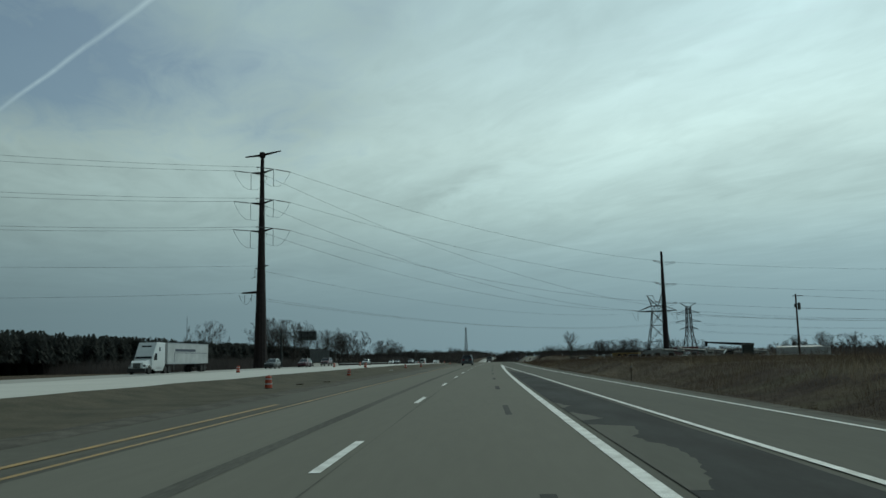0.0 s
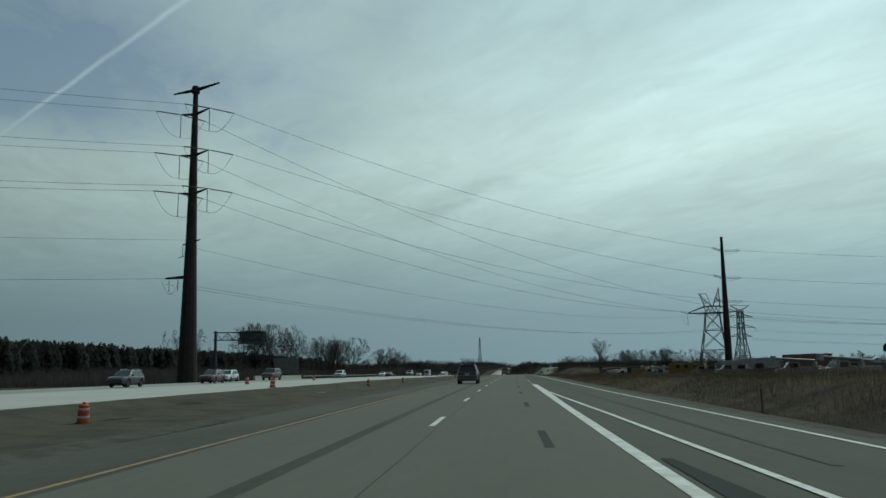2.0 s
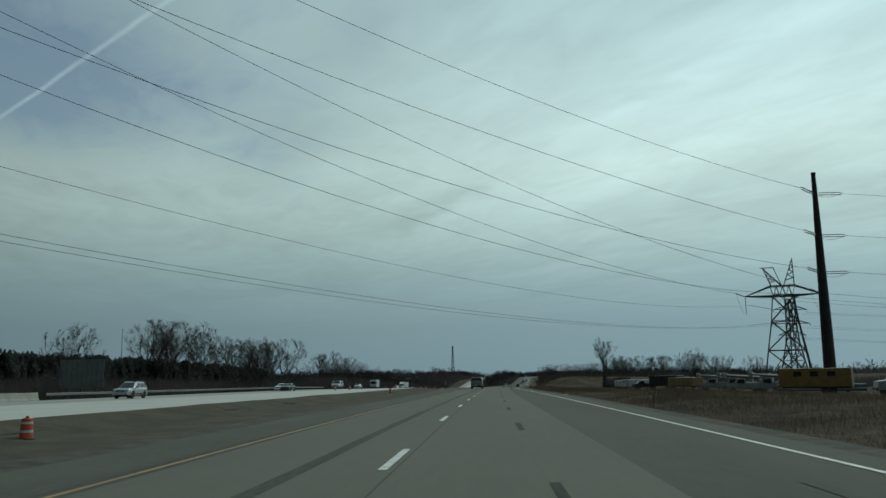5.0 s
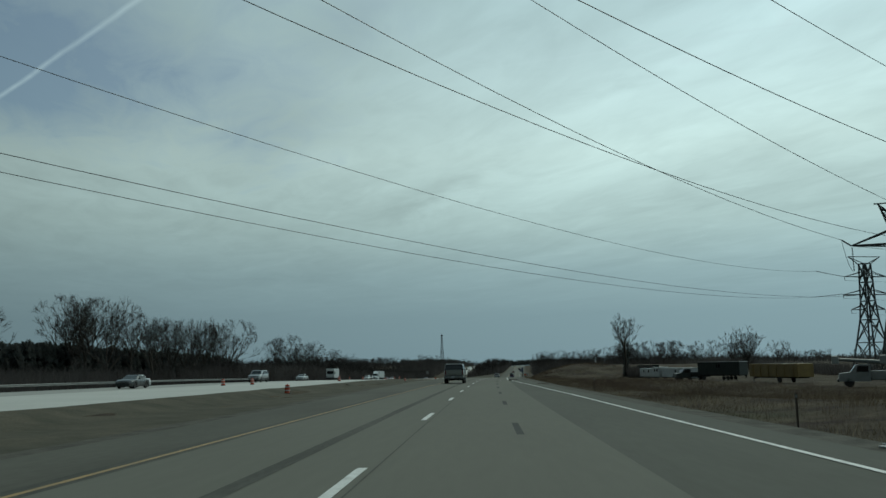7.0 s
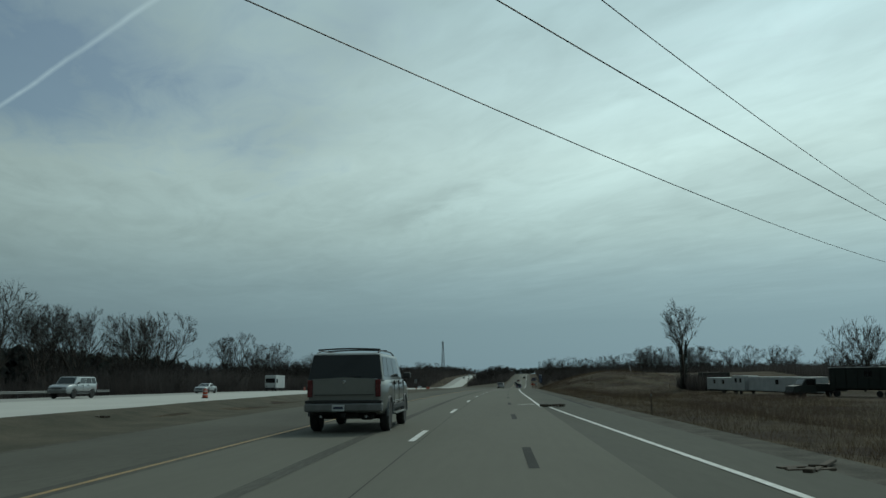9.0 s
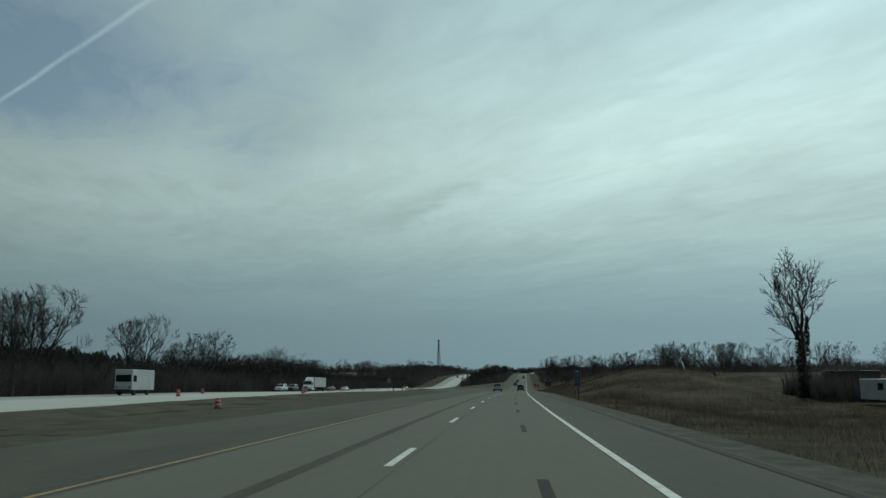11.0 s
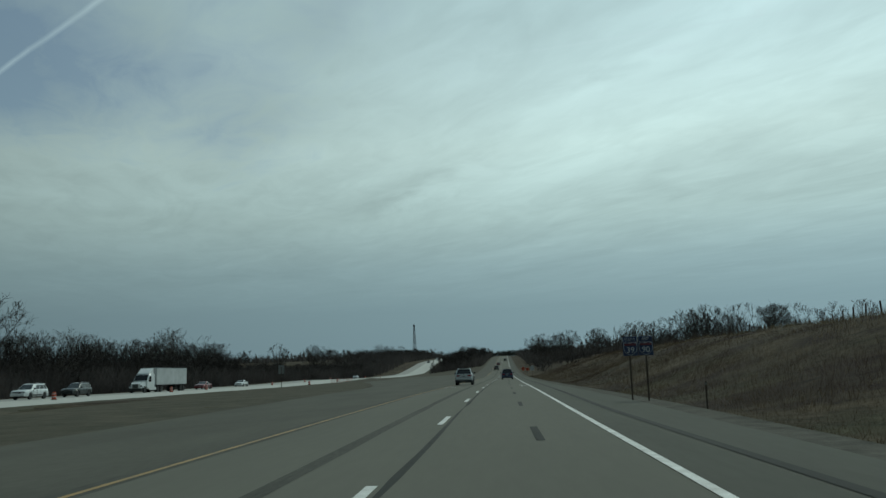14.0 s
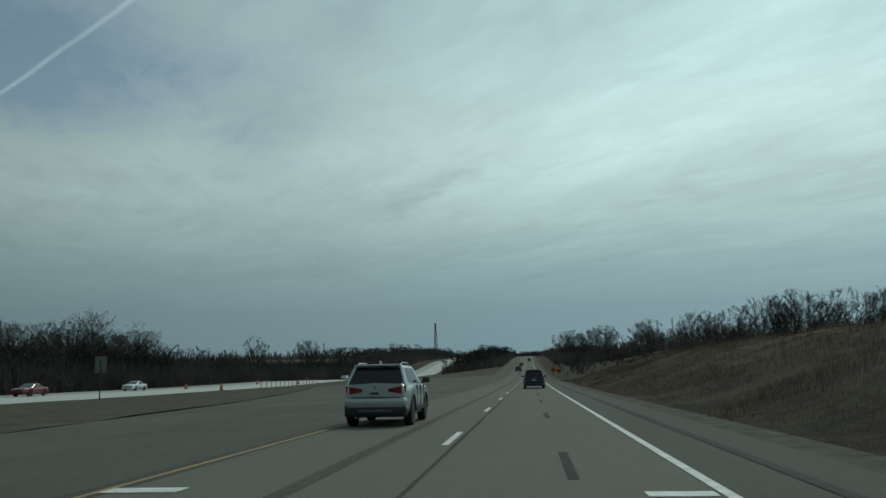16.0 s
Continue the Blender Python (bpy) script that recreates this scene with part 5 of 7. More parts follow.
for p0, p1, sag_, tip in (((-62.2, 228.6, 27.65), (100.8, 444.1, 24.4), 6.74, (-6.2, 0, 24.5)), ((-63.5, 229.3, 19.8), (107.6, 438.0, 17.3), 5.56, (-7.0, 0, 19.5)),
                          ((-68.2, 232.1, 20.1), (100.9, 446.1, 17.7), 5.39, (-7.0, 0, 19.9))):
    cable("conductor", p0, p1, sag_, 0.030)
    bm = bmesh.new()
    insulator(bm, LM2.inverted() @ Vector(p1), Vector(tip), 0.12, 9)
    part("strain_insulator", bm, M["insulator"], L2, "string of grey insulators")
wp_ = thing("utility_pole", pose(47.9, 117.0, 0.4), "weathered wooden utility pole with a transformer", "utility pole")
part("pole", rod(bmesh.new(), (0, 0, 0), (0, 0, 9.2), 0.16, 0.11, 9), M["wood_post"], wp_)
part("transformer", lathe(bmesh.new(), [(0.2, 6.9), (0.22, 7.0), (0.22, 7.8), (0.1, 7.95)], 10, (0.4, 0, 0)), M["galv"], wp_, "grey transformer can")
part("crossarm", box(bmesh.new(), (0.3, 0, 8.9), (1.5, 0.1, 0.1)), M["wood_post"], wp_)
part("cutout", box(bmesh.new(), (-0.2, 0, 7.5), (0.15, 0.15, 0.5)), M["black_plastic"], wp_)
for dz in (8.95, 7.2):
    cable("conductor", (47.9, 117, 0.4 + dz), (210, 180, 8.0 + dz * 0.2), 1.5, 0.015, "thin dark service wire strung overhead")

tw = thing("radio_mast", pose(-46.7, 2733, -6), "tall slender lattice radio mast on the horizon", "mast")
bm = bmesh.new()
zs = list(np.linspace(0, 103, 15))
for z0, z1 in zip(zs, zs[1:]):
    a, b = 8.0 - 6.6 * z0 / 103, 8.0 - 6.6 * z1 / 103
    lo = [Vector((a * math.cos(2.09 * k + 0.5), a * math.sin(2.09 * k + 0.5), z0)) for k in range(3)]
    hi = [Vector((b * math.cos(2.09 * k + 0.5), b * math.sin(2.09 * k + 0.5), z1)) for k in range(3)]
    for i in range(3):
        j = (i + 1) % 3
        lattice(bm, lo[i], hi[i], 0.5)
        lattice(bm, lo[i], hi[j], 0.25)
        lattice(bm, hi[i], hi[j], 0.25)
part("body", bm, M["dark_galv"], tw)
part("antenna_array", lathe(bmesh.new(), [(2.8, 100), (2.8, 104), (0.4, 104.2), (0.3, 108)], 8), M["dark_galv"], tw, "cluster of antennas")
for x_, y_, h_ in ((-405, 1120, 68), (-345, 1120, 40)):
    ms = thing("radio_mast", pose(x_, y_, -3), "thin grey mast far behind the trees", "mast")
    part("pole", rod(bmesh.new(), (0, 0, 0), (0, 0, h_), 0.5, 0.25, 6), M["dark_galv"], ms)

# ---- roadside things ----


def barrel(m, tilt=0.0):
    t = thing("traffic_barrel", m @ pose(0, 0, 0, tilt, 0, 0) @ Matrix.Scale(0.9, 4), "orange traffic barrel with white reflective bands on a rubber base", "traffic barrel", "traffic barrels")
    prof = [(0.29, 0.06), (0.285, 0.25), (0.275, 0.26), (0.27, 0.48), (0.26, 0.49), (0.255, 0.70), (0.245, 0.71), (0.235, 0.92), (0.2, 0.95), (0.08, 0.96)]
    b = part("drum", lathe(bmesh.new(), prof, 14), M["barrel_orange"], t)
    for z, r in ((0.33, 0.279), (0.70, 0.252)):
        part("reflective_band", lathe(bmesh.new(), [(r, z), (r - 0.004, z + 0.10), (r - 0.02, z + 0.10), (r - 0.02, z)], 14), M["white_sheet"], b, "white band")
    part("handle", box(bmesh.new(), (0, 0, 1.0), (0.16, 0.04, 0.09), 0.015), M["barrel_orange"], b)
    part("rubber_base", lathe(bmesh.new(), [(0.38, 0.0), (0.38, 0.05), (0.30, 0.08)], 12), M["rubber"], t)
    return t


first = barrel(place(52.5, -12.9))
for s, u, tl in ((93, -14.4, 9), (133.6, -18.9, 6), (162, -15.4, 0), (190, -15.0, 0), (298.2, -15.9, 5), (420, -20.2, -12), (98, -29.3, 0), (157, -28.9, 0), (195, -30.4, 0), 
                 (326, -31.0, 0), (332, -29.2, 0), (364, -24.2, 0), (487, -31.4, 0), (505.5, -36.0, 0), (485, -47.0, 0), (450, -36, 0), (581, -49.5, 0), (633, -40.5, 0),
                 (540, -45, 0), (600, -51, 0), (655, -55, 0), (700, -58, 0), (755, -62, 0), (690, -46, 0), (760, -50, 0), (830, -55, 0)):
    x, y = road_xy(s, u)
    z = ground_z(s, u) if u > opp(s) else base_z(s, u) + 0.002
    copy_thing(first, pose(x, y, z, tl, tl * 0.6, -heading(s)) @ Matrix.Scale(0.9, 4))


def lettering(text, size, mat, parent, m, name="lettering", squeeze=1.0):
    cu = bpy.data.curves.new(name, "FONT")
    cu.body, cu.size, cu.align_x, cu.align_y, cu.extrude = text, size, "CENTER", "CENTER", 0.003
    tmp = bpy.data.objects.new(name, cu)
    scene.collection.objects.link(tmp)
    me = bpy.data.meshes.new_from_object(tmp.evaluated_get(bpy.context.evaluated_depsgraph_get()))
    bpy.data.objects.remove(tmp)
    bpy.data.curves.remove(cu)
    me.materials.clear()
    me.materials.append(mat)
    ob = new(name, me)
    ob.parent = parent
    ob.matrix_basis = m @ Matrix.Diagonal((squeeze, 1, 1, 1))
    return ob


# blue mile sign: a narrow tall panel on one post; local x to the right, panel faces -y
ms = thing("mile_sign", place(424.6, 7.3, -0.02), "narrow tall blue mile marker sign on a brown timber post", "road sign")
part("post", box(bmesh.new(), (0.05, 0.04, 1.15), (0.10, 0.08, 2.3), 0.008), M["wood_post"], ms, "brown timber post")
pan = part("panel", box(bmesh.new(), (0, -0.02, 1.84), (0.44, 0.02, 1.30), 0.008), M["sign_blue"], ms, "blue panel with white border")
for x, z, w_, h_ in ((0, 2.475, 0.42, 0.012), (0, 1.205, 0.42, 0.012), (-0.21, 1.84, 0.012, 1.27), (0.21, 1.84, 0.012, 1.27)):
    part("border", box(bmesh.new(), (x, -0.033, z), (w_, 0.006, h_)), M["sign_white"], pan)
UP = pose(0, -0.036, 0, 90, 0, 0)
for txt, z, sz in (("39", 2.20, 0.17), ("90", 2.00, 0.17), ("MILE", 1.76, 0.13), ("161", 1.53, 0.19), ("0", 1.31, 0.17)):
    lettering(txt, sz, M["sign_white"], pan, pose(0, -0.034, z, 90, 0, 0))
for zz in (2.20, 2.00):
    part("shield", box(bmesh.new(), (0, -0.031, zz), (0.24, 0.004, 0.18), 0.0), M["sign_blue"], pan)
part("direction_bar", box(bmesh.new(), (0, -0.033, 2.38), (0.26, 0.006, 0.07)), M["sign_white"], pan)

rs = thing("route_sign", place(490.3, 7.15, -0.02), "paired blue route shields with direction plates on two timber posts", "road sign")
for x in (-0.34, 0.30):
    part("post", box(bmesh.new(), (x, 0.04, 1.2), (0.060, 0.06, 2.4), 0.008), M["wood_post"], rs, "brown timber post")
for x, num, word in ((-0.33, "39", "SOUTH"), (0.31, "90", "EAST")):
    dp = part("direction_plate", box(bmesh.new(), (x * 0.95, -0.02, 2.455), (0.54, 0.02, 0.21), 0.01), M["sign_blue"], rs, "dark blue direction plate")
    lettering(word, 0.15, M["sign_white"], dp, pose(x * 0.95, -0.034, 2.45, 90, 0, 0), squeeze=0.85)
    bk = part("backing", box(bmesh.new(), (x * 0.95, -0.02, 2.07), (0.59, 0.02, 0.54), 0.01), M["sign_blue"], rs, "square blue backing plate")
    out = [(-0.26, 0.28), (-0.13, 0.24), (0, 0.28), (0.13, 0.24), (0.26, 0.28), (0.29, 0.08), (0.24, -0.12), (0.12, -0.25), (0, -0.29), (-0.12, -0.25), (-0.24, -0.12), (-0.29, 0.08)]
    for sc, y, mt, nm in ((1.0, -0.033, "sign_white", "shield_border"), (0.94, -0.036, "sign_blue", "shield_field")):
        bm = loft(bmesh.new(), [[(x * 0.95 + a * sc * 0.95, y, 2.07 + b * sc * 0.88) for a, b in out], [(x * 0.95 + a * sc * 0.95, y + 0.004, 2.07 + b * sc * 0.88) for a, b in out]])
        part(nm, bm, M[mt], bk)
    part("shield_crown", box(bmesh.new(), (x * 0.95, -0.038, 2.245), (0.46, 0.005, 0.085)), M["sign_red" if num == "39" else "sign_red"], bk, "faded red band")
    lettering(num, 0.33, M["sign_white"], bk, pose(x * 0.95, -0.040, 2.02, 90, 0, 0))

for s, u in ((590.2, -34.8),):
    sg_ = thing("sign_board", place(s, u, -0.02, 10), "bare metal back of a small road sign on a post", "road sign", "median signs")
    part("post", box(bmesh.new(), (0, 0, 1.7), (0.08, 0.06, 3.4)), M["wood_post"], sg_)
    part("panel", box(bmesh.new(), (0, 0.05, 3.0), (0.95, 0.02, 1.4), 0.01), M["sign_back"], sg_, "grey aluminium back")
fd = None
for k in range(16):
    s = 640 + 3.4 * k
    m = place(s, opp(s) + 3.2 - 0.12 * k)
    if fd is None:
        fd = thing("delineator_post", m, "slim orange delineator post on a black base", "delineator", "delineators")
        part("post", rod(bmesh.new(), (0, 0, 0.04), (0, 0, 1.05), 0.05, 0.045, 8), M["barrel_orange"], fd)
        part("base", lathe(bmesh.new(), [(0.2, 0), (0.2, 0.04), (0.08, 0.07)], 10), M["rubber"], fd)
    else:
        copy_thing(fd, m)

gs = thing("orange_work_sign", place(735, 8.2, 0), "orange roadworks signs on low stands beside the shoulder", "road sign")
for k, (x, z, w_, h_) in enumerate(((-0.5, 1.7, 1.1, 1.1), (0.9, 1.5, 1.0, 0.9))):
    part("panel", box(bmesh.new(), (x, 0, z), (w_, 0.03, h_), 0.02, None if k else Matrix.Rotation(math.pi / 4, 3, "Y")), M["barrel_orange"], gs, "orange panel")
    part("post", box(bmesh.new(), (x, 0.05, z / 2), (0.08, 0.05, z)), M["galv"], gs)
ws = thing("white_sign", place(690, 9.2, 0), "small white sign on a post by the verge", "road sign")
part("panel", box(bmesh.new(), (0, 0, 2.2), (0.9, 0.02, 1.2), 0.01), M["sign_white"], ws)
part("post", box(bmesh.new(), (0, 0.04, 1.1), (0.08, 0.05, 2.2)), M["wood_post"], ws)

# cantilever gantry over the opposite carriageway, seen from behind
gt = thing("sign_gantry", pose(-53.5, 223.6, -1.2, 0, 0, -2), "grey steel cantilever gantry carrying a large sign seen from behind", "sign gantry")
part("post", rod(bmesh.new(), (0, 0, 0), (0, 0, 10.6), 0.34, 0.28, 10), M["dark_galv"], gt)
bm = bmesh.new()
for y in (-0.4, 0.4):
    for z in (8.8, 10.3):
        rod(bm, (-0.4, y, z), (9.8, y, z), 0.09, 0.09, 6)
    for k in range(8):
        rod(bm, (k * 1.22, y, 8.8 if k % 2 else 10.3), ((k + 1) * 1.22, y, 10.3 if k % 2 else 8.8), 0.05, 0.05, 4)
part("truss", bm, M["dark_galv"], gt, "boxed truss arm")
sp = part("sign_panel", box(bmesh.new(), (7.3, 0.6, 9.3), (5.2, 0.08, 2.6), 0.02), M["sign_green"], gt, "dull back of a large sign")
for k in range(3):
    part("stiffener", box(bmesh.new(), (5.6 + 1.7 * k, 0.5, 9.4), (0.10, 0.08, 5.2 if k == 1 else 4.6)), M["dark_galv"], sp)
sb = thing("large_sign_back", pose(-54.6, 284, -1.2, 0, 0, -4), "large ribbed aluminium sign seen from behind on steel posts", "road sign")
pb = part("panel", box(bmesh.new(), (0, 0, 3.9), (7.0, 0.06, 4.2), 0.02), M["sign_back"], sb, "weathered aluminium back")
for k in range(9):
    part("rib", box(bmesh.new(), (-3.2 + 0.8 * k, -0.06, 3.9), (0.06, 0.06, 4.1)), M["galv"], pb)
for x in (-2.2, 0, 2.2):
    part("post", box(bmesh.new(), (x, 0.15, 3.0), (0.2, 0.2, 6.0)), M["dark_galv"], sb)

# concrete barrier past the opposite lanes
bt = None
for k in range(9):
    s = 214 + 3.7 * k
    u = opp(s) - 27.6 - 0.03 * k
    m = place(s, u, 0.0)
    if bt is None:
        bt = thing("concrete_barrier", m, "pale precast concrete barrier block", "barrier", "concrete barriers")
        prof = [(-0.32, 0), (0.32, 0), (0.32, 0.08), (0.20, 0.28), (0.12, 0.86), (-0.12, 0.86), (-0.20, 0.28), (-0.32, 0.08)]
        part("block", loft(bmesh.new(), [[(x, -1.83, z) for x, z in prof], [(x, 1.83, z) for x, z in prof]]), M["barrier"], bt)
    else:
        copy_thing(bt, m)
gr_ = thing("guard_rail", pose(0, 0, 0), "dull galvanised guard rail on short posts", "guard rail")
bm = bmesh.new()
loft(bm, [[Vector((*road_xy(q, opp(q) - 27.7 + o), road_z(q) + z)) for o, z in ((0, 0.42), (0.05, 0.50), (0.0, 0.57), (0.05, 0.65), (0, 0.72), (-0.03, 0.72), (-0.03, 0.42))] for q in range(247, 400, 8)])
rail = part("beam", bm, M["galv"], gr_, "ribbed steel beam")
for q in range(248, 398, 8):
    x, y = road_xy(q, opp(q) - 27.85)
    part("post", box(bmesh.new(), (x, y, road_z(q) + 0.2), (0.15, 0.1, 1.0)), M["dark_galv"], gr_)

for s in range(40, 560, 40):
    dp = thing("delineator_stake", place(s + (s * 7) % 11, pave_right(s) + 1.6), "thin brown roadside marker stake standing in dead grass", "marker post", "marker stakes")
    part("stake", box(bmesh.new(), (0, 0, 0.5), (0.05, 0.03, 1.0)), M["wood_post"], dp)
    part("reflector", box(bmesh.new(), (0, -0.02, 0.92), (0.06, 0.01, 0.08)), M["galv"], dp)

# scraps on and beside the road
_r = random.Random(11)
for s, u, big_ in ((332.5, 4.3, 1), (333.4, 4.7, 0), (332.0, 4.9, 0), (305.6, 6.9, 2), (305.2, 6.5, 0), (134, -14.6, 3), (60, -12.5, 1), (66, -11.6, 0), (330, -16.5, 1), (241, 8.6, 3)):
    d = thing("debris", place(s, u, 0.0, 30 * big_) if not -4 < u < 6.3 else on_road(s, u) @ pose(0, 0, 0.01, 0, 0, 40 * big_), ("scrap of broken timber and bark lying on the ground", "dark scrap of torn tyre tread", "long splintered board lying on the gravel", "crumpled sheet of pale plastic")[big_], "debris")
    bm = bmesh.new()
    if big_ == 2:
        box(bm, (0, 0, 0.04), (1.7, 0.10, 0.05), 0.01)
        box(bm, (-0.9, 0.05, 0.05), (0.3, 0.14, 0.08), 0.02)
    else:
        for k in range(5):
            box(bm, (_r.uniform(-0.25, 0.25), _r.uniform(-0.2, 0.2), 0.05), (_r.uniform(0.15, 0.5), _r.uniform(0.06, 0.2), _r.uniform(0.03, 0.1)), 0.01, Matrix.Rotation(_r.uniform(0, 3), 3, "Z"))
    part("piece", bm, M["white_paint" if big_ == 3 else "debris"], d)

# ---- trees ----


def spikes(segs, sides=3):
    """Tapered prisms from (p0, p1, r0, r1) rows: vertices and faces."""
    vs, fs = [], []
    for p0, p1, r0, r1 in segs:
        d = (p1 - p0)
        if d.length < 1e-5:
            continue
        d = d.normalized()
        a = d.orthogonal().normalized()
        b = d.cross(a)
        k = len(vs)
        for p, r in ((p0, r0), (p1, r1)):
            for i in range(sides):
                c = 2 * math.pi * i / sides
                vs.append(p + (a * math.cos(c) + b * math.sin(c)) * r)
        for i in range(sides):
            j = (i + 1) % sides
            fs.append((k + i, k + j, k + sides + j, k + sides + i))
    return vs, fs


def shoots(rows):
    """Pointed three-sided twigs."""
    vs, fs = [], []
    for p0, p1, r, _ in rows:
        d = (p1 - p0).normalized()
        a = d.orthogonal().normalized()
        b = d.cross(a)
        k = len(vs)
        for i in range(3):
            vs.append(p0 + (a * math.cos(2.094 * i) + b * math.sin(2.094 * i)) * r)
        vs.append(p1)
        fs += [(k, k + 1, k + 3), (k + 1, k + 2, k + 3), (k + 2, k, k + 3)]
    return vs, fs


def blades(rows):
    """The finest twigs: one narrow pointed blade each."""
    vs, fs = [], []
    for p0, p1, r, k in rows:
        d = (p1 - p0)
        a = d.orthogonal().normalized()
        a = (a * math.cos(k) + d.normalized().cross(a) * math.sin(k)) * r
        n = len(vs)
        vs += [p0 - a, p0 + a, p1]
        fs.append((n, n + 1, n + 2))
    return vs, fs


def tilt(d, angle, around):
    """d leaned by an angle towards a direction round it, in degrees."""
    a = d.orthogonal().normalized()
    b = d.cross(a)
    t, r = math.radians(angle), math.radians(around)
    return (d * math.cos(t) + (a * math.cos(r) + b * math.sin(r)) * math.sin(t)).normalized()


def grow(seed, stems_, limbs, spread, reach, depth=5, fork=(12, 30), keep=(0.70, 0.88), side=0.45, up=0.06, wander=0.10, taper=0.70, thick=0.022, clear=1):
    """Limbs that fork again and again. stems_: (lean, towards, length) of each stem from the root;
    limbs: how many main limbs leave a stem; spread: their angles to the stem; reach: their first length."""
    rnd = random.Random(seed)
    rows, ends = [], []

    def run(p, d, length, r, level):
        n = 3 if level < depth else 2
        for k in range(n):
            d = (d + Vector((rnd.gauss(0, wander), rnd.gauss(0, wander), rnd.gauss(0, wander) + up))).normalized()
            q, r1 = p + d * length / n, r * 0.90
            rows.append((p, q, r, r1, level))
            if 0 < level < depth and rnd.random() < side:
                run(q, tilt(d, rnd.uniform(28, 55), rnd.uniform(0, 360)), length * rnd.uniform(0.42, 0.70), r * 0.5, min(level + 2, depth))
            p, r = q, r1
        if level < depth:
            turn = rnd.uniform(0, 360)
            for j in range(3 if rnd.random() < 0.2 else 2):
                run(p, tilt(d, rnd.uniform(*fork), turn + 180 * j + rnd.uniform(-40, 40)), length * rnd.uniform(*keep), r * taper, level + 1)
        else:
            ends.append((p, d))

    for lean, towards, length in stems_:
        d = tilt(Vector((0, 0, 1)), lean, towards)
        p, r, n = Vector((0, 0, -0.01)), thick, 5
        turn = rnd.uniform(0, 360)
        for k in range(n):
            d = (d + Vector((rnd.gauss(0, 0.05), rnd.gauss(0, 0.05), 0.03))).normalized()
            q = p + d * length / n
            rows.append((p, q, r * (1.35 if k == 0 else 1.0), r * 0.94, 0))
            r *= 0.94
            p = q
            for j in range(limbs):
                if (j * n) // limbs == k and k > clear:
                    run(q, tilt(d, rnd.uniform(*spread) * 1.25, turn + 137 * j), reach * rnd.uniform(0.6, 0.95), r * 0.55, 2)
        for j in range(max(2, limbs - 2)):
            run(p, tilt(d, rnd.uniform(*spread), turn + 360 * j / max(2, limbs - 2) + rnd.uniform(-25, 25)), reach * rnd.uniform(0.85, 1.15), r * 0.72, 1)
    top = max(q.z for _, q, _, _, _ in rows)
    far = sorted(math.hypot(q.x, q.y) for _, q, _, _, lv in rows)
    wide, mid_z, tall = far[int(len(far) * 0.95)], top * 0.52, top * 0.46

    def full(p):
        """Long shoots bend back to a rounded crown."""
        k = math.sqrt((p.x * p.x + p.y * p.y) / (wide * wide) + (max(p.z - mid_z, 0) / tall) ** 2)
        if k < 0.8:
            return p / top
        c = (0.8 + 0.32 * math.tanh((k - 0.8) / 0.5)) / k
        return Vector((p.x * c, p.y * c, mid_z + (p.z - mid_z) * c if p.z > mid_z else p.z)) / top

    return [(full(p), full(q), r0 / top, r1 / top, lv) for p, q, r0, r1, lv in rows], rnd


def bare_tree(seed, height, stems_, limbs, spread, reach, twigs=3.0, twig=0.055, fine=0.021, **kw):
    depth = kw.get("depth", 5)
    rows, rnd = grow(seed, stems_, limbs, spread, reach, **kw)
    big, segs, tips = [], [], []
    for p, q, r0, r1, lv in rows:
        p, q = p * height, q * height
        if lv < 3:
            big.append((p, q, max(r0 * height, 0.035), max(r1 * height, 0.03)))
        elif lv < depth:
            segs.append((p, q + (q - p) * 0.25, max(r0 * height, 0.026), 0))
        else:
            tips.append((p, q + (q - p) * 0.4, max(r0 * height, 0.030), rnd.uniform(0, 3.1)))
        if lv >= depth - 1:
            d = (q - p).normalized()
            for _ in range(int(twigs * (1.0 if lv == depth else 0.5) + rnd.random())):
                e = (d + Vector((rnd.gauss(0, 0.45), rnd.gauss(0, 0.45), rnd.gauss(0, 0.45) + 0.12))).normalized()
                o = p.lerp(q, rnd.random())
                tips.append((o, o + e * height * twig * rnd.uniform(0.5, 1.2), fine * rnd.uniform(0.8, 1.3), rnd.uniform(0, 3.1)))
    v, f = spikes(big, 5)
    tm = mesh_of("trunk", v, f, M["bark"], True)
    v, f = shoots(segs)
    v2, f2 = blades(tips)
    m = len(v)
    return tm, mesh_of("crown", v + v2, f + [tuple(i + m for i in q) for q in f2], M["twig"])


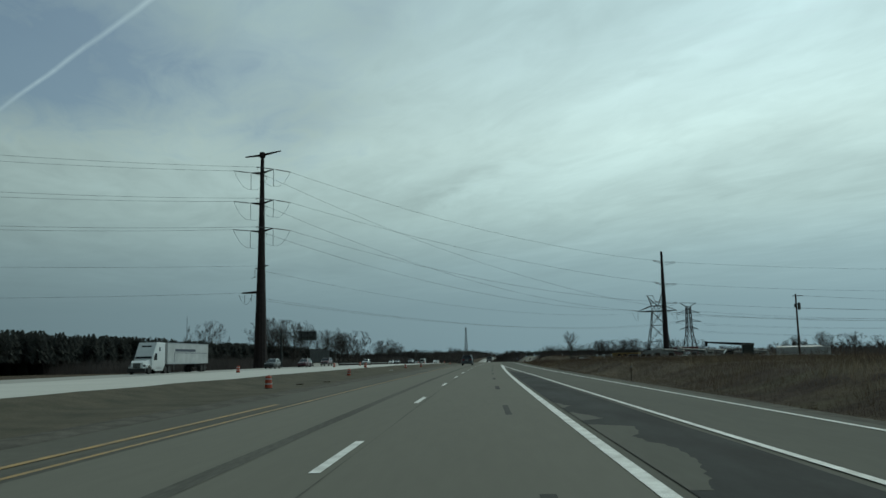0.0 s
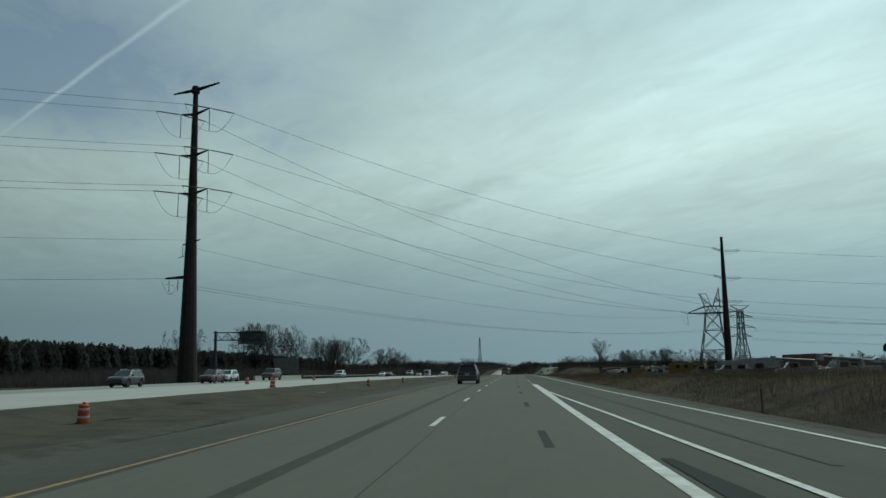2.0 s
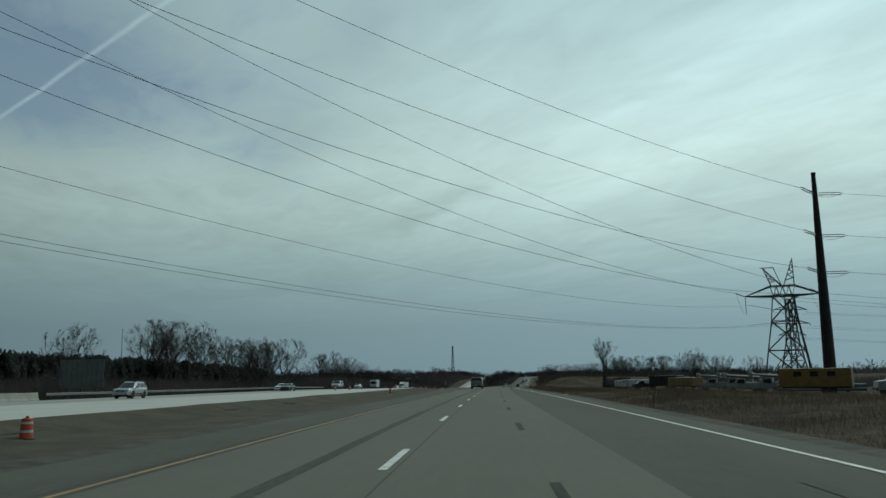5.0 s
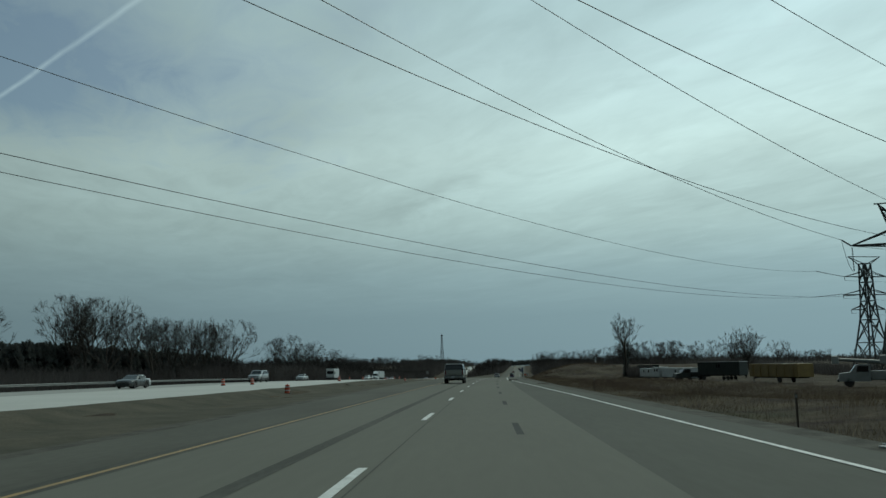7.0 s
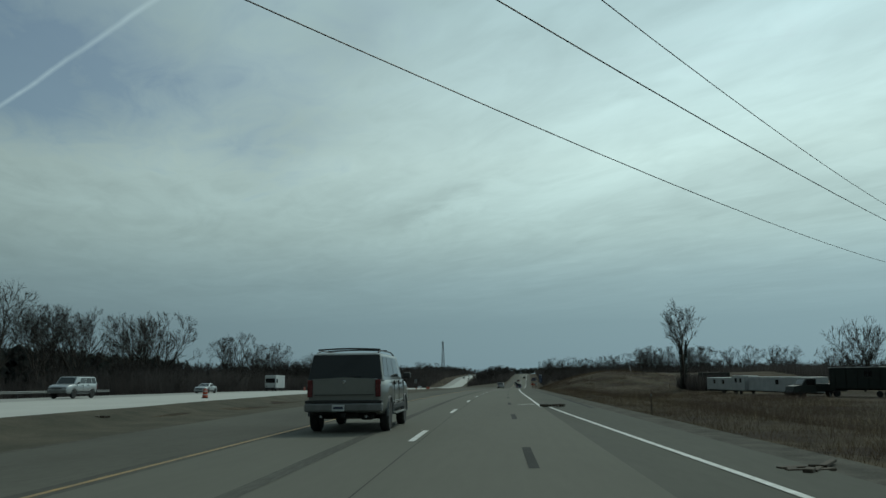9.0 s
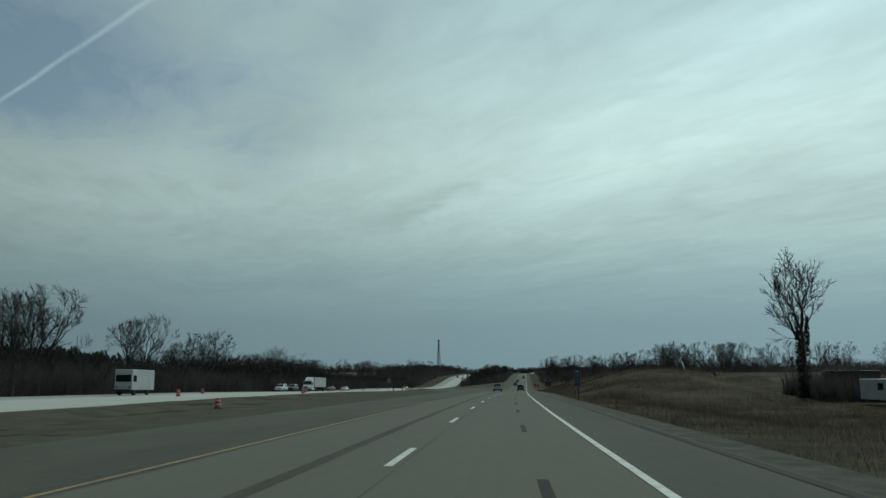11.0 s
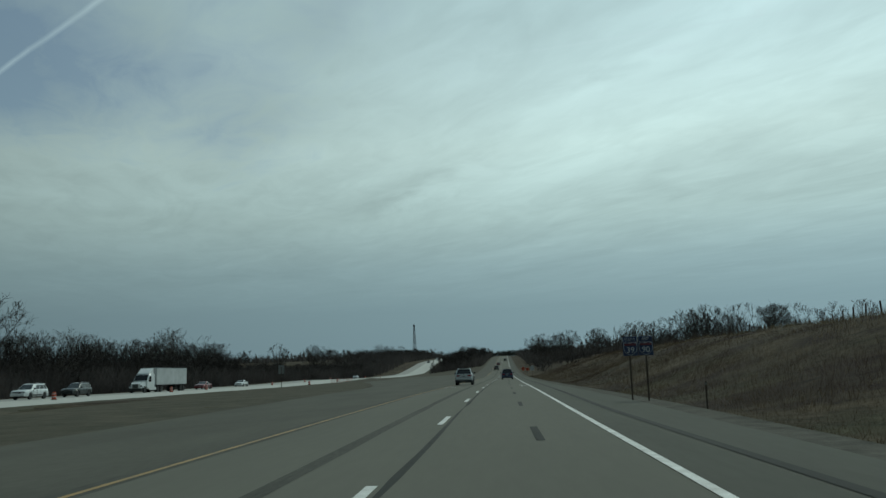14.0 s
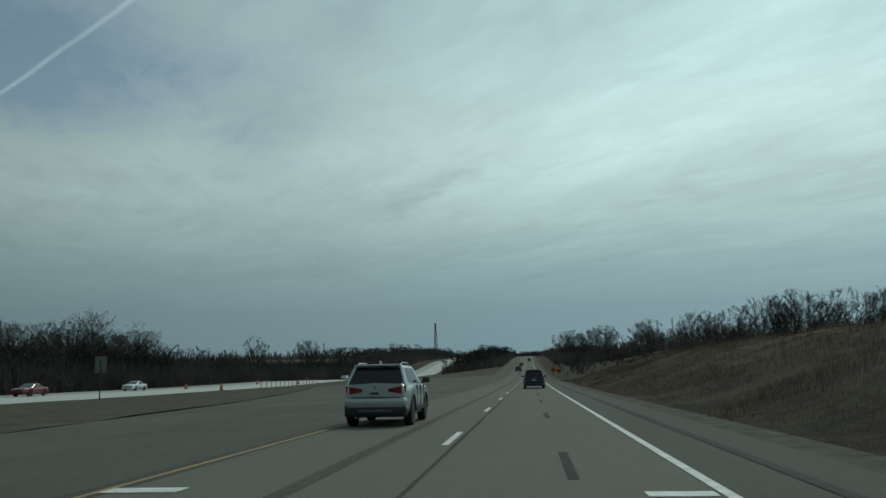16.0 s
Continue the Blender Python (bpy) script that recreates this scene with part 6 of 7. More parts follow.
KINDS = {
    "tall": [bare_tree(s, 20, [(3, s * 50, 0.34)], 6, (12, 34), 0.24, keep=(0.68, 0.86)) for s in (3, 8, 15)],
    "broad": [bare_tree(s, 15, [(6, 20 * s, 0.20), (14, 20 * s + 180, 0.22)][: 1 + s % 2], 6 - 2 * (s % 2), (18, 44), 0.27, keep=(0.68, 0.86)) for s in (5, 14, 19)],
    "oak": [bare_tree(s, 14, [(2, 0, 0.15)], 11, (30, 76), 0.30, twigs=2.6, twig=0.04, fine=0.024, fork=(18, 42), up=0.015, wander=0.17, thick=0.030, taper=0.76, depth=5) for s in (21, 4)],
    "slim": [bare_tree(s, 16, [(2, 90, 0.38)], 6, (10, 26), 0.20) for s in (9, 12)],
    "lone": [bare_tree(27, 16, [(5, 180, 0.46), (9, 0, 0.40)], 5, (14, 44), 0.145, twigs=4.0, twig=0.034, fine=0.015, keep=(0.72, 0.92), thick=0.016, side=0.5, clear=3)],
    "fan": [bare_tree(31, 11, [(24, 190, 0.16), (8, 80, 0.20), (10, 280, 0.2), (26, 0, 0.16)], 4, (12, 40), 0.27, twigs=3.5, twig=0.05, fine=0.013, keep=(0.72, 0.92), thick=0.014)]}
_tr = random.Random(17)


def tree(kind, x, y, z, height, turn=None, wide=1.0, label="bare grey-brown deciduous tree in late winter", group="bare trees"):
    tm, cm = _tr.choice(KINDS[kind])
    base = {"tall": 20, "broad": 15, "oak": 14, "slim": 16, "fan": 11, "lone": 16}[kind]
    k = height / base
    t = thing("tree", pose(x, y, z, 0, 0, _tr.uniform(0, 360) if turn is None else turn) @ Matrix.Diagonal((k * wide, k * wide, k, 1)), label, "tree", group)
    for nm, me in (("trunk", tm), ("crown", cm)):
        o = new(nm, me)
        o.parent = t
    return t


def tree_su(kind, s, u, height, **kw):
    x, y = road_xy(s, u)
    return tree(kind, x, y, ground_z(s, u) - 0.1, height, **kw)


edge = lambda s: opp(s) - opp_w(s) - 6
# named by where they stand: the big trees behind the opposite lanes
for kind, x, y, top in (("tall", -132.7, 542.4, 26.5), ("tall", -145, 535, 26), ("tall", -124, 552, 23), ("broad", -115.8, 560.2, 22.0), ("broad", -103.7, 564.9, 21.5), ("broad", -81.6, 534.8, 18.5), ("broad", -90, 545, 18.5),
                        ("tall", -96, 552, 19), ("tall", -63.4, 550.3, 13.9), ("slim", -66.5, 553, 12.5), ("broad", -62.4, 603.7, 12.7), ("broad", -67, 598, 11.5), ("oak", -67.3, 728.9, 12.0), ("oak", -73, 722, 11.0),
                        ("broad", -180.1, 538.9, 27.0), ("tall", -121.8, 505.5, 25.0), ("tall", -130, 512, 26.0), ("broad", -112, 500, 24.0), ("broad", -72.9, 464.2, 14.5), ("broad", -80, 470, 15.0), ("broad", -88, 478, 16.0),
                        ("oak", -62, 705, 8.0), ("broad", -84, 742, 9.0), ("tall", -80, 660, 9.0), ("broad", -90, 640, 8.0), ("slim", -58, 640, 6.0), ("oak", -78, 690, 9.5), ("broad", -56, 575, 7.0),
                        ("slim", -55, 830, 8.0), ("broad", -48, 900, 9), ("tall", -60, 960, 9), ("broad", -47.7, 1379, 17.6), ("broad", -70, 1390, 14), ("tall", -30, 1340, 12)):
    zg = ground_z(y - 2, x - 8 if y < 600 else x - 28)
    tree(kind, x, y, zg - 0.2, (top - zg) * 1.15)
# right-hand side
lone = tree("lone", 51.8, 456.0, ground_z(458, 38) - 0.1, 16.2 - ground_z(458, 38), 15, 1.0, "tall lone bare tree with ivy-dark lower trunk", "")
_iv = random.Random(3)
ivs, ifs = [], []
for _ in range(1500):
    h_, a_ = 8.2 * _iv.random() ** 1.3, _iv.uniform(0, 6.283)
    r_ = (0.75 - 0.075 * h_) * _iv.uniform(0.25, 1.0)
    c_ = Vector((r_ * math.cos(a_) + 0.1 * h_ * _iv.choice((-0.6, 1.0)) * (h_ > 2), r_ * math.sin(a_), h_))
    e_, f_ = Vector((_iv.uniform(-1, 1), _iv.uniform(-1, 1), _iv.uniform(-1, 1))).normalized() * 0.16, Vector((_iv.uniform(-1, 1), _iv.uniform(-1, 1), _iv.uniform(-1, 1))).normalized() * 0.16
    k_ = len(ivs)
    ivs += [c_ - e_, c_ + f_ * 0.7, c_ + e_, c_ - f_ * 0.7]
    ifs.append((k_, k_ + 1, k_ + 2, k_ + 3))
ivy = new("ivy", mesh_of("ivy", ivs, ifs, M["pine"]))
ivy.parent = lone
tagged(ivy, "dark ivy wrapped round the lower trunk")
tree("fan", 78.7, 439.0, ground_z(443, 66) - 0.1, 11.0 - ground_z(443, 66), 10, 1.0, "round-crowned bare tree with many upright stems", "")
for kind, x, y, top in (("tall", 111.6, 742, 14.4), ("broad", 104, 738, 12.5), ("broad", 118, 748, 14.0), ("tall", 106.7, 747.9, 12), ("broad", 98, 752, 11.0), ("broad", 125, 738, 14.0), ("tall", 133, 745, 14.5), ("broad", 141, 735, 13.5),
                        ("slim", 90, 748, 9.5), ("broad", 84, 745, 9.5), ("broad", 72.8, 744, 6.6), ("tall", 76, 760, 8.5), ("broad", 66, 770, 6.5), ("slim", 150, 730, 13), ("broad", 160, 728, 13.5), ("broad", 91.1, 842, 11), ("broad", 78, 850, 10),
                        ("oak", 96, 770, 11), ("broad", 112, 768, 14), ("slim", 62, 790, 5.5), ("broad", 70, 830, 8), ("broad", 56, 765, 5.0), ("tall", 145, 770, 15), ("broad", 86, 900, 12), ("broad", 75, 940, 11), ("tall", 84, 985, 13),
                        ("broad", 172, 705, 12.5), ("broad", 184, 690, 12.0), ("broad", 168, 716, 13.0), ("slim", 128, 728, 12.8), ("broad", 108, 730, 11.5)):
    s_ = y + 5
    u_ = x - float(np.interp(s_, SS, _cx))
    zg = ground_z(s_, u_)
    tree(kind, x, y, zg - 0.2, max((top - zg) * 1.14, 5.0))
_mt = random.Random(61)
for k in range(12):
    s_ = 655 + 4.2 * k
    tree_su(("broad", "tall", "broad")[k % 3], s_, edge(s_) - _mt.uniform(3, 20), _mt.uniform(11.5, 13.5))
for s_, u_, h_ in ((712, -90, 12.5), (722, -95, 13.0), (706, -97, 11.5)):
    tree_su("oak", s_, u_, h_, wide=1.15, label="broad gnarled bare oak above a dark thicket")
for k in range(30):
    s_ = 560 + 11.0 * k + _mt.uniform(-4, 4)
    tree_su(("broad", "tall", "broad", "oak", "slim")[k % 5], s_, edge(s_) - _mt.uniform(4, 20), _mt.uniform(11.0, 14.5) if s_ < 690 else _mt.uniform(7.0, 9.5))
for k in range(22):
    s_ = 700 + 7.0 * k + _mt.uniform(-3, 3)
    tree_su(("broad", "tall", "broad", "slim")[k % 4], s_, _mt.uniform(44, 90), _mt.uniform(8.5, 11.5))
for s, u, h, k in ((960, 22, 11, "broad"), (1005, 26, 10, "broad"), (1060, 24, 11, "tall"), (1120, 30, 10, "broad"), (1000, -20, 12, "broad"), (1040, -26, 13, "broad"), (1085, -28, 12, "tall"), (1120, -22, 11, "broad"), (1010, -34, 11, "broad"),
                   (1180, -28, 12, "broad"), (1250, -26, 13, "broad"), (1350, 30, 12, "broad"), (1400, -30, 13, "oak"), (180, 140, 9, "broad"), (210, 150, 10, "broad"), (300, 170, 10, "broad"), (330, 180, 9, "fan"), (260, 165, 8, "broad"),
                   (300, 108, 9, "broad"), (310, 112, 10, "tall"), (292, 104, 8, "broad"), (318, 124, 11, "broad"), (332, 130, 12, "tall"), (322, 137, 11, "broad"), (345, 142, 11, "broad"), (290, 133, 9, "oak"), (300, 146, 10, "broad"), (310, 155, 10, "broad"), (280, 140, 9, "broad"), (270, 150, 9, "fan"), (150, 120, 8, "broad"), (120, 128, 8, "fan"), (420, 190, 10, "broad"), (480, 200, 9, "fan"), (520, 185, 9, "broad")):
    tree_su(k, s, u, h)

# woods too far or too dense to count, each one mesh


def little_tree(seed, stems_=3, depth=4, twigs=2.2, lean=16, fine=0.0040, short=0.10, thick=0.016, least=0.0042):
    """A small whole tree or bush of pointed twigs, 1 high."""
    rnd = random.Random(seed)
    rows, rnd = grow(seed, [(rnd.uniform(2, lean), 360 * k / stems_ + rnd.uniform(-40, 40), short * rnd.uniform(0.8, 1.3)) for k in range(stems_)], 3, (8, 36), 0.27, depth, side=0.35, thick=thick)
    segs, tips = [], []
    for p, q, r0, r1, lv in rows:
        if lv < depth:
            segs.append((p, q + (q - p) * 0.25, max(r0, least), 0))
        else:
            tips.append((p, q + (q - p) * 0.3, max(r0, fine), rnd.uniform(0, 3.1)))
        if lv >= depth - 1:
            d = (q - p).normalized()
            for _ in range(int(twigs + rnd.random())):
                e = (d + Vector((rnd.gauss(0, 0.5), rnd.gauss(0, 0.5), rnd.gauss(0, 0.4) + 0.15))).normalized()
                o = p.lerp(q, rnd.random())
                tips.append((o, o + e * rnd.uniform(0.05, 0.11), fine, rnd.uniform(0, 3.1)))
    v, f = shoots(segs)
    v2, f2 = blades(tips)
    f = f + [tuple(i + len(v) for i in q) for q in f2]
    v = v + v2
    return np.array([tuple(p) for p in v]), np.array([(a, b, c, c) for a, b, c in f])


def little_pine(rnd, h, w):
    """A close-grown pine, 1 high: many short drooping boughs under a blunt, lumpy head."""
    vs, fs = [], []
    for k in range(58):
        z = h * (0.30 + 0.68 * rnd.random() ** 0.8)
        r = w * (1.0 - 0.80 * ((z / h - 0.30) / 0.70) ** 2.5) * rnd.uniform(0.75, 1.1)
        a = 2.4 * k
        c, sn = math.cos(a), math.sin(a)
        e = 0.085 * h * rnd.uniform(0.7, 1.3)
        n = len(vs)
        vs += [(r * 0.45 * c, r * 0.45 * sn, z + e * 0.6), (r * c - e * sn, r * sn + e * c, z - e * 0.5), (r * c * 1.05, r * sn * 1.05, z + e * 0.7), (r * c + e * sn, r * sn - e * c, z - e * 0.5)]
        fs += [(n, n + 1, n + 2, n + 2), (n, n + 2, n + 3, n + 3)]
    return np.array(vs), np.array(fs)


_wr = random.Random(23)
LITTLE = [little_tree(k, 1 + k % 2, 3, 3.0, fine=0.0055) for k in range(40, 48)]
FAR = [little_tree(k, 1, 3, 1.2, fine=0.020) for k in range(60, 66)]
BUSH = [little_tree(k, 2, 2, 4.0, 34, 0.013, 0.05) for k in range(70, 76)]
SHRUB = [little_tree(k, 3, 2, 3.0, 38, 0.0040, 0.05, 0.004, 0.002) for k in range(80, 86)]
PINES = [little_pine(_wr, 1.0, 0.24) for _ in range(6)]


def woods(name, spots, protos, mat, label, category, sink=0.3, seed=1):
    """spots: (s, u, height, width factor)."""
    rnd = random.Random(seed)
    av, af, base = [], [], 0
    for s, u, h, wf in spots:
        v, f = rnd.choice(protos)
        a = rnd.uniform(0, 6.28)
        c, sn = math.cos(a) * h * wf, math.sin(a) * h * wf
        x, y = road_xy(s, u)
        o = np.empty_like(v)
        o[:, 0] = v[:, 0] * c - v[:, 1] * sn + x
        o[:, 1] = v[:, 0] * sn + v[:, 1] * c + y
        o[:, 2] = v[:, 2] * h + ground_z(s, u) - sink
        av.append(o)
        af.append(f + base)
        base += len(v)
    vs, fs = np.concatenate(av), np.concatenate(af)
    faces = [tuple(q) if q[2] != q[3] else tuple(q[:3]) for q in fs.tolist()]
    return tagged(new(name, mesh_of(name, vs.tolist(), faces, mat)), label, category, "", "stuff")


def scatter(n, s0, s1, uf, hf, seed, wf=(0.8, 1.3)):
    rnd = random.Random(seed)
    out = []
    for _ in range(n):
        s = rnd.uniform(s0, s1)
        a, b = uf(s)
        h0, h1 = hf(s)
        out.append((s, rnd.uniform(a, b), rnd.uniform(h0, h1), rnd.uniform(*wf)))
    return out


pine_spots = scatter(1300, 100, 660, lambda s: (-176, -150), lambda s: (13.0, 15.2), 3, (0.7, 1.05))
woods("pine_wood", pine_spots, PINES, M["pine"], "long dark band of close-planted pines past the field", "pine wood")
woods("pine_wood", scatter(160, 2200, 2900, lambda s: (-60, 160), lambda s: (14, 20), 5), PINES, M["pine"], "dark line of evergreens on the far horizon", "pine wood")
woods("roadside_wood", scatter(640, 440, 900, lambda s: (edge(s) - 30, edge(s) - 1), lambda s: (5.5, 8) if s < 545 else (7.5, 11.0) if s < 700 else (5.5, 8.0), 8, (0.9, 1.5)), LITTLE, M["twig"], "bare young trees crowding behind the opposite carriageway", "woodland", seed=2)
woods("roadside_wood", scatter(150, 300, 470, lambda s: (-150, -88), lambda s: (4.5, 8), 9), LITTLE, M["twig"], "bare winter woodland past the opposite carriageway", "woodland", seed=3)
woods("valley_wood", scatter(200, 900, 1400, lambda s: (edge(s) - 60, edge(s) - 3), lambda s: (7, 11), 10), FAR, M["twig"], "bare woodland along the far valley slope", "woodland", seed=4)
woods("hill_wood", scatter(330, 680, 830, lambda s: (34, 170), lambda s: (5.5, 9.5), 11), LITTLE, M["twig"], "bare scrubby woodland on the hill", "woodland", seed=5)
woods("hill_wood", scatter(130, 860, 1350, lambda s: (16, 70), lambda s: (6, 9), 12), FAR, M["twig"], "bare woodland beside the rising road", "woodland", seed=6)
woods("median_wood", scatter(100, 930, 1300, lambda s: (opp(s) + 6, -12), lambda s: (7, 11), 13), FAR, M["twig"], "clump of bare trees in the broad median", "woodland", seed=7)
woods("far_wood", scatter(260, 1300, 2600, lambda s: (-900, -100), lambda s: (12, 17), 14, (0.9, 1.6)), FAR, M["twig"], "hazy bare woods along the horizon", "woodland", seed=8)
woods("far_wood", scatter(210, 900, 2200, lambda s: (60, 1100), lambda s: (9, 13), 15, (0.9, 1.6)), FAR, M["twig"], "low bare woods along the horizon", "woodland", seed=9)
woods("far_wood", scatter(140, 300, 700, lambda s: (190, 420), lambda s: (7, 10), 16, (0.9, 1.5)), FAR, M["twig"], "bare hedgerow trees behind the yard", "woodland", seed=10)


def thicket(name, spots, mat, label, category, lean=0.25):
    """Dense upright stems or blades; spots: (s, u, height, thickness)."""
    rnd = random.Random(len(spots))
    vs, fs = [], []
    for s, u, h, w in spots:
        x, y = road_xy(s, u)
        z = ground_z(s, u) - 0.05
        k = len(vs)
        a = rnd.uniform(-1.1, 1.1)
        c, sn = w * math.cos(a), w * math.sin(a)
        lx, ly = rnd.gauss(0, lean) * h, rnd.gauss(0, lean) * h
        vs += [(x - c, y - sn, z), (x + c, y + sn, z), (x + lx, y + ly, z + h)]
        fs.append((k, k + 1, k + 2))
    return tagged(new(name, mesh_of(name, vs, fs, mat)), label, category, "", "stuff")


def stems(n, s0, s1, uf, hf, w, seed):
    rnd = random.Random(seed)
    out = []
    for _ in range(n):
        s = rnd.uniform(s0, s1)
        a, b = uf(s)
        h0, h1 = hf(s)
        out.append((s, rnd.uniform(a, b), rnd.uniform(h0, h1), rnd.uniform(*w)))
    return out


for n_, a_, b_, uf_, hf_, sd_ in ((520, 440, 900, lambda s: (edge(s) - 16, edge(s) + 1), (2.5, 6.0), 131), (180, 270, 450, lambda s: (-140, -84), (2.5, 6.0), 132), (480, 680, 920, lambda s: (13, 120), (2.8, 6.5), 133)):
    woods("bushes", scatter(n_, a_, b_, uf_, lambda s: hf_, sd_, (0.9, 1.5)), BUSH, M["thicket"], "dark bare bushes crowding under winter trees", "bushes", seed=sd_)
thicket("thicket", stems(52000, 430, 900, lambda s: (edge(s) - 22, edge(s) + 1), lambda s: (1.5, 6.2 + 1.6 * noise.noise((s * 0.09, 3, 1))), (0.03, 0.10), 31), M["thicket"], "dense dark thicket at the foot of the roadside woods", "thicket")
thicket("thicket", stems(22000, 260, 450, lambda s: (-150, -84), lambda s: (1.5, 5.5 + 1.6 * noise.noise((s * 0.09, 3, 1))), (0.04, 0.13), 32), M["thicket"], "dense dark thicket under bare trees", "thicket")
thicket("thicket", stems(14000, 690, 850, lambda s: (34, 120), lambda s: (1.5, 5.0), (0.04, 0.14), 33), M["thicket"], "dark brush under the hill trees", "thicket")
thicket("thicket", stems(7000, 900, 1350, lambda s: (14, 60), lambda s: (2, 6), (0.08, 0.25), 34), M["thicket"], "dark brush beside the rising road", "thicket")
thicket("thicket", stems(6000, 930, 1300, lambda s: (opp(s) + 5, -11), lambda s: (2, 7), (0.1, 0.3), 35), M["thicket"], "dark brush in the broad median", "thicket")
thicket("thicket", stems(9000, 900, 1500, lambda s: (edge(s) - 50, edge(s) - 4), lambda s: (2, 8), (0.1, 0.3), 36), M["thicket"], "dark brush along the valley slope", "thicket")
thicket("thicket", stems(8000, 1300, 2300, lambda s: (-900, -100), lambda s: (5, 12), (0.5, 1.6), 37), M["thicket"], "dark wooded horizon", "thicket")
thicket("thicket", stems(8000, 900, 2000, lambda s: (60, 1000), lambda s: (3, 8), (0.5, 1.4), 38), M["thicket"], "dark wooded horizon", "thicket")
thicket("thicket", stems(4500, 250, 700, lambda s: (185, 400), lambda s: (2, 5), (0.2, 0.6), 39), M["thicket"], "dark hedgerow behind the yard", "thicket")
thicket("thicket", stems(1800, 452, 468, lambda s: (36, 43), lambda s: (0.8, 3.6), (0.05, 0.13), 40), M["thicket"], "dark brush round the foot of the lone tree", "thicket", 0.15)
thicket("thicket", stems(5000, 100, 660, lambda s: (-188, -165), lambda s: (7, 12.5), (0.7, 1.5), 41), M["pine"], "dark inner mass of the pine wood", "thicket", 0.03)
# tall weeds and dead grass of the verges, in drifts


def tufts(n, s0, s1, uf, hf, seed, w=(0.004, 0.009), clump=0.35, cut=(-0.5, 0.35), near=1.5):
    rnd = random.Random(seed)
    out = []
    while len(out) < n:
        s = rnd.uniform(s0, s1)
        a, b = uf(s)
        u = a + (b - a) * rnd.random() ** near
        c = noise.noise((s * clump, u * clump * 1.4, 2.0 + seed)) + 0.5 * noise.noise((s * clump * 4, u * clump * 4, seed))
        if c < rnd.uniform(*cut):
            continue
        h0, h1 = hf(s)
        low = 0.35 + 0.65 * min(1.0, (u - a) / 4.0) if a > 0 else 1.0
        out.append((s, u, rnd.uniform(h0, h1) * (0.6 + 0.9 * max(0, c)) * low, rnd.uniform(*w)))
    return out


for a_, b_, sd in ((0, 330, 51), (330, 690, 52)):
    side = lambda s: (verge_right(s) - 0.1, verge_right(s) + 30)
    thicket("dry_grass", tufts(75000, a_, b_, side, lambda s: (0.15, 0.55), sd, (0.005, 0.011), 0.22), M["straw"], "tall dead straw-coloured grass in drifts beside the road", "grass", 0.4)
    thicket("brown_grass", tufts(75000, a_, b_, side, lambda s: (0.18, 0.65), sd + 10, (0.005, 0.011), 0.13), M["weed"], "matted brown dead grass beside the road", "grass", 0.4)
    thicket("pale_grass", tufts(26000, a_, b_, side, lambda s: (0.20, 0.60), sd + 20, (0.005, 0.010), 0.16, (0.1, 0.45), 1.0), M["pale_straw"], "pale tufts of tall bleached grass", "grass", 0.3)
    thicket("brush", tufts(60000, a_, b_, lambda s: (verge_right(s) + 2.5, verge_right(s) + 32), lambda s: (0.4, 1.05), sd + 30, (0.003, 0.006), 0.075, (-0.1, 0.25), 1.0), M["brush"], "patches of red-brown twiggy brush", "brush", 0.35)
    for mt_, lab_, k_ in (("brush", "leafless red-brown shrubs on the verge", -0.1), ("straw", "tall dead straw-coloured weeds on the verge", 0.0)):
        woods("shrubs", [(q, v, h * (0.5 + 0.5 * min(1, (v - verge_right(q)) / 6)), w) for q, v, h, w in scatter(390, a_, b_, lambda s: (verge_right(s) + 1.0, verge_right(s) + 27), lambda s: (0.45, 1.1), sd + 40 + len(lab_), (0.9, 1.7))
                         if noise.noise((q * 0.05, v * 0.09, 5.0 + 9 * k_)) > k_], SHRUB, M[mt_], lab_, "shrubs", 0.1, seed=sd)
thicket("hedge", stems(26000, 120, 690, lambda s: (88, 104), lambda s: (0.8, 3.6), (0.04, 0.12), 97), M["thicket"], "dark straggling hedge behind the yard", "hedge", 0.2)
thicket("dry_grass", tufts(9000, 0, 620, lambda s: (opp(s) + 0.6, pave_left(s) - 2.0), lambda s: (0.03, 0.10), 55), M["straw"], "short dead grass in the median", "grass", 0.6)
# ---- the equipment yard ----


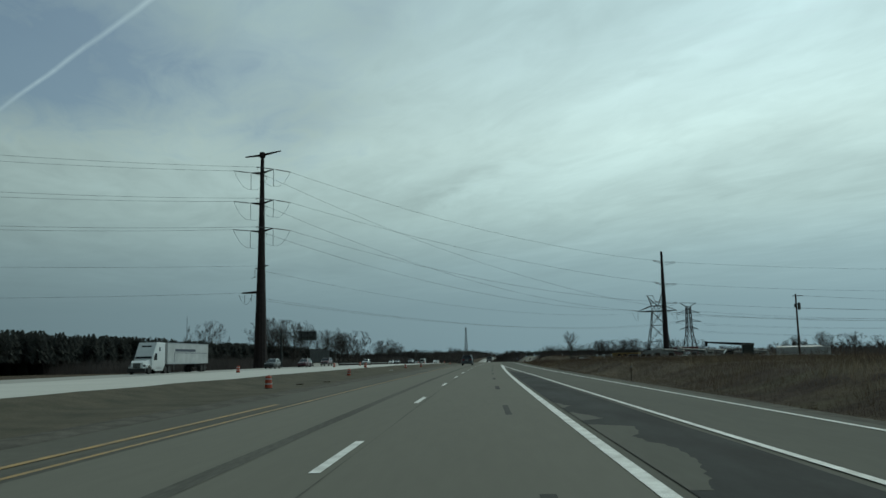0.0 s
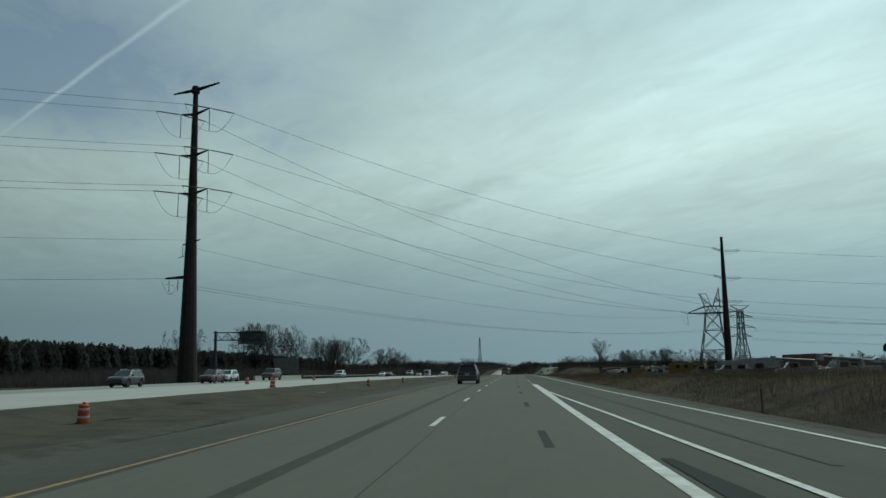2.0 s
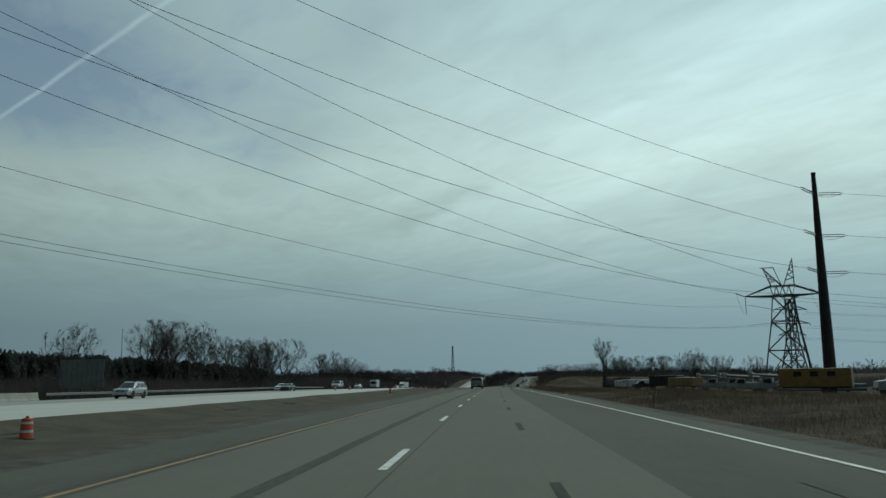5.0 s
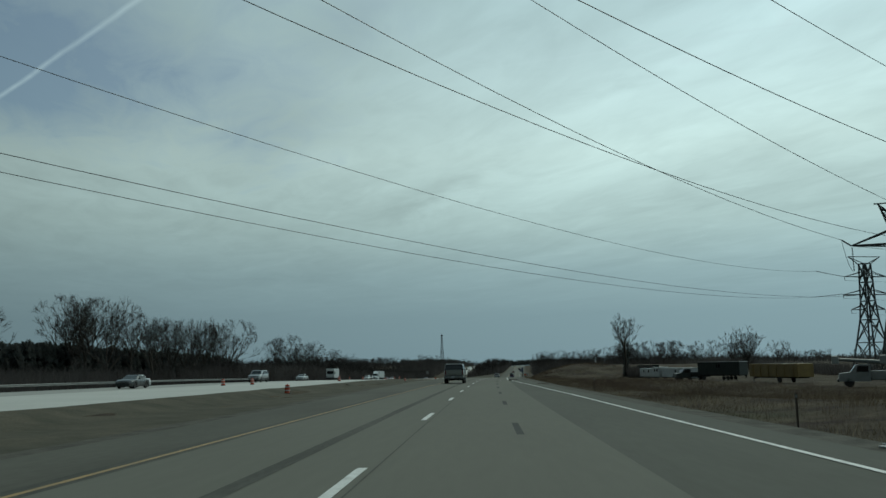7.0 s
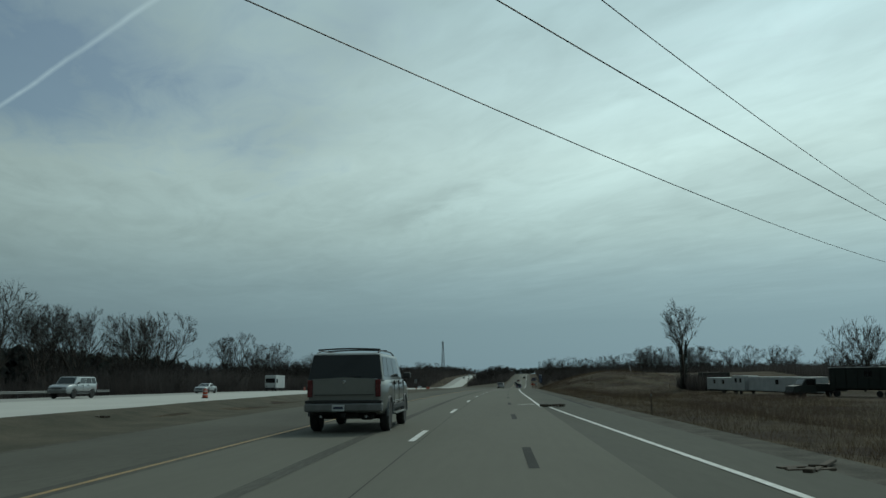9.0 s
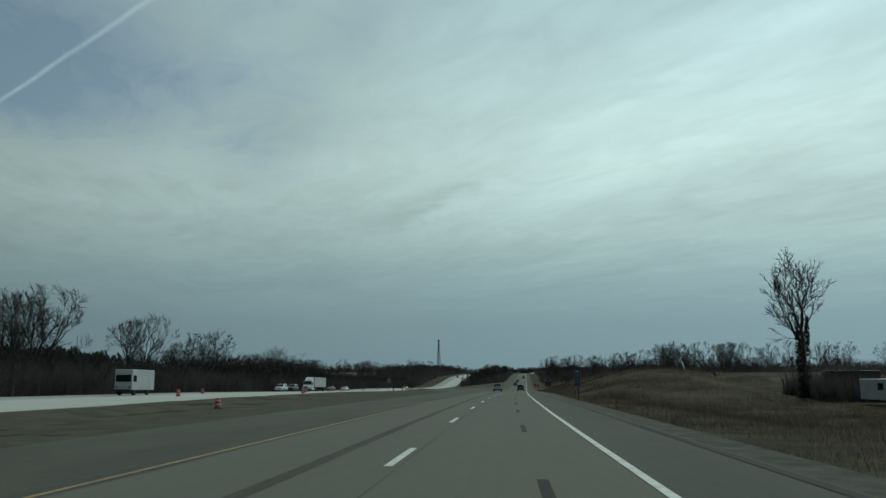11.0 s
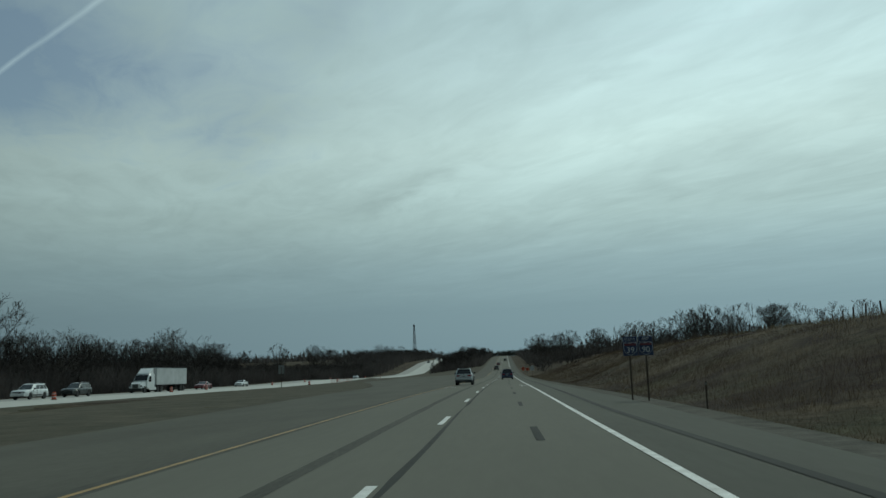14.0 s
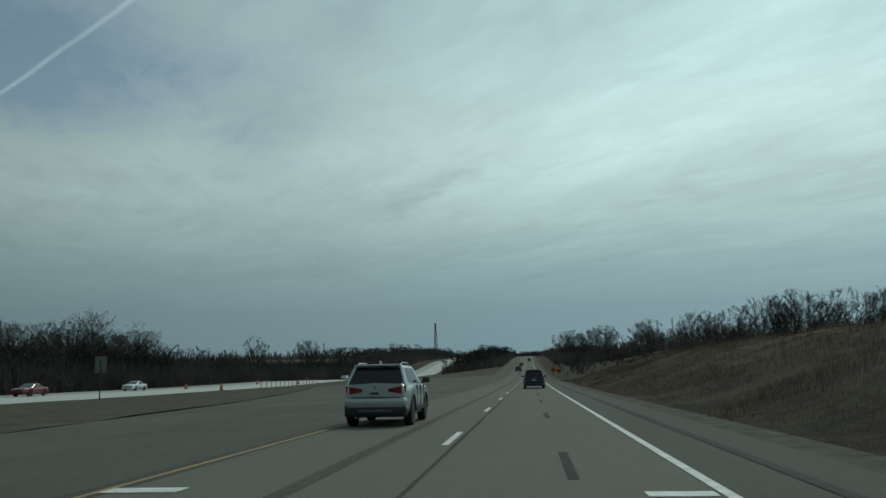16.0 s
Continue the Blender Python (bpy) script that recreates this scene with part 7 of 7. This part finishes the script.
def utility_truck(m, cabm, label, boom=True):
    t = thing("utility_truck", m, label, "truck", "yard vehicles")
    part("cab", loft(bmesh.new(), [[(-1.1, y, 0.6), (1.1, y, 0.6), (1.1, y, zt), (-1.1, y, zt)] for y, zt in ((0.6, 2.4), (1.9, 2.4), (2.5, 1.6), (3.6, 1.45), (3.7, 0.9))]), cabm, t)
    part("windscreen", slab(bmesh.new(), ((0.95, 2.42, 1.68), (-0.95, 2.42, 1.68), (-0.95, 1.98, 2.3), (0.95, 1.98, 2.3)), 0.02, 0.04), M["glass_dark"], t)
    for sg in (-1, 1):
        part("side_window", slab(bmesh.new(), [(sg * 1.1, 0.8, 1.6), (sg * 1.1, 2.0, 1.6), (sg * 1.1, 1.85, 2.25), (sg * 1.1, 0.8, 2.25)][::sg], 0.02, 0.015), M["glass_dark"], t)
        part("locker", box(bmesh.new(), (sg * 0.85, -1.6, 1.25), (0.5, 4.2, 0.95), 0.03), cabm, t, "row of tool lockers")
        for y in (2.7, -2.2):
            wheel(t, sg * 0.95, y, 0.48, 0.3, 6, "galv")
    part("bed", box(bmesh.new(), (0, -1.6, 0.85), (1.4, 4.4, 0.3)), M["under"], t)
    part("bumper", box(bmesh.new(), (0, 3.75, 0.7), (2.2, 0.2, 0.3), 0.04), M["black_plastic"], t)
    if boom:
        b = part("turret", lathe(bmesh.new(), [(0.4, 1.0), (0.35, 2.1), (0.25, 2.5)], 10, (0, -1.6, 0)), cabm, t)
        part("boom", rod(bmesh.new(), (0, -1.6, 2.5), (0, 3.6, 2.95), 0.26, 0.18, 8), M["galv"], b, "folded aerial boom")
        part("bucket", box(bmesh.new(), (0, 3.9, 2.9), (0.7, 0.7, 0.9), 0.08), M["yard_white"], b)
    return t


for s, u, turn, pm, lab in ((318, 43, 70, "white_paint", "white utility truck with a folded boom in the yard"), (311, 45, 62, "white_paint", "white utility truck parked in the yard"), (303, 44, 75, "white_paint", "white bucket truck parked in the yard"),
                            (295, 46, 66, "white_paint", "white utility truck beside yellow machinery"), (262, 58, 80, "white_paint", "white truck among stored machinery"), (245, 66, 60, "grey_paint", "grey truck among stored machinery"),
                            (405, 42.6, 100, "olive_paint", "dark olive lorry with a bonnet in the yard"), (338, 62, 60, "white_paint", "white truck at the back of the yard"), (234, 53.5, 60, "white_paint", "white utility truck in a row of parked trucks"), (225, 54.5, 70, "grey_paint", "grey truck in a row of parked trucks"), (206, 55, 65, "white_paint", "white utility truck in a row of parked trucks"), (198, 57, 76, "white_paint", "white utility truck in a row of parked trucks"), (225, 74, 100, "white_paint", "white truck beside stacked materials")):
    utility_truck(place(s, u, 0.0, turn), M["yard_white" if pm == "white_paint" else pm], lab, pm == "white_paint")


def box_trailer(name, m, L, W, z0, z1, mat, label, windows=0, wheels=2, ribs=0):
    t = thing(name, m, label, "trailer", "yard trailers")
    b = part("body", box(bmesh.new(), (0, 0, (z0 + z1) / 2), (W, L, z1 - z0), 0.06), mat, t)
    for sg in (-1, 1):
        for k in range(windows):
            y = -L * 0.35 + L * 0.7 * (k + 0.5) / windows
            part("window", slab(bmesh.new(), [(sg * W / 2, y - 0.5, z1 - 1.1), (sg * W / 2, y + 0.5, z1 - 1.1), (sg * W / 2, y + 0.5, z1 - 0.4), (sg * W / 2, y - 0.5, z1 - 0.4)][::sg], 0.02, 0.012), M["glass_dark"], t)
        for k in range(ribs):
            part("rib", box(bmesh.new(), (sg * (W / 2 + 0.03), -L / 2 + L * (k + 0.5) / ribs, (z0 + z1) / 2), (0.06, 0.08, z1 - z0 - 0.1)), mat, b)
        for k in range(wheels):
            wheel(t, sg * (W / 2 - 0.15), -L * 0.12 - 0.95 * k, 0.4, 0.25, 6, "galv")
    part("drawbar", rod(bmesh.new(), (0, L / 2, 0.55), (0, L / 2 + 1.2, 0.5), 0.06, 0.06, 6), M["under"], t)
    part("jack", box(bmesh.new(), (0, L / 2 + 0.9, 0.26), (0.12, 0.12, 0.52)), M["galv"], t)
    part("chassis", box(bmesh.new(), (0, 0, z0 - 0.08), (W * 0.6, L * 0.95, 0.16)), M["under"], t)
    return t


box_trailer("dark_container", place(462, 42.5, 0, 80), 6.0, 2.5, 0.5, 3.2, M["olive_paint"], "dark steel container beside a lone tree", 0, 0, 8)
box_trailer("white_trailer", place(443, 40.2, 0, 7), 12.0, 2.4, 0.6, 2.7, M["white_paint"], "white enclosed trailer with two small windows in the yard", 2)
box_trailer("white_trailer", place(419.5, 43.2, 0, 7), 21.0, 2.5, 0.6, 2.75, M["white_paint"], "long white trailer with a dark doorway in the yard", 1)
box_trailer("camper_trailer", place(433.2, 41.0, 0, 7), 5.5, 2.3, 0.6, 3.0, M["white_paint"], "small white camper trailer with dark windows in the yard", 2, 1)
ct = box_trailer("box_trailer", place(399, 47.5, 0, 40), 10.0, 2.8, 1.0, 3.6, M["olive_paint"], "dark high-sided box trailer with a pale roof in the yard", 1, 2, 7)
part("roof", box(bmesh.new(), (0, 0, 3.65), (2.9, 10.1, 0.1), 0.02), M["white_paint"], ct, "pale weathered roof")
for s_, u_, tn, L_, z_, mt, lab in ((214, 58, 84, 10, 2.5, "grey_paint", "grey flat-sided trailer in a row of stored trailers"),
                                   (188, 57, 72, 8, 2.4, "grey_paint", "grey flat-sided trailer in a row of stored trailers"),
                                   (246, 52, 70, 8, 2.4, "grey_paint", "grey flat-sided trailer in a row of stored trailers")):
    box_trailer("stored_trailer", place(s_, u_, 0, tn), L_, 2.4, 0.9, z_, M[mt], lab, 0, 2, 6)
box_trailer("yellow_container", place(347.5, 42.6, 0, 16), 11.5, 2.5, 0.8, 2.65, M["yellow_paint"], "yellow steel tipping body in the yard", 0, 1, 6)
box_trailer("yellow_trailer", place(276, 45, 0, 62), 9.0, 2.5, 0.9, 3.4, M["yellow_paint"], "tall yellow site trailer in the yard", 3, 2, 0)
box_trailer("grey_trailer", place(236, 62, 0, 70), 10, 2.4, 0.9, 3.2, M["grey_paint"], "grey trailer among stacked materials", 0, 2, 8)
box_trailer("white_trailer", place(205, 78, 0, 80), 12, 2.4, 0.9, 3.3, M["white_paint"], "white trailer at the back of the yard", 0, 2, 0)
box_trailer("white_trailer", place(285, 80, 0, 75), 12, 2.4, 0.9, 3.5, M["white_paint"], "white trailer before the lattice tower", 0, 2, 0)
for s, u, n, L_ in ((288, 50, 5, 12), (262, 66, 6, 12), (215, 66, 7, 14), (190, 74, 6, 13), (240, 80, 8, 14)):
    st = thing("pipe_stack", place(s, u, 0, 75), "stack of long weathered steel pipes on bearers", "pipe stack", "pipe stacks")
    for k in range(n):
        row, col = divmod(k, 4)
        part("pipe", rod(bmesh.new(), (-0.9 + 0.6 * col + 0.3 * (row % 2), -L_ / 2, 0.55 + 0.52 * row), (-0.9 + 0.6 * col + 0.3 * (row % 2), L_ / 2, 0.55 + 0.52 * row), 0.28, 0.28, 10), M["galv" if k % 3 else "grey_paint"], st)
    for y in (-L_ * 0.3, L_ * 0.3):
        part("bearer", box(bmesh.new(), (0, y, 0.14), (2.8, 0.25, 0.28)), M["wood_post"], st)
sh = thing("shed", place(236, 88, 0, 80), "low open-fronted storage shed with a dull sheet roof", "shed")
part("roof", loft(bmesh.new(), [[(-4, -6, 3.0), (4, -6, 3.8), (4, -6, 3.95), (-4, -6, 3.15)], [(-4, 6, 3.0), (4, 6, 3.8), (4, 6, 3.95), (-4, 6, 3.15)]]), M["grey_paint"], sh, "dull sheet roof")
for x, z in ((-3.7, 3.02), (3.7, 3.77)):
    for y in (-5.6, 0, 5.6):
        part("post", box(bmesh.new(), (x, y, z / 2), (0.25, 0.25, z)), M["wood_post"], sh)
part("back_wall", box(bmesh.new(), (3.85, 0, 1.85), (0.12, 12, 3.7)), M["grey_paint"], sh)
for s_, u_, tn, L_, z_, mt, lab, nm in ((236, 47.3, 2, 15.5, 3.3, "white_paint", "long pale box trailer in a row beside the verge", "white_trailer"), (219, 47.0, 1, 15.5, 3.5, "white_paint", "long pale box trailer in a row beside the verge", "white_trailer"),
                                        (195, 47.4, 3, 13.0, 3.7, "red_trailer", "dark red box trailer with a pale roof in the yard", "red_trailer"), (252, 49, 6, 9.0, 2.9, "grey_paint", "short grey box trailer in the yard", "grey_trailer")):
    tb = box_trailer(nm, place(s_, u_, 0, tn), L_, 2.5, 1.1, z_, M["yard_white" if mt == "white_paint" else mt], lab, 0, 2, 9)
    part("roof", box(bmesh.new(), (0, 0, z_ + 0.03), (2.54, L_ + 0.05, 0.07), 0.02), M["white_paint"], tb, "pale sheet roof")
for s_, u_, tn, pm, lab in ((246, 43.6, 78, "white_paint", "white utility truck before a row of trailers"), (234, 43.2, 70, "grey_paint", "grey utility truck before a row of trailers"), (222, 43.4, 82, "white_paint", "white bucket truck before a row of trailers"),
                            (210, 43.0, 66, "white_paint", "white utility truck before a row of trailers"), (201, 43.4, 75, "grey_paint", "grey service truck before a dark red trailer"), (184, 43.2, 80, "white_paint", "white utility truck beside a dark red trailer"), (172, 45.0, 100, "white_paint", "white utility truck near stacked beams")):
    utility_truck(place(s_, u_, 0.0, tn), M["yard_white" if pm == "white_paint" else pm], lab, (s_ * 7) % 3 > 0)
cr = utility_truck(place(156, 48.5, 0.0, 84), M["olive_paint"], "dark boom crane on a truck with its jib laid flat", False)
part("mast", box(bmesh.new(), (0, -2.0, 2.4), (1.5, 2.0, 2.0), 0.1), M["olive_paint"], cr, "dark crane cabin")
jb = part("jib", rod(bmesh.new(), (0, -3.2, 3.3), (0, 5.6, 3.9), 0.40, 0.20, 4), M["under"], cr, "dark laid-down jib")
part("hook_block", box(bmesh.new(), (0, 5.5, 3.5), (0.4, 0.5, 0.7), 0.08), M["under"], jb)
for s_, u_ in ((164, 46.5), (148, 51), (178, 52)):
    bs = thing("beam_stack", place(s_, u_, 0, 70), "stack of dark rusty steel beams on bearers", "beam stack", "beam stacks")
    for k in range(6):
        part("beam", box(bmesh.new(), (-0.7 + 0.7 * (k % 3), 0.2 * (k % 2), 0.5 + 0.42 * (k // 3)), (0.3, 9.0, 0.36), 0.02), M["steel"], bs)
    for y in (-2.8, 2.8):
        part("bearer", box(bmesh.new(), (0, y, 0.15), (2.6, 0.3, 0.3)), M["wood_post"], bs)
# wooden fence on the bank
fp = None
for k in range(26):
    s = 486 + 3.6 * k
    u = 32 + 1.2 * math.sin(k * 0.5)
    m = place(s, u, -0.1)
    if fp is None:
        fp = thing("fence_post", m, "weathered grey wooden fence post on the bank", "fence post", "fence posts")
        part("post", rod(bmesh.new(), (0, 0, 0), (0.02, 0.03, 1.45), 0.08, 0.07, 7), M["wood_post"], fp)
    else:
        copy_thing(fp, m @ pose(0, 0, 0, (k * 7) % 5 - 2, (k * 5) % 7 - 3, 0))
br = thing("fence_brace", place(512, 32.3, 0), "pale leaning brace board against the fence", "fence brace")
part("board", rod(bmesh.new(), (0.3, 0.2, -0.05), (0.1, 2.0, 1.5), 0.06, 0.06, 5), M["white_sheet"], br)
